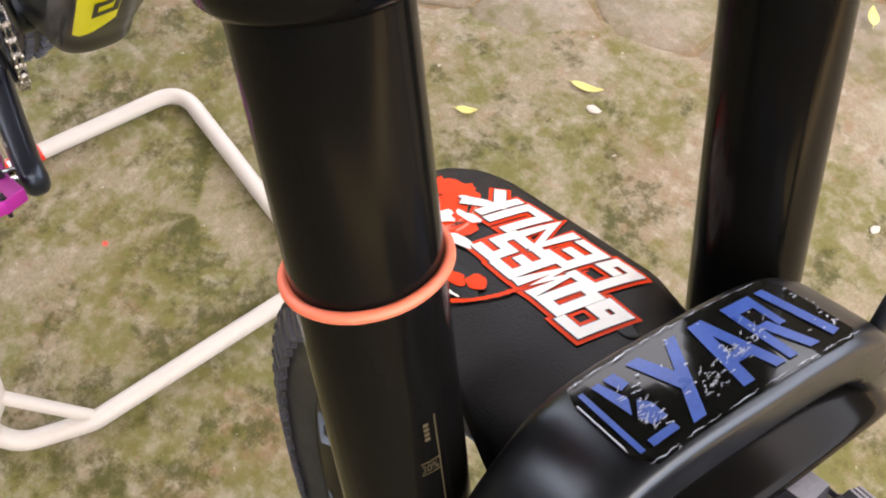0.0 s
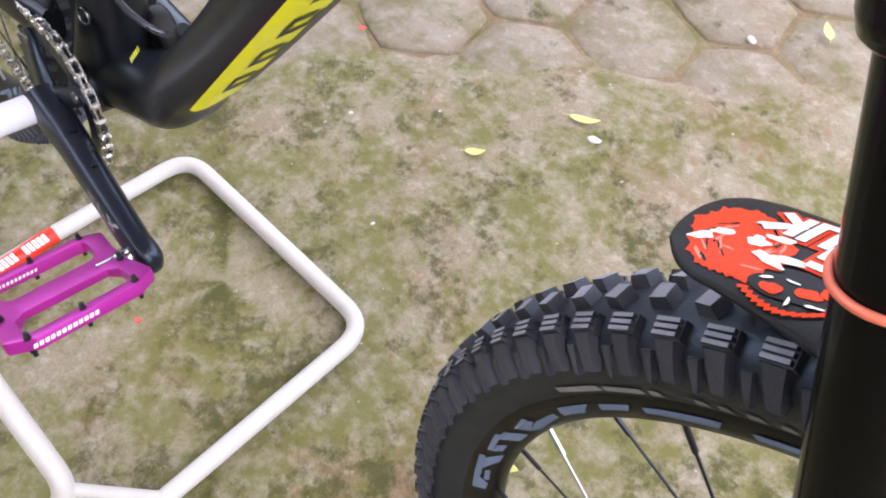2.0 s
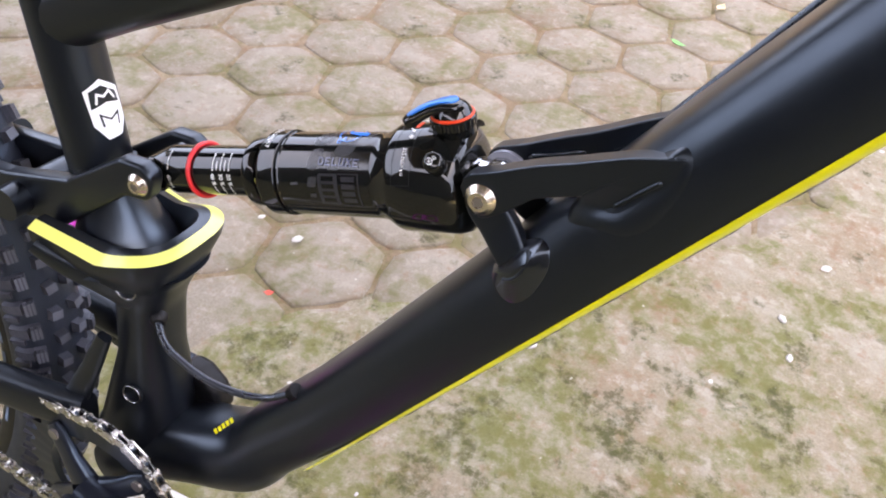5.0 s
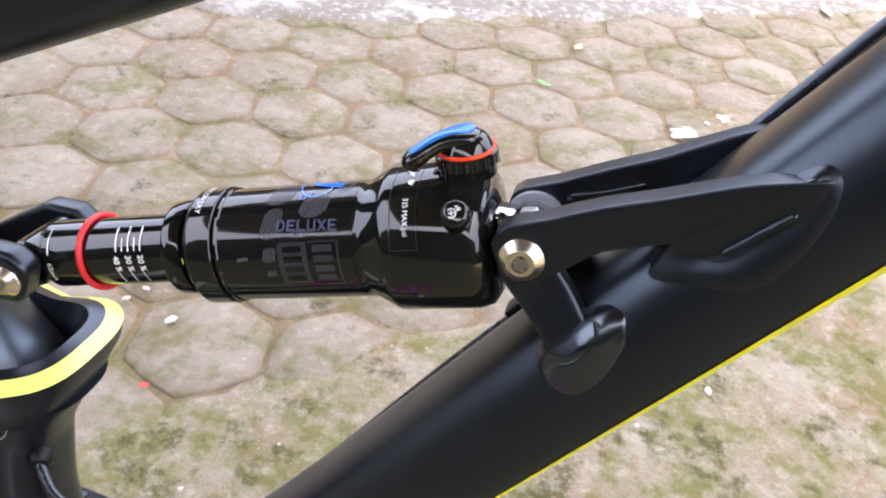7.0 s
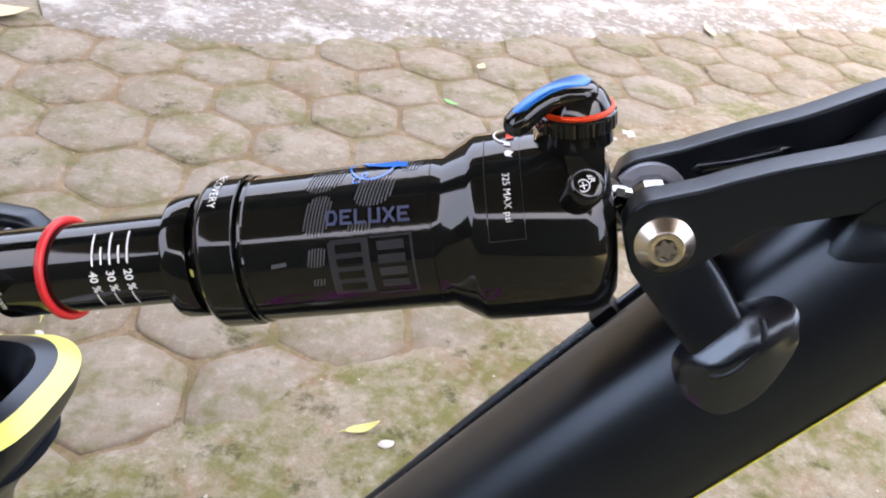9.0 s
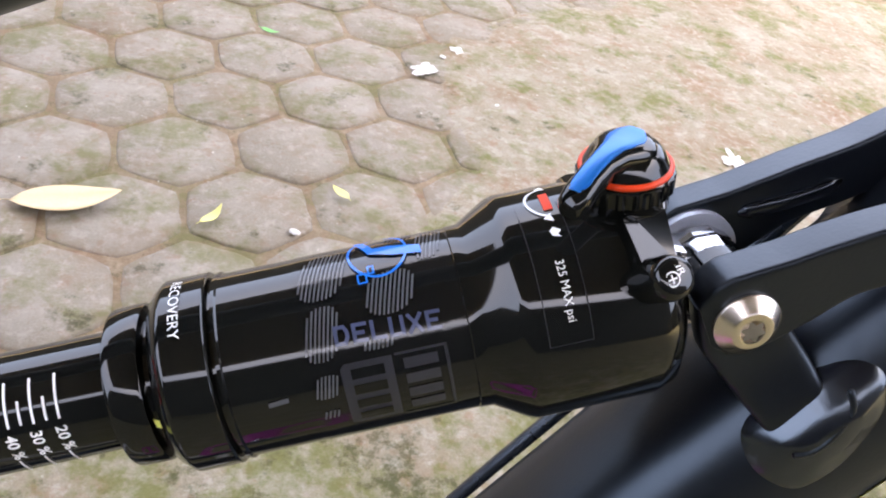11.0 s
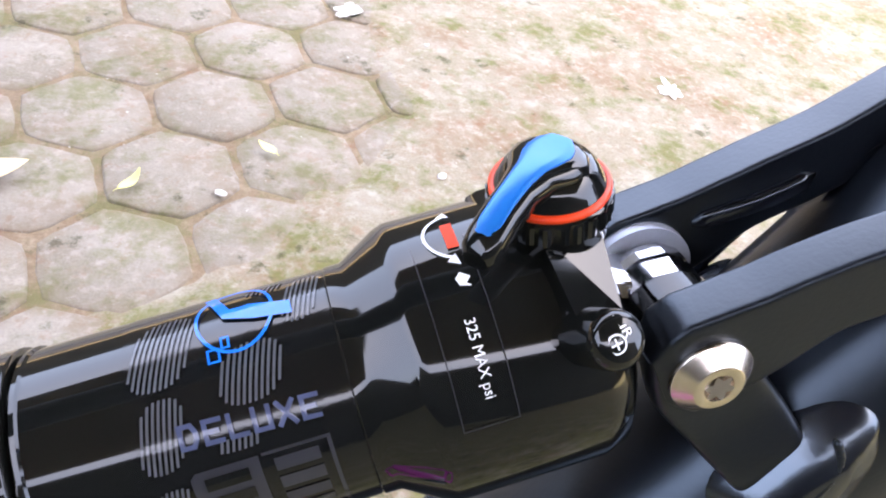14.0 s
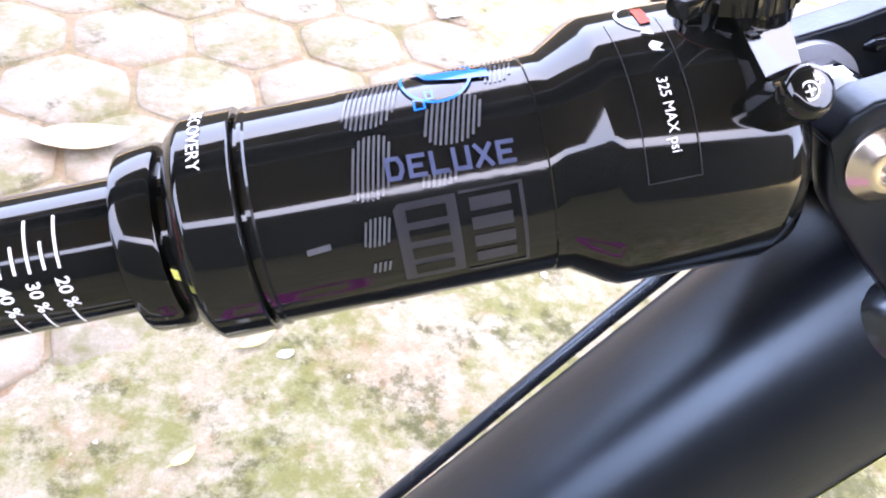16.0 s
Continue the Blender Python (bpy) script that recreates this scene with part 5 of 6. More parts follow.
def pedal(centre, tilt, sgn, crank_end):
    m = Matrix.Translation(centre) @ Matrix.Rotation(radians(tilt), 4, "Y")
    bm = bmesh.new()

    def loop(pts, radius):
        vs = [bm.verts.new((p.x, p.y, -0.0050)) for p in round_path([(x, y, 0) for x, y in pts], radius, 3, True)]
        return [bm.edges.new((vs[i], vs[(i + 1) % len(vs)])) for i in range(len(vs))]

    # outline with two long slots either side of the axle bar
    es = loop([(-0.0525, -0.036), (-0.040, -0.0540), (-0.014, -0.0500), (0.014, -0.0500), (0.040, -0.0540), (0.0525, -0.036), (0.0525, 0.036), (0.042, 0.0520), (0.014, 0.0480), (-0.014, 0.0480), (-0.042, 0.0520), (-0.0525, 0.036)], 0.004)
    for s in (-1, 1):
        es += loop([(s * 0.0115, -0.030), (s * 0.020, -0.0385), (s * 0.0400, -0.0385), (s * 0.0430, -0.034), (s * 0.0430, 0.034), (s * 0.0400, 0.0365), (s * 0.020, 0.0365), (s * 0.0115, 0.030)], 0.003)
    bmesh.ops.triangle_fill(bm, use_beauty=True, use_dissolve=False, edges=es)
    rim_edges = [e for e in bm.edges if len(e.link_faces) == 1]
    ext = bmesh.ops.extrude_face_region(bm, geom=list(bm.faces))
    for v in ext["geom"]:
        if isinstance(v, bmesh.types.BMVert):
            v.co.z = 0.0050
    bmesh.ops.recalc_face_normals(bm, faces=bm.faces)
    sharp = [e for e in bm.edges if len(e.link_faces) == 2 and e.calc_face_angle() > 1.2]
    bmesh.ops.bevel(bm, geom=sharp, offset=0.0013, segments=2, affect="EDGES", profile=0.6)
    # the platform dips towards the axle, the axle bar swells
    for v in bm.verts:
        dip = 0.0012 * (1 - min(1, abs(v.co.x) / 0.045))
        if abs(v.co.x) < 0.013:
            dip = -0.0016
        v.co.z -= math.copysign(dip, v.co.z)
    body = part("pedal", bm, M_MAGENTA, bike, "magenta anodised flat pedal", m=m)
    pin = bmesh.new()
    lathe(pin, [(-0.001, 0), (-0.001, 0.0027), (0.0008, 0.0027), (0.0012, 0.0019), (0.0046, 0.0017), (0.0048, 0)], (0, 0, 0), (0, 0, 1), 10)
    pm = bpy.data.meshes.new("pin")
    bmesh.ops.recalc_face_normals(pin, faces=pin.faces)
    pin.to_mesh(pm)
    pin.free()
    pm.materials.append(M_PIN)
    for s in (-1, 1):
        for v in (-0.040, -0.002, 0.036):
            for f in (-1, 1):
                ob = new("pin", pm)
                ob.parent = body
                ob.matrix_basis = Matrix.Translation((s * 0.0478, v, f * 0.0050)) @ (Matrix.Rotation(math.pi, 4, "X") if f < 0 else Matrix())
    for v in (-0.0445, 0.0430):
        ob = new("pin", pm)
        ob.parent = body
        ob.matrix_basis = Matrix.Translation((0.010, v, 0.0055))
    print_on("pedal_print", bars(-0.040, -0.0015, 0.046, 0.003, 12, 0.3, 0.7), lambda x, y: Vector((0.0528, x, y)), M_WHITEPRINT, body, "unreadable white print on the pedal edge", 0)
    print_on("pedal_print", bars(-0.030, -0.0012, 0.030, 0.0024, 10, 0.3, 0.6), lambda x, y: Vector((-0.0427, x, y)), M_WHITEPRINT, body, "unreadable white print on the pedal rail", 0)
    ax0, ax1 = Vector(crank_end), Vector(centre)
    turned("pedal_axle", [(0, 0), (0, 0.0070), (0.004, 0.0085), (0.014, 0.0085), (0.016, 0.0066), (0.03, 0.006), (0.03, 0)], ax0, ax1 - ax0, M_STEEL, body, "steel pedal axle", 20, m=m.inverted())
    return body


pedal((0.179, -0.147, 0.416), -25, -1, (0.181, -0.090, 0.413))
pedal((-0.159, 0.152, 0.440), -115, 1, (-0.157, 0.090, 0.437))

# ---- front fork ----
LEGV = 0.0655
for sgn in (-1, 1):
    tube("stanchion", [fork(s, 0, sgn * LEGV) for s in (-0.12, 0.0, 0.16)], 0.0175, M_STAN, bike, "gloss black fork stanchion", None, 48, m=STEER)
    bm = bmesh.new()
    lathe(bm, [(-0.100, 0), (-0.100, 0.0215), (-0.096, 0.0225), (-0.052, 0.0225), (-0.0470, 0.0215), (-0.0450, 0.0195), (-0.0445, 0.0176)], S0 + Vector((0, sgn * LEGV, 0)), LEG, 48)
    part("crown_socket", bm, M_STAN, bike, "gloss black fork crown socket", m=STEER)
    bm = bmesh.new()
    lathe(bm, [(0.122, 0.0178), (0.122, 0.0215), (0.1235, 0.0225), (0.130, 0.0225), (0.132, 0.0240), (0.150, 0.0240), (0.30, 0.0225), (0.44, 0.0200), (0.47, 0.018), (0.475, 0.0)], S0 + Vector((0, sgn * LEGV, 0)), LEG, 40)
    part("lower_leg", bm, M_SATIN, bike, "black fork lower leg with a wiper seal", m=STEER)
tube("fork_crown", smooth_path([fork(-0.072, 0.0, -LEGV), fork(-0.080, -0.02, -0.03), fork(-0.084, -0.035, 0), fork(-0.080, -0.02, 0.03), fork(-0.072, 0.0, LEGV)], 6), 0.022, M_STAN, bike, "gloss black fork crown", 0.020, 24, tuple(LEG), m=STEER)
torus("travel_ring", fork(0.0165, 0, -LEGV), LEG + Vector((0.02, 0.05, 0)), 0.0186, 0.0014, M_CORAL, bike, "coral rubber travel ring on the stanchion", 64, m=STEER)


def stan(x, y):
    """On the right stanchion: x round its front towards the outside, y down it."""
    a = x / 0.0176
    return fork(y, 0, -LEGV) + (FOUT * math.cos(a) - Vector((0, 1, 0)) * math.sin(a)) * 0.0177


M_GOLDPRINT = mat("dull_gold_print", (0.07, 0.055, 0.03), 0.4, vary=0.2)
print_on("sag_print", [[(-0.0029, 0.052), (-0.0025, 0.052), (-0.0025, 0.112), (-0.0029, 0.112)]] + [[(-0.0029, y), (0.0027, y), (0.0027, y + 0.0004), (-0.0029, y + 0.0004)] for y in (0.0665, 0.0705, 0.0865, 0.0905)], stan, M_GOLDPRINT, bike, "fine dull gold sag scale", 0.003, m=STEER)
for y, txt in ((0.0702, "30%"),):
    print_on("sag_lettering", fitted_text(txt, 0.0046, 0.0026), lambda x, q, y=y: stan(0.0002 - x, y - 0.0015 - q), M_GOLDPRINT, bike, "dull gold sag figure", 0.003, m=STEER)
print_on("sag_bars", bars(0.0535, -0.0008, 0.0065, 0.0014, 4, 0.0, 0.7), lambda x, y: stan(y, x), M_GOLDPRINT, bike, "dull gold unreadable lettering", 0.003, m=STEER)

# arch
bm = bmesh.new()
ap = smooth_path([fork(0.150, 0.012, -0.066), fork(0.125, 0.026, -0.066), fork(0.099, 0.036, -0.061), fork(0.0745, 0.042, -0.050), fork(0.0618, 0.0425, -0.033), fork(0.0595, 0.0425, 0.0), fork(0.0618, 0.0425, 0.033), fork(0.0745, 0.042, 0.050), fork(0.099, 0.036, 0.061), fork(0.125, 0.026, 0.066), fork(0.150, 0.012, 0.066)], 5)
na = len(ap)
sweep(bm, ap, lerp_list([(0, .016), (.15, .0165), (.3, .0172), (.5, .0175), (.7, .0172), (.85, .0165), (1, .016)], na), lerp_list([(0, .012), (.2, .010), (.35, .0085), (.5, .0080), (.65, .0085), (.8, .010), (1, .012)], na), 40, tuple(FOUT), power=4.5)
arch = part("fork_arch", bm, M_SATIN, bike, "gloss black fork arch", m=STEER)

bm = bmesh.new()
lip = smooth_path([fork(0.112, 0.043, -0.062), fork(0.092, 0.050, -0.056), fork(0.0800, 0.0550, -0.036), fork(0.0770, 0.0565, 0.0), fork(0.0800, 0.0550, 0.036), fork(0.092, 0.050, 0.056), fork(0.112, 0.043, 0.062)], 6)
sweep(bm, lip, lerp_list([(0, .008), (.25, .0100), (.5, .0105), (.75, .0100), (1, .008)], len(lip)), 0.0060, 28, tuple(FOUT + LEG * 0.45), power=5.0)
part("arch_lip", bm, M_STAN, arch, "sloping black front of the arch")


def arch_top(x, y):
    """The flat top of the arch: x across to the left, y towards the front."""
    bend = 1.9 * (0.86 * x + 0.001) ** 2
    return fork(0.0515 + bend, 0.0440, 0.86 * x + 0.001) + FOUT * 1.36 * y - LEG * 0.0011


print_on("decal", [[(-0.040, -0.0105), (0.037, -0.0105), (0.040, -0.007), (0.040, 0.0085), (0.036, 0.0105), (-0.038, 0.0105), (-0.042, 0.007), (-0.042, -0.007)]], arch_top, M_GLOSS, arch, "glossy dark decal with worn edges", 0.004)
up2 = lambda x, y: arch_top(x, y) - LEG * 0.0004
big = []
for x0 in (-0.0225, -0.004, 0.0140, 0.0285):
    if x0 < -0.02:
        big += [[(x0, -0.0080), (x0 + 0.0045, -0.0080), (x0 + 0.0105, 0.0015), (x0 + 0.0060, 0.0030)], [(x0 + 0.0145, -0.0080), (x0 + 0.0185, -0.0080), (x0 + 0.0040, 0.0085), (x0 - 0.0005, 0.0085)]]
    elif x0 < 0.01:
        big += [[(x0, 0.0080), (x0 + 0.0042, 0.0080), (x0 + 0.0095, -0.0080), (x0 + 0.0050, -0.0080)], [(x0 + 0.0125, 0.0080), (x0 + 0.0165, 0.0080), (x0 + 0.0105, -0.0080), (x0 + 0.0065, -0.0080)], [(x0 + 0.003, 0.0036), (x0 + 0.0135, 0.0036), (x0 + 0.0125, 0.0010), (x0 + 0.004, 0.0010)]]
    elif x0 < 0.02:
        big += [[(x0, -0.0080), (x0 + 0.0035, -0.0080), (x0 + 0.0035, 0.0080), (x0, 0.0080)], [(x0 + 0.003, -0.0080), (x0 + 0.0120, -0.0080), (x0 + 0.0120, -0.0050), (x0 + 0.003, -0.0050)], [(x0 + 0.0090, -0.006), (x0 + 0.0120, -0.006), (x0 + 0.0120, 0.0010), (x0 + 0.0090, 0.0010)], [(x0 + 0.003, -0.001), (x0 + 0.0075, -0.001), (x0 + 0.0125, 0.0080), (x0 + 0.0085, 0.0080)]]
    else:
        big += [[(x0, -0.0080), (x0 + 0.0038, -0.0080), (x0 + 0.0075, 0.0075), (x0 + 0.0037, 0.0080)]]
print_on("decal_graphic", big, up2, M_DECALBLUE, arch, "worn blue angular graphic", 0.004)
for one in ([(-0.0395, -0.0080), (-0.0378, -0.0080), (-0.0378, 0.0075), (-0.0395, 0.0075)], [(-0.0355, 0.0062), (-0.0265, 0.0062), (-0.0265, 0.0078), (-0.0355, 0.0078)], [(-0.0350, -0.0078), (-0.0325, -0.0078), (-0.0300, -0.0020), (-0.0330, 0.0010)], [(-0.0310, -0.0078), (-0.0270, -0.0078), (-0.0262, -0.0045), (-0.0296, -0.0040)], [(-0.0322, 0.0018), (-0.0285, -0.0010), (-0.0262, 0.0010), (-0.0262, 0.0046), (-0.0310, 0.0046)]):
    print_on("decal_block", [one], up2, M_DECALBLUE, arch, "", 0.004)
rnd = random.Random(11)
scr = []


def scratch(x, y, length, thick, slope):
    """A ragged smear: uneven above and below a slanting line."""
    n = 9
    top, low = [], []
    for j in range(n + 1):
        f = j / n
        env = math.sin(math.pi * min(1, max(0, f))) ** 0.6
        px, py = x + length * f, y + slope * length * f + rnd.gauss(0, 0.00012)
        top.append((px, py + thick * env * rnd.uniform(0.2, 1.0)))
        low.append((px, py - thick * env * rnd.uniform(0.1, 0.7) - 0.00002))
    return low + top[::-1]


for k in range(70):
    f = rnd.random()
    scr.append(scratch(-0.016 + 0.034 * f + rnd.gauss(0, 0.0012), 0.0052 - 0.0066 * f + rnd.gauss(0, 0.0013), rnd.uniform(0.0006, 0.0030), rnd.uniform(0.00006, 0.00024), rnd.uniform(-0.5, 0.1)))
for k in range(26):
    scr.append(scratch(rnd.uniform(-0.033, -0.027), rnd.gauss(0.0035, 0.0036), rnd.uniform(0.0008, 0.0034), rnd.uniform(0.00008, 0.00026), rnd.uniform(-0.5, 0.3)))
for k in range(14):
    scr.append(scratch(rnd.uniform(-0.024, 0.036), rnd.uniform(-0.009, 0.009), rnd.uniform(0.0006, 0.0018), rnd.uniform(0.00008, 0.00025), rnd.uniform(-0.5, 0.3)))
for y0 in (-0.0102, 0.0100):
    x = -0.040
    while x < 0.034:
        w = rnd.uniform(0.004, 0.012)
        scr.append(scratch(x, y0, w, rnd.uniform(0.00010, 0.00022), rnd.uniform(-0.01, 0.01)))
        x += w + rnd.uniform(0.0, 0.003)
for k in range(12):
    scr.append(scratch(rnd.gauss(0.037, 0.0012), rnd.uniform(-0.009, 0.008), rnd.uniform(0.0008, 0.0024), rnd.uniform(0.00012, 0.0004), rnd.uniform(-0.4, 0.4)))
scr.append([(-0.0421, -0.0062), (-0.0416, -0.0064), (-0.0414, 0.0050), (-0.0419, 0.0064)])
tagged(print_on("decal_wear", scr, lambda x, y: arch_top(x, y) - LEG * 0.0006, M_SCRATCH, arch, "silvery scratched wear", 0.004), kind="stuff")

# brake hose in front of the left leg
tube("brake_hose", smooth_path([(0.615, 0.062, 0.86), (0.632, 0.064, 0.80), (0.642, 0.062, 0.758), (0.650, 0.062, 0.724), (0.660, 0.064, 0.69), (0.665, 0.072, 0.62)], 6), 0.0026, M_HOSE, bike, "black brake hose", None, 12)
bm = bmesh.new()
sweep(bm, [Vector((0.6475, 0.0625, 0.729)), Vector((0.651, 0.0625, 0.721))], 0.0042, None, 14)
part("hose_clip", bm, M_PLASTIC, bike, "black hose guide with a small bright screw")
turned("clip_screw", [(0, 0), (0, 0.0022), (0.0012, 0.0018), (0.0012, 0)], (0.652, 0.0575, 0.7265), (0.5, -0.8, 0.3), M_STEEL, bike, "small bright screw", 14)

# front mudguard
MG = [(0.4955, 0.6895), (0.5050, 0.6945), (0.5150, 0.6985), (0.5250, 0.7030), (0.5500, 0.7125), (0.5750, 0.7215), (0.6000, 0.7305), (0.6250, 0.7405), (0.6500, 0.7500), (0.6700, 0.7540)]
MGW = [(0.4955, 0.003), (0.4962, 0.010), (0.4992, 0.0185), (0.5040, 0.0245), (0.5100, 0.029), (0.5170, 0.032), (0.5450, 0.0345), (0.5700, 0.038), (0.6000, 0.0425), (0.6400, 0.047), (0.6700, 0.045)]


def mg(u, v, lift_=0.0):
    w = float(np.interp(u, [p[0] for p in MG], [p[1] for p in MG]))
    drop = (2.5 * v * v + 1000.0 * v ** 4) * (1 + 3 * max(0.0, (u - 0.585) / 0.05))
    return Vector((u, v, w - drop + lift_))


us = [0.4955, 0.4960, 0.4970, 0.4992, 0.5020, 0.5055] + [0.510 + 0.0045 * k for k in range(33)]
spl = smooth_path([(u, 0, w) for u, w in MG], 6)
MG = [(p.x, p.z) for p in spl]
bm = bmesh.new()
rows = []
for u in us:
    wd = float(np.interp(u, [p[0] for p in MGW], [p[1] for p in MGW]))
    rows.append([bm.verts.new(mg(u, wd * (k / 12 - 1))) for k in range(25)])
for a, b in zip(rows, rows[1:]):
    for k in range(24):
        bm.faces.new((a[k], b[k], b[k + 1], a[k + 1]))
guard = part("mudguard", bm, M_PLASTIC, bike, "black flexible plastic front mudguard with orange and white print", m=STEER)
mod = guard.modifiers.new("thickness", "SOLIDIFY")
mod.thickness, mod.offset = 0.0014, -1
# no opening is cut: a black disc paints the strap hole's darkness
bm = bmesh.new()
bmesh.ops.create_circle(bm, cap_ends=True, segments=16, radius=0.0026)
for v in bm.verts:
    v.co = mg(0.6004 + v.co.x * 1.5, 0.0112 + v.co.y * 1.1, 0.0005)
part("strap_hole", bm, M_STAN, guard, "small flat black disc painting the shade of a strap hole", smooth=False)


def mg_text(x, y):
    """Lettering on the guard: reads towards the rear, tops towards the right."""
    return lambda lift_: (lambda a, b: mg(x - a, y - b, lift_))


for word, cu_, cv_, wide, tall_, slope in (("GOWES", 0.5710, 0.0050, 0.0520, 0.0165, -0.045), ("GENUK", 0.5535, 0.0195, 0.0640, 0.0170, -0.134)):
    def skew(place, slope=slope):
        return lambda a, b: place(a + b * 0.12, b - a * slope)

    size = (-wide / 2, wide / 2, -tall_ / 2, tall_ / 2)
    print_on("lettering_outline", angular_word(word, *size, 0.0036), skew(mg_text(cu_, cv_)(0.0006)), M_ORANGEPRINT, guard, "orange-red outline of the lettering", 0.006)
    print_on("lettering_edge", angular_word(word, *size, 0.0023), skew(mg_text(cu_, cv_)(0.0009)), M_FRAME, guard, "fine black edge of the lettering", 0.006)
    print_on("lettering", angular_word(word, *size, 0.0019), skew(mg_text(cu_, cv_)(0.0012)), M_WHITEPRINT, guard, "white angular lettering " + word, 0.006)


def patch_shape(x, y, w, h, seed, turn=0.0, rag=0.55, freq=1.4, n=22):
    """A wobbly oval."""
    out = []
    for k in range(n):
        a = 2 * math.pi * k / n
        d2 = Vector((math.cos(a) * freq, math.sin(a) * freq, seed))
        r = 1 + rag * noise.noise(d2)
        p, q = w / 2 * r * math.cos(a), h / 2 * r * math.sin(a)
        out.append((x + p * math.cos(turn) - q * math.sin(turn), y + p * math.sin(turn) + q * math.cos(turn)))
    return out


def guard_print(name, polys, height, material, label):
    return print_on(name, polys, lambda x, y: mg(x, y, height), material, guard, label, 0.004)


# ragged orange print at the tail: tufts outside, strands of pale red and black in it, white patches
tufts = []
for k in range(76):
    a = 2 * math.pi * k / 76
    d2 = Vector((math.cos(a), math.sin(a), 0.3))
    r = 0.94 + 0.12 * noise.noise(d2 * 2.2) + 0.10 * noise.noise(d2 * 7.0) + (0.06 if k % 4 == 0 else 0.0)
    tufts.append((0.5195 + 0.0200 * r * math.cos(a) - 0.0040 * r * math.sin(a), -0.0050 + 0.0225 * r * math.sin(a)))
fan = [[(0.5195, -0.0050), tufts[k], tufts[(k + 1) % 76]] for k in range(76)]
guard_print("tail_print", fan, 0.0005, M_ORANGEPRINT, "ragged orange-red print")
rnd = random.Random(3)
for k in range(26):
    a, q = rnd.uniform(0, 2 * math.pi), rnd.uniform(0.35, 0.9)
    x, y = 0.5195 + 0.0185 * q * math.cos(a), -0.005 + 0.0205 * q * math.sin(a)
    dark = k % 3 == 0
    guard_print("tail_print_strand", [patch_shape(x, y, rnd.uniform(0.004, 0.010), rnd.uniform(0.0006, 0.0012), k, a + rnd.uniform(0.8, 1.6), 0.8)], 0.0008, M_STAN if dark else M_CORAL, "thin strand of the print")
for k, (x, y, w, h, turn) in enumerate(((0.5085, -0.0115, 0.0100, 0.0038, 0.7), (0.5130, -0.0045, 0.0090, 0.0040, 0.5), (0.5254, -0.0030, 0.0078, 0.0062, 0.0), (0.5305, 0.0040, 0.0120, 0.0034, 0.3), (0.5245, 0.0120, 0.0150, 0.0030, 0.5), (0.5330, -0.0100, 0.0150, 0.0040, -0.2), (0.5400, -0.0060, 0.0130, 0.0036, 0.2))):
    guard_print("tail_print_light", [patch_shape(x, y, w, h, k, turn, 0.7)], 0.0011, M_WHITEPRINT, "white patch of the print")
guard_print("tail_print_dark", [patch_shape(0.5480, -0.0195, 0.0300, 0.0125, 4, 0.15, 0.3)], 0.0006, M_STAN, "black patch of the print")
for k, (x, y, w, h) in enumerate(((0.5422, -0.0222, 0.0085, 0.0050), (0.5530, -0.0180, 0.0085, 0.0055), (0.5590, -0.0135, 0.0080, 0.0060))):
    guard_print("tail_print_spot", [patch_shape(x, y, w, h, k + 3, 0.2, 0.4)], 0.0010, M_ORANGEPRINT, "orange spot of the print")
for k, (x, y, w, h, turn) in enumerate(((0.5385, -0.0185, 0.0050, 0.0012, 0.6), (0.5465, -0.0155, 0.0050, 0.0010, 0.1), (0.5500, -0.0250, 0.0014, 0.0042, 0.2), (0.5575, -0.0225, 0.0060, 0.0012, 0.3))):
    guard_print("tail_print_sliver", [patch_shape(x, y, w, h, k + 6, turn, 0.5)], 0.0011, M_WHITEPRINT, "white sliver of the print")
edge_line = smooth_path([(0.5345, -0.0270, 0), (0.5420, -0.0300, 0), (0.5500, -0.0305, 0), (0.5580, -0.0265, 0), (0.5640, -0.0200, 0), (0.5680, -0.0110, 0), (0.5690, -0.0045, 0)], 6)
zig = [(p.x + (0.0004 if k % 2 else -0.0004), p.y + (0.0007 if k % 2 else -0.0007)) for k, p in enumerate(edge_line)]
guard_print("tail_print_teeth", thick_line(zig, 0.0007), 0.0009, M_ORANGEPRINT, "toothed orange edge of the print")


# ---- wheels ----
def wheel_point(c, r, a, v):
    """r from the hub, a degrees round from the rear over the top, v to the left."""
    return Vector(c) + Vector((-math.cos(radians(a)) * r, v, math.sin(radians(a)) * r))


R_T = 0.3765


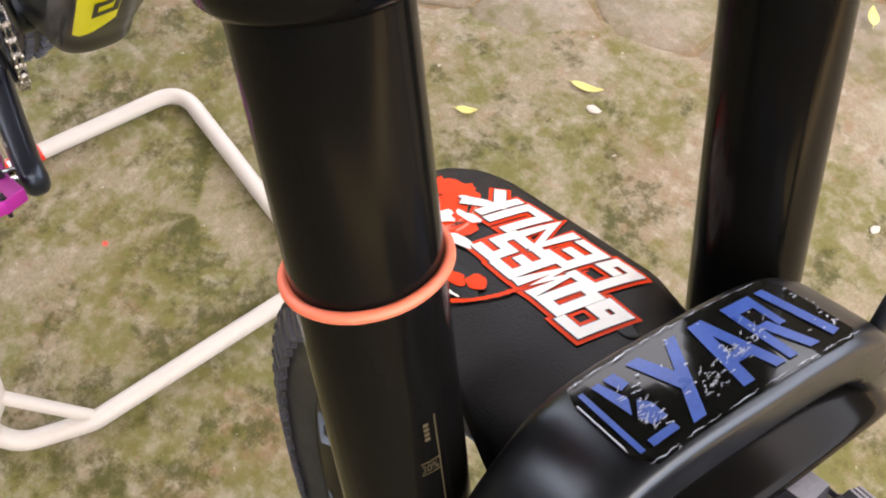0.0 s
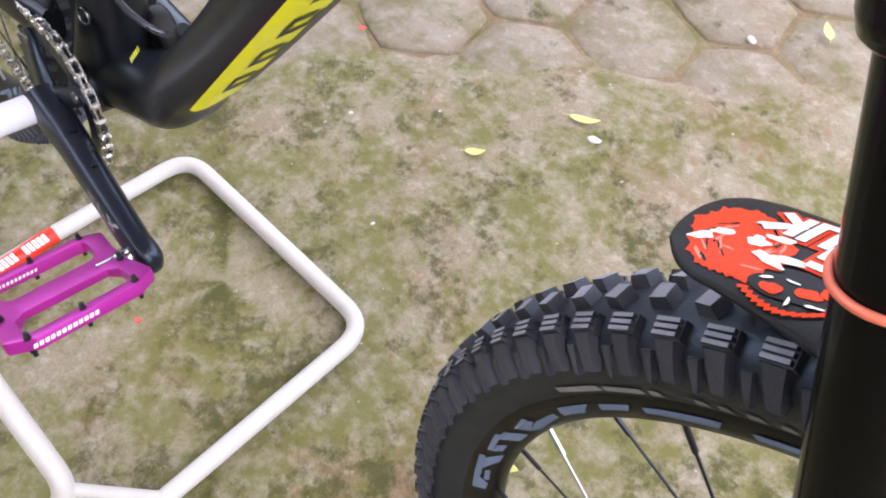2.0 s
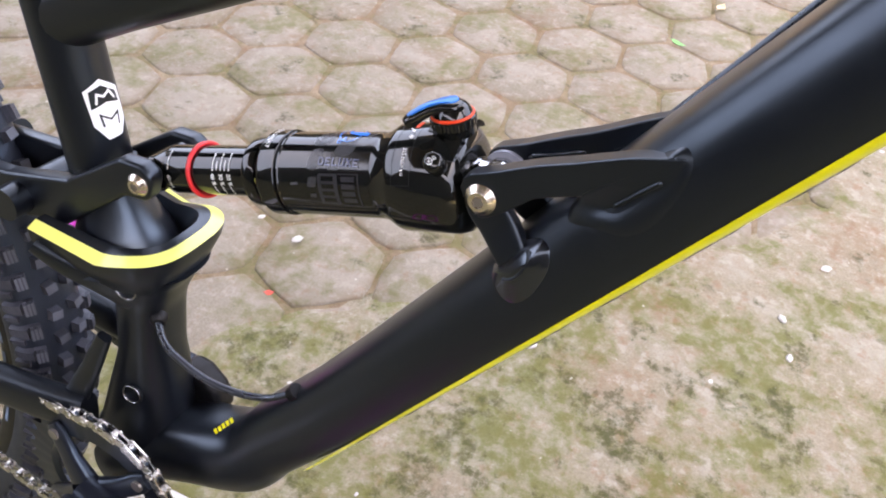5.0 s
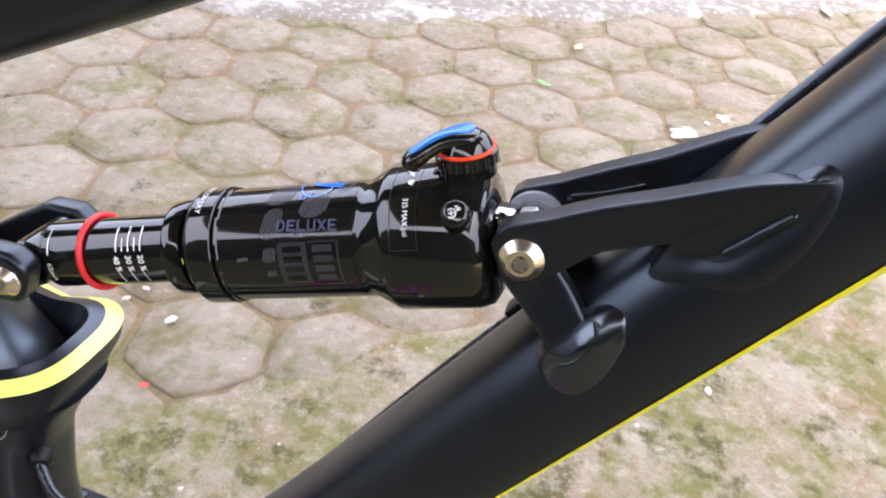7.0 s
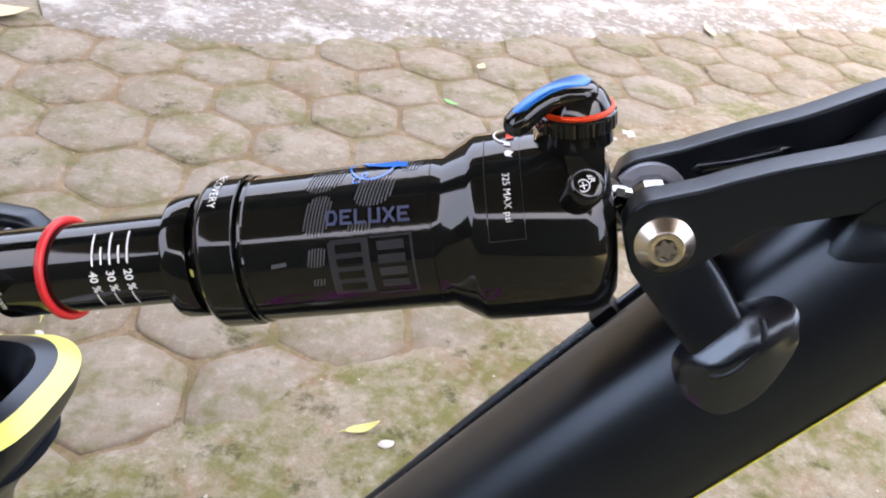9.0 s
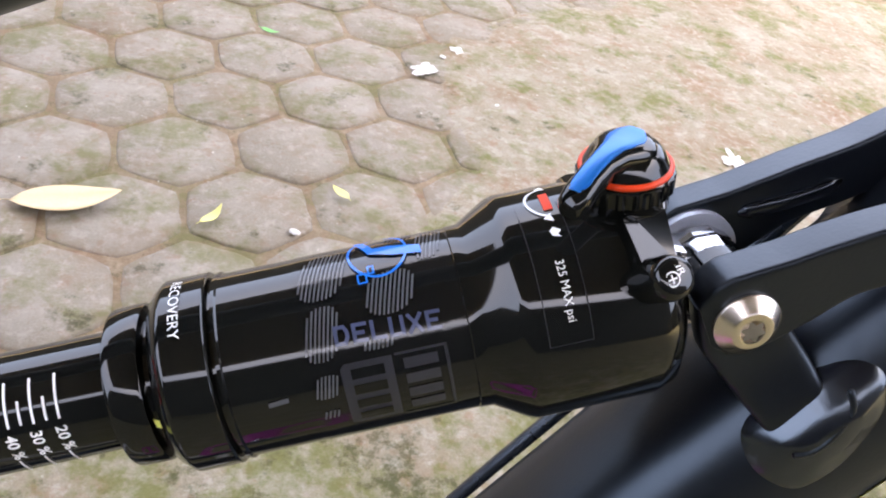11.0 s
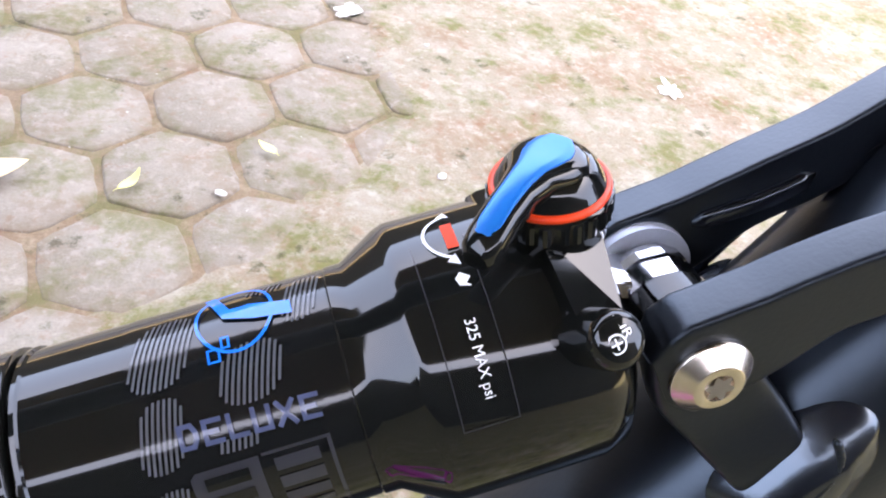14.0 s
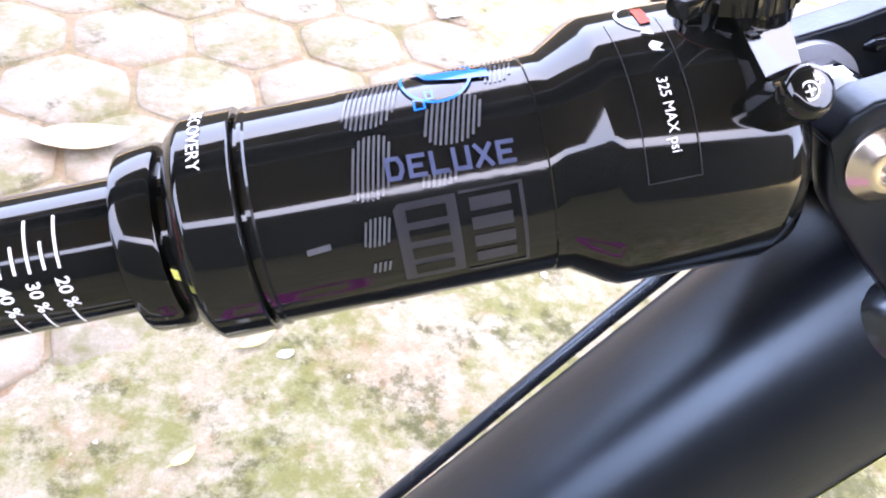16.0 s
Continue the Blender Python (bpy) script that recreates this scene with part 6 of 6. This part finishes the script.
def tyre(name, c, m, arc, fine=False):
    sec = [(0.3265, -0.0135), (0.3285, -0.0168), (0.334, -0.0207), (0.342, -0.0248), (0.351, -0.0274), (0.360, -0.0272), (0.3680, -0.0228), (0.3745, -0.0135), (R_T, 0.0)]
    sec = sec + [(r, -v) for r, v in sec[-2::-1]]
    bm = bmesh.new()
    N = 180
    rings = [[bm.verts.new(wheel_point(c, r, 360 * k / N, v)) for r, v in sec] for k in range(N)]
    for k in range(N):
        for i in range(len(sec) - 1):
            bm.faces.new((rings[k][i], rings[(k + 1) % N][i], rings[(k + 1) % N][i + 1], rings[k][i + 1]))
        bm.faces.new((rings[k][-1], rings[(k + 1) % N][-1], rings[(k + 1) % N][0], rings[k][0]))
    ob = part(name, bm, M_RUBBER, bike, "black knobbly rubber tyre", m=m)

    def knob_mesh(lx, ly, h, taper, sipes):
        b = bmesh.new()
        for i in range(sipes):
            w = ly / sipes
            y0 = -ly / 2 + w * i + (0.0006 if sipes > 1 else 0)
            y1 = y0 + w - (0.0012 if sipes > 1 else 0)
            lo = [b.verts.new(p) for p in ((-lx / 2, y0, -0.002), (lx / 2, y0, -0.002), (lx / 2, y1, -0.002), (-lx / 2, y1, -0.002))]
            q = taper
            hi = [b.verts.new(p) for p in ((-lx / 2 * q, y0 * 1.0, h), (lx / 2 * q, y0, h), (lx / 2 * q, y1, h), (-lx / 2 * q, y1, h))]
            b.faces.new(lo[::-1])
            b.faces.new(hi).material_index = 1
            for k in range(4):
                b.faces.new((lo[k], lo[(k + 1) % 4], hi[(k + 1) % 4], hi[k]))
        if sipes > 1:
            lo = [b.verts.new(p) for p in ((-lx / 2, -ly / 2, -0.002), (lx / 2, -ly / 2, -0.002), (lx / 2, ly / 2, -0.002), (-lx / 2, ly / 2, -0.002))]
            hi = [b.verts.new(p) for p in ((-lx / 2 * 0.97, -ly / 2, h * 0.6), (lx / 2 * 0.97, -ly / 2, h * 0.6), (lx / 2 * 0.97, ly / 2, h * 0.6), (-lx / 2 * 0.97, ly / 2, h * 0.6))]
            b.faces.new(hi)
            for k in range(4):
                b.faces.new((lo[k], lo[(k + 1) % 4], hi[(k + 1) % 4], hi[k]))
        bmesh.ops.recalc_face_normals(b, faces=b.faces)
        me = bpy.data.meshes.new("knob")
        b.to_mesh(me)
        b.free()
        me.materials.append(M_DUSTY)
        me.materials.append(M_REARTOP if fine else M_KNOBTOP)
        return me

    def flank_mesh(wide, narrow, length, h):
        """A web that runs from a side knob down the wall, thinning out; its top is at +y."""
        b = bmesh.new()
        rows = []
        for f in (0.0, 0.35, 0.7, 1.0):
            w, y, z = wide + (narrow - wide) * f, -length * f, h * (1 - 0.85 * f ** 1.5)
            rows.append([b.verts.new(q) for q in ((-w / 2, y, -0.003), (-w / 2 * 0.72, y, z), (w / 2 * 0.72, y, z), (w / 2, y, -0.003))])
        for r0, r1 in zip(rows, rows[1:]):
            for k in range(3):
                b.faces.new((r0[k], r0[k + 1], r1[k + 1], r1[k]))
        b.faces.new(rows[0])
        b.faces.new(rows[-1][::-1])
        bmesh.ops.recalc_face_normals(b, faces=b.faces)
        me = bpy.data.meshes.new("knob")
        b.to_mesh(me)
        b.free()
        me.materials.append(M_DUSTY)
        me.materials.append(M_REARTOP if fine else M_KNOBTOP)
        return me

    # lx along the roll of the tyre, ly across it
    size = 0.80 if fine else 1.0
    centre = knob_mesh(0.0115, 0.0102, 0.0064, 0.74, 1)
    edge = knob_mesh(0.0150, 0.0098, 0.0064, 0.84, 3)
    flank = flank_mesh(0.0140, 0.0085, 0.0185, 0.0052)
    rib = flank_mesh(0.0075, 0.0030, 0.0150, 0.0022)
    COUNT = 108 if fine else 90
    STEP = 360 / COUNT
    scale_ = Matrix.Diagonal((size, size, 1, 1))
    rest = bmesh.new()

    def put(me, a, r, v, lean, yaw=0.0):
        a_in = arc[0] <= a % 360 <= arc[1]
        p = wheel_point(c, r, a, v)
        out = (wheel_point((0, 0, 0), 1, a, 0))
        fwd = Vector((math.sin(radians(a)), 0, math.cos(radians(a))))
        lat = Vector((0, 1, 0))
        ln = radians(lean)
        up_ = out * math.cos(ln) + lat * math.sin(ln)
        ac = lat * math.cos(ln) - out * math.sin(ln)
        mat_ = Matrix(((fwd.x, ac.x, up_.x, p.x), (fwd.y, ac.y, up_.y, p.y), (fwd.z, ac.z, up_.z, p.z), (0, 0, 0, 1))) @ Matrix.Rotation(radians(yaw), 4, "Z") @ scale_
        if a_in:
            o = new("knob", me)
            o.parent = ob
            o.matrix_basis = mat_
        else:
            k0 = len(rest.verts)
            rest.from_mesh(me)
            rest.verts.ensure_lookup_table()
            for q in range(k0, len(rest.verts)):
                rest.verts[q].co = mat_ @ rest.verts[q].co

    for k in range(COUNT):
        a = k * STEP
        for s in (-1, 1):
            put(centre, a + STEP * 0.82, R_T - 0.0006, s * (0.0088 if k % 2 else 0.0074), s * 9, s * (8 if k % 2 else -6))
            put(edge, a + STEP * 0.28, 0.3695, s * 0.0212, s * 34, 0)
            put(flank, a + STEP * 0.28, 0.3675, s * 0.0238, s * 62, 180 if s > 0 else 0)
            put(rib, a + STEP * 0.78, 0.3625, s * 0.0262, s * 68, 180 if s > 0 else 0)
    if len(rest.verts):
        tagged(part("tread", rest, [M_DUSTY, M_REARTOP if fine else M_KNOBTOP], ob, smooth=False, m=Matrix()), kind="stuff")
    else:
        rest.free()
    return ob


def wheel_rest(c, m, spokes, label):
    bm = bmesh.new()
    sec = [(0.3300, -0.0138), (0.3302, -0.0166), (0.3285, -0.0172), (0.3195, -0.0164), (0.3115, -0.0118), (0.3075, -0.0040), (0.3070, 0.0), (0.3075, 0.0040), (0.3115, 0.0118), (0.3195, 0.0164), (0.3285, 0.0172), (0.3302, 0.0166), (0.3300, 0.0138)]
    N = 144
    rings = [[bm.verts.new(wheel_point(c, r, 360 * k / N, v)) for r, v in sec] for k in range(N)]
    for k in range(N):
        for i in range(len(sec) - 1):
            bm.faces.new((rings[k][i], rings[(k + 1) % N][i], rings[(k + 1) % N][i + 1], rings[k][i + 1]))
        bm.faces.new((rings[k][-1], rings[(k + 1) % N][-1], rings[(k + 1) % N][0], rings[k][0]))
    rim = part("rim", bm, M_RIM, bike, label, m=m)
    # pale angular shapes on the rim, degrees round it and height on its wall
    motif = [[(-5.1, 0.85), (3.3, 1.15), (4.2, 0.80), (-1.0, 0.55)], [(-5.1, 0.85), (-1.6, 0.72), (-2.9, 0.05), (-4.6, 0.10)], [(0.6, 0.62), (3.6, 0.78), (6.6, 0.05), (4.4, 0.02)], [(-2.2, 0.34), (0.4, 0.45), (0.9, 0.20), (-1.8, 0.06)],
             [(5.8, 0.92), (10.2, 1.15), (11.4, 0.86), (6.6, 0.62)], [(9.6, 0.98), (12.6, 0.90), (15.4, 0.10), (12.4, 0.02)], [(6.3, 0.62), (8.4, 0.66), (9.6, 0.28), (7.6, 0.24)],
             [(14.9, 0.78), (17.9, 1.02), (19.2, 0.62), (16.6, 0.20)], [(16.7, 0.22), (18.2, 0.02), (24.1, 0.42), (24.1, 0.75), (19.4, 0.55)],
             [(25.4, 0.98), (30.6, 1.02), (29.2, 0.52), (25.3, 0.46)], [(32.2, 1.0), (36.4, 1.02), (36.0, 0.70), (32.2, 0.68)], [(37.9, 0.98), (46.4, 1.02), (45.7, 0.60), (38.2, 0.66)], [(49.0, 0.92), (54.0, 0.96), (53.6, 0.62), (49.3, 0.60)]]

    def rim_face(side):
        return lambda x, y: wheel_point(c, 0.3110 + 0.0118 * y, x * 1000, side * float(np.interp(0.3110 + 0.0118 * y, [0.3075, 0.3115, 0.3195, 0.3285], [0.0042, 0.0119, 0.0165, 0.0173]) + 0.0006))

    for g in range(5):
        for bl in motif:
            print_on("rim_decal", [[((a + 72 * g) / 1000, b) for a, b in bl]], rim_face(-1), M_DECAL_GREY, rim, "", 0.006)
    tyre_marks = []
    for a0, a1 in ((28.5, 34.6), (35.2, 39.8), (40.6, 41.8), (45.1, 46.2), (47.2, 48.2), (49.6, 50.8), (52.2, 53.2)):
        tyre_marks.append([(a0 / 1000, 0.0), ((a1 + 0.2) / 1000, 0.0), (a1 / 1000, 1.0), ((a0 + 0.2) / 1000, 1.0)])
    print_on("tyre_print", tyre_marks, lambda x, y: wheel_point(c, 0.3332 + 0.0042 * y, x * 1000, -(0.0210 + 0.0024 * y)), M_MARK, rim, "grey unreadable lettering on the tyre wall", 0)
    hub = turned("hub", [(-0.055, 0), (-0.055, 0.010), (-0.040, 0.012), (-0.034, 0.028), (-0.030, 0.028), (-0.026, 0.016), (0.026, 0.016), (0.030, 0.028), (0.034, 0.028), (0.040, 0.012), (0.055, 0.010), (0.055, 0)], c, (0, 1, 0), M_RIM, bike, "black wheel hub", 28, m=m)
    for k in range(spokes):
        a = 360 / spokes * (k + 0.5)
        side = -1 if k % 2 else 1
        lead_ = 62 if (k // 2) % 2 else -62
        p0 = wheel_point(c, 0.308, a, side * 0.003)
        p1 = wheel_point(c, 0.027, a + lead_, side * 0.032)
        o = tube("spoke", [p0, p0.lerp(p1, 0.06), p0.lerp(p1, 0.061), p1], [0.0019, 0.0019, 0.0010, 0.0010], M_SPOKE_SILVER if k % 4 == 1 else M_SPOKE, rim, "", None, 6)
    return rim


FC = (0.7835, 0.0, 0.390)
RC = (-0.436, 0.0, 0.475)
tyre("front_tyre", FC, STEER, (10, 88))
wheel_rest(FC, STEER, 32, "black front rim with pale decal blocks")
tyre("rear_tyre", RC, Matrix(), (150, 200), True)
wheel_rest(RC, Matrix(), 32, "black rear rim")

# ---- stand ----
stand = thing("bike_stand", "white tubular steel workshop stand with a red sticker, under the crank", "bicycle stand")
SR = 0.0115
Z = SR + 0.003
floor_line = round_path([(-0.230, -0.50, Z), (-0.209, -0.11, Z), (-0.192, 0.090, Z), (0.185, 0.079, Z), (0.179, -0.235, Z), (0.152, -0.312, Z), (0.130, -0.330, 0.045), BIKE @ Vector((0.150, -0.190, 0.080)), BIKE @ Vector((0.040, -0.200, 0.180)), BIKE @ Vector((0.012, -0.200, 0.425)), BIKE @ Vector((0.012, -0.0800, 0.425))], 0.045, 8)
tube("stand_frame", floor_line, SR, M_STANDWHITE, stand, "white powder-coated bent steel tube", None, 20, (0.3, 0.2, 1))
tube("brace", [Vector((0.177, -0.230, Z)), BIKE @ Vector((0.146, -0.196, 0.078))], 0.0075, M_STANDWHITE, stand, "thin white brace tube", None, 14, (0, 0, 1))
tube("sleeve", [BIKE @ Vector((0.012, -0.200, 0.425)), BIKE @ Vector((0.012, -0.0805, 0.425))], SR + 0.0008, M_STANDGREY, stand, "pale grey plastic sleeve on the upper rod", None, 24, (0, 0, 1))
q0, q1 = Vector((-0.2125, -0.22, Z)), Vector((-0.209, -0.115, Z))
tube("sticker", [q0, q0.lerp(q1, 0.5), q1], SR + 0.0005, M_STICKER, stand, "red sticker with white unreadable lettering", None, 24, (0, 0, 1))
d = (q1 - q0).normalized()
side_ = Vector((d.y, -d.x, 0))
print_on("sticker_lettering", bars(0.010, -0.006, 0.040, 0.012, 6, 0.1, 0.75) + bars(0.060, -0.006, 0.034, 0.012, 5, 0.1, 0.75), lambda x, y: q0 + d * x + side_ * (SR + 0.0009) * math.sin(y / SR + 0.5) + Vector((0, 0, (SR + 0.0009) * math.cos(y / SR + 0.5))), M_WHITEPRINT, stand, "white unreadable lettering", 0.004)


# ---- fallen leaves and chips on the ground ----
def leaf(label, x, y, length, width, turn, material, curl=0.004, lift_=0.006):
    bm = bmesh.new()
    N = 10
    rows = []
    for i in range(N + 1):
        t = i / N
        w = width / 2 * math.sin(math.pi * t) ** 0.75 * (1.15 - 0.4 * t) + 0.0006
        px = (t - 0.5) * length
        bend = 0.12 * length * (t - 0.5) ** 2
        z = curl * (4 * (t - 0.5) ** 2) * (0.4 + t)
        rows.append([bm.verts.new((px, -w + bend, z + w * 0.22)), bm.verts.new((px, -w * 0.5 + bend, z + w * 0.06)), bm.verts.new((px, bend, z)), bm.verts.new((px, w * 0.5 + bend, z + w * 0.08)), bm.verts.new((px, w + bend, z + w * 0.26))])
    for a, b in zip(rows, rows[1:]):
        for k in range(4):
            bm.faces.new((a[k], b[k], b[k + 1], a[k + 1]))
    st = [Vector((-length / 2 - length * 0.16 * k / 3, 0.12 * length * 0.25 + 0.01 * length * k, curl * 0.5 - 0.0003 * k)) for k in range(4)]
    ob = link("leaf", bm, material)
    mod = ob.modifiers.new("thickness", "SOLIDIFY")
    mod.thickness = 0.0004
    ob.matrix_basis = pose(x, y, lift_, 0, 0, turn)
    tagged(ob, label, "leaf", "fallen leaves")
    b2 = bmesh.new()
    sweep(b2, st, [0.0007, 0.0006, 0.0005, 0.0004], None, 6, (0, 0, 1))
    part("stalk", b2, material, ob)
    return ob


for args in (("small curled yellow leaf on a paver", 0.119, 0.942, 0.050, 0.016, 50, M_LEAF_Y, 0.010), ("small yellow-green leaf on a paver", 0.334, 1.028, 0.040, 0.018, 130, M_LEAF_Y, 0.005), ("small yellow leaf on the pavers", -0.333, 0.710, 0.075, 0.026, 112, M_LEAF_Y, 0.006), ("thin yellow leaf on the concrete", 0.161, 0.564, 0.050, 0.013, 28, M_LEAF_Y, 0.005), ("long dry cream leaf on the pavers", -0.098, 0.964, 0.160, 0.066, 10, M_LEAF_O, 0.010), ("long dry cream leaf by the wall strip", -0.90, 1.68, 0.16, 0.08, 20, M_LEAF_O, 0.012), ("small fresh green leaf on a paver", 0.221, 1.633, 0.045, 0.014, -30, M_LEAF_G, 0.004), ("small pale yellow leaf on the concrete", 0.085, 0.396, 0.032, 0.012, 40, M_LEAF_Y, 0.004), ("yellow leaf on the concrete by the wheel", 0.426, 0.066, 0.035, 0.016, 15, M_LEAF_Y, 0.004), ("small reddish petal on the pavers", 0.288, 1.89, 0.035, 0.022, 70, M_LEAF_O, 0.004), ("tiny red petal on the concrete", -0.219, 0.460, 0.016, 0.010, 20, M_LEAF_R, 0.003), ("tiny red petal on the concrete", -0.030, -0.115, 0.010, 0.007, 20, M_LEAF_R, 0.002), ("yellow leaf on the cement strip", 1.05, 2.55, 0.10, 0.03, 100, M_LEAF_O, 0.01)):
    leaf(*args)


def chip(label, x, y, size, seed, flat=0.35):
    r2 = random.Random(seed)
    bm = bmesh.new()
    bmesh.ops.create_icosphere(bm, subdivisions=2, radius=1.0)
    for v in bm.verts:
        k = 1 + 0.35 * noise.noise(v.co * 1.6 + Vector((seed * 3.7, 0, 0)))
        v.co = Vector((v.co.x * size * k * 0.6, v.co.y * size * k * 0.42, v.co.z * size * k * flat * 0.4))
    ob = link("stone_chip", bm, M_CHIP)
    ob.matrix_basis = pose(x, y, 0.004 + size * flat * 0.2, 0, 0, r2.uniform(0, 180))
    return tagged(ob, label, "stone chip", "white chips")


for k, (x, y, s) in enumerate(((0.196, 0.545, 0.022), (-0.312, 0.646, 0.014), (-0.330, 0.616, 0.014), (0.619, 0.950, 0.022), (0.559, 0.787, 0.020), (0.250, 0.916, 0.022), (-0.245, 0.593, 0.022), (0.706, 1.392, 0.014), (0.578, 0.704, 0.018), (0.62, 1.60, 0.02), (0.47, 0.60, 0.010), (0.07, 0.20, 0.007), (-0.10, 0.32, 0.008), (0.36, 0.30, 0.008), (0.33, 0.13, 0.007))):
    chip("small whitish stone chip on the ground", x, y, s * 0.8, k + 1)


def splash(x, y, size, seed):
    """A thin spill of old white paint."""
    bm = bmesh.new()
    c = bm.verts.new((0, 0, 0.0012))
    ring = []
    for k in range(64):
        a = 2 * math.pi * k / 64
        r = size * (0.80 + 0.75 * noise.noise(Vector((math.cos(a) * 1.5, math.sin(a) * 1.5, seed))) + 0.18 * noise.noise(Vector((math.cos(a) * 5, math.sin(a) * 5, seed))))
        ring.append(bm.verts.new((r * math.cos(a) * 1.3, r * math.sin(a) * 0.8, 0)))
    for k in range(64):
        bm.faces.new((c, ring[k], ring[(k + 1) % 64]))
    ob = link("paint_splash", bm, M_CHIP)
    ob.matrix_basis = pose(x, y, 0.0055, 0, 0, seed * 37)
    return tagged(ob, "dried white paint splash on the concrete", "paint splash", "paint splashes", "stuff")


splash(0.566, 1.528, 0.036, 1)
splash(1.228, 1.242, 0.034, 2)
splash(0.660, 1.640, 0.020, 3)

# ---- added enclosure, out of view, to block and shape the light ----
def enclosure_box(name, centre, size, material, label, category, bevel=0.0):
    bm = bmesh.new()
    box(bm, centre, size, bevel=bevel)
    return tagged(link(name, bm, material, smooth=False), label, category, kind="structure")


# an invented high roof, open to the sky on two sides and over the wall behind
enclosure_box("ceiling", (-1.6, -0.65, 7.05), (12.2, 12.7, 0.10), M_SCREEN_ROOF, "added dark roof, unseen, blocks the sky high over the yard", "ceiling", 0.004)
enclosure_box("screen_south", (0.3, -6.1, 2.50), (16.0, 0.20, 5.0), M_SCREEN_WALL, "added plain dark wall, unseen, narrows the sky opening", "wall")
enclosure_box("screen_west", (-7.7, 1.0, 1.2), (0.20, 14.0, 2.4), M_SCREEN_WALL, "added plain dark side wall, unseen, darkens reflections", "wall")
enclosure_box("screen_east", (8.3, 1.0, 1.2), (0.20, 14.0, 2.4), M_SCREEN_WALL, "added plain dark side wall, unseen, darkens reflections", "wall")
enclosure_box("screen_north", (0.3, 8.1, 1.65), (16.0, 0.20, 3.3), M_SCREEN_WALL, "added plain dark far wall, unseen, limits the low sky", "wall")
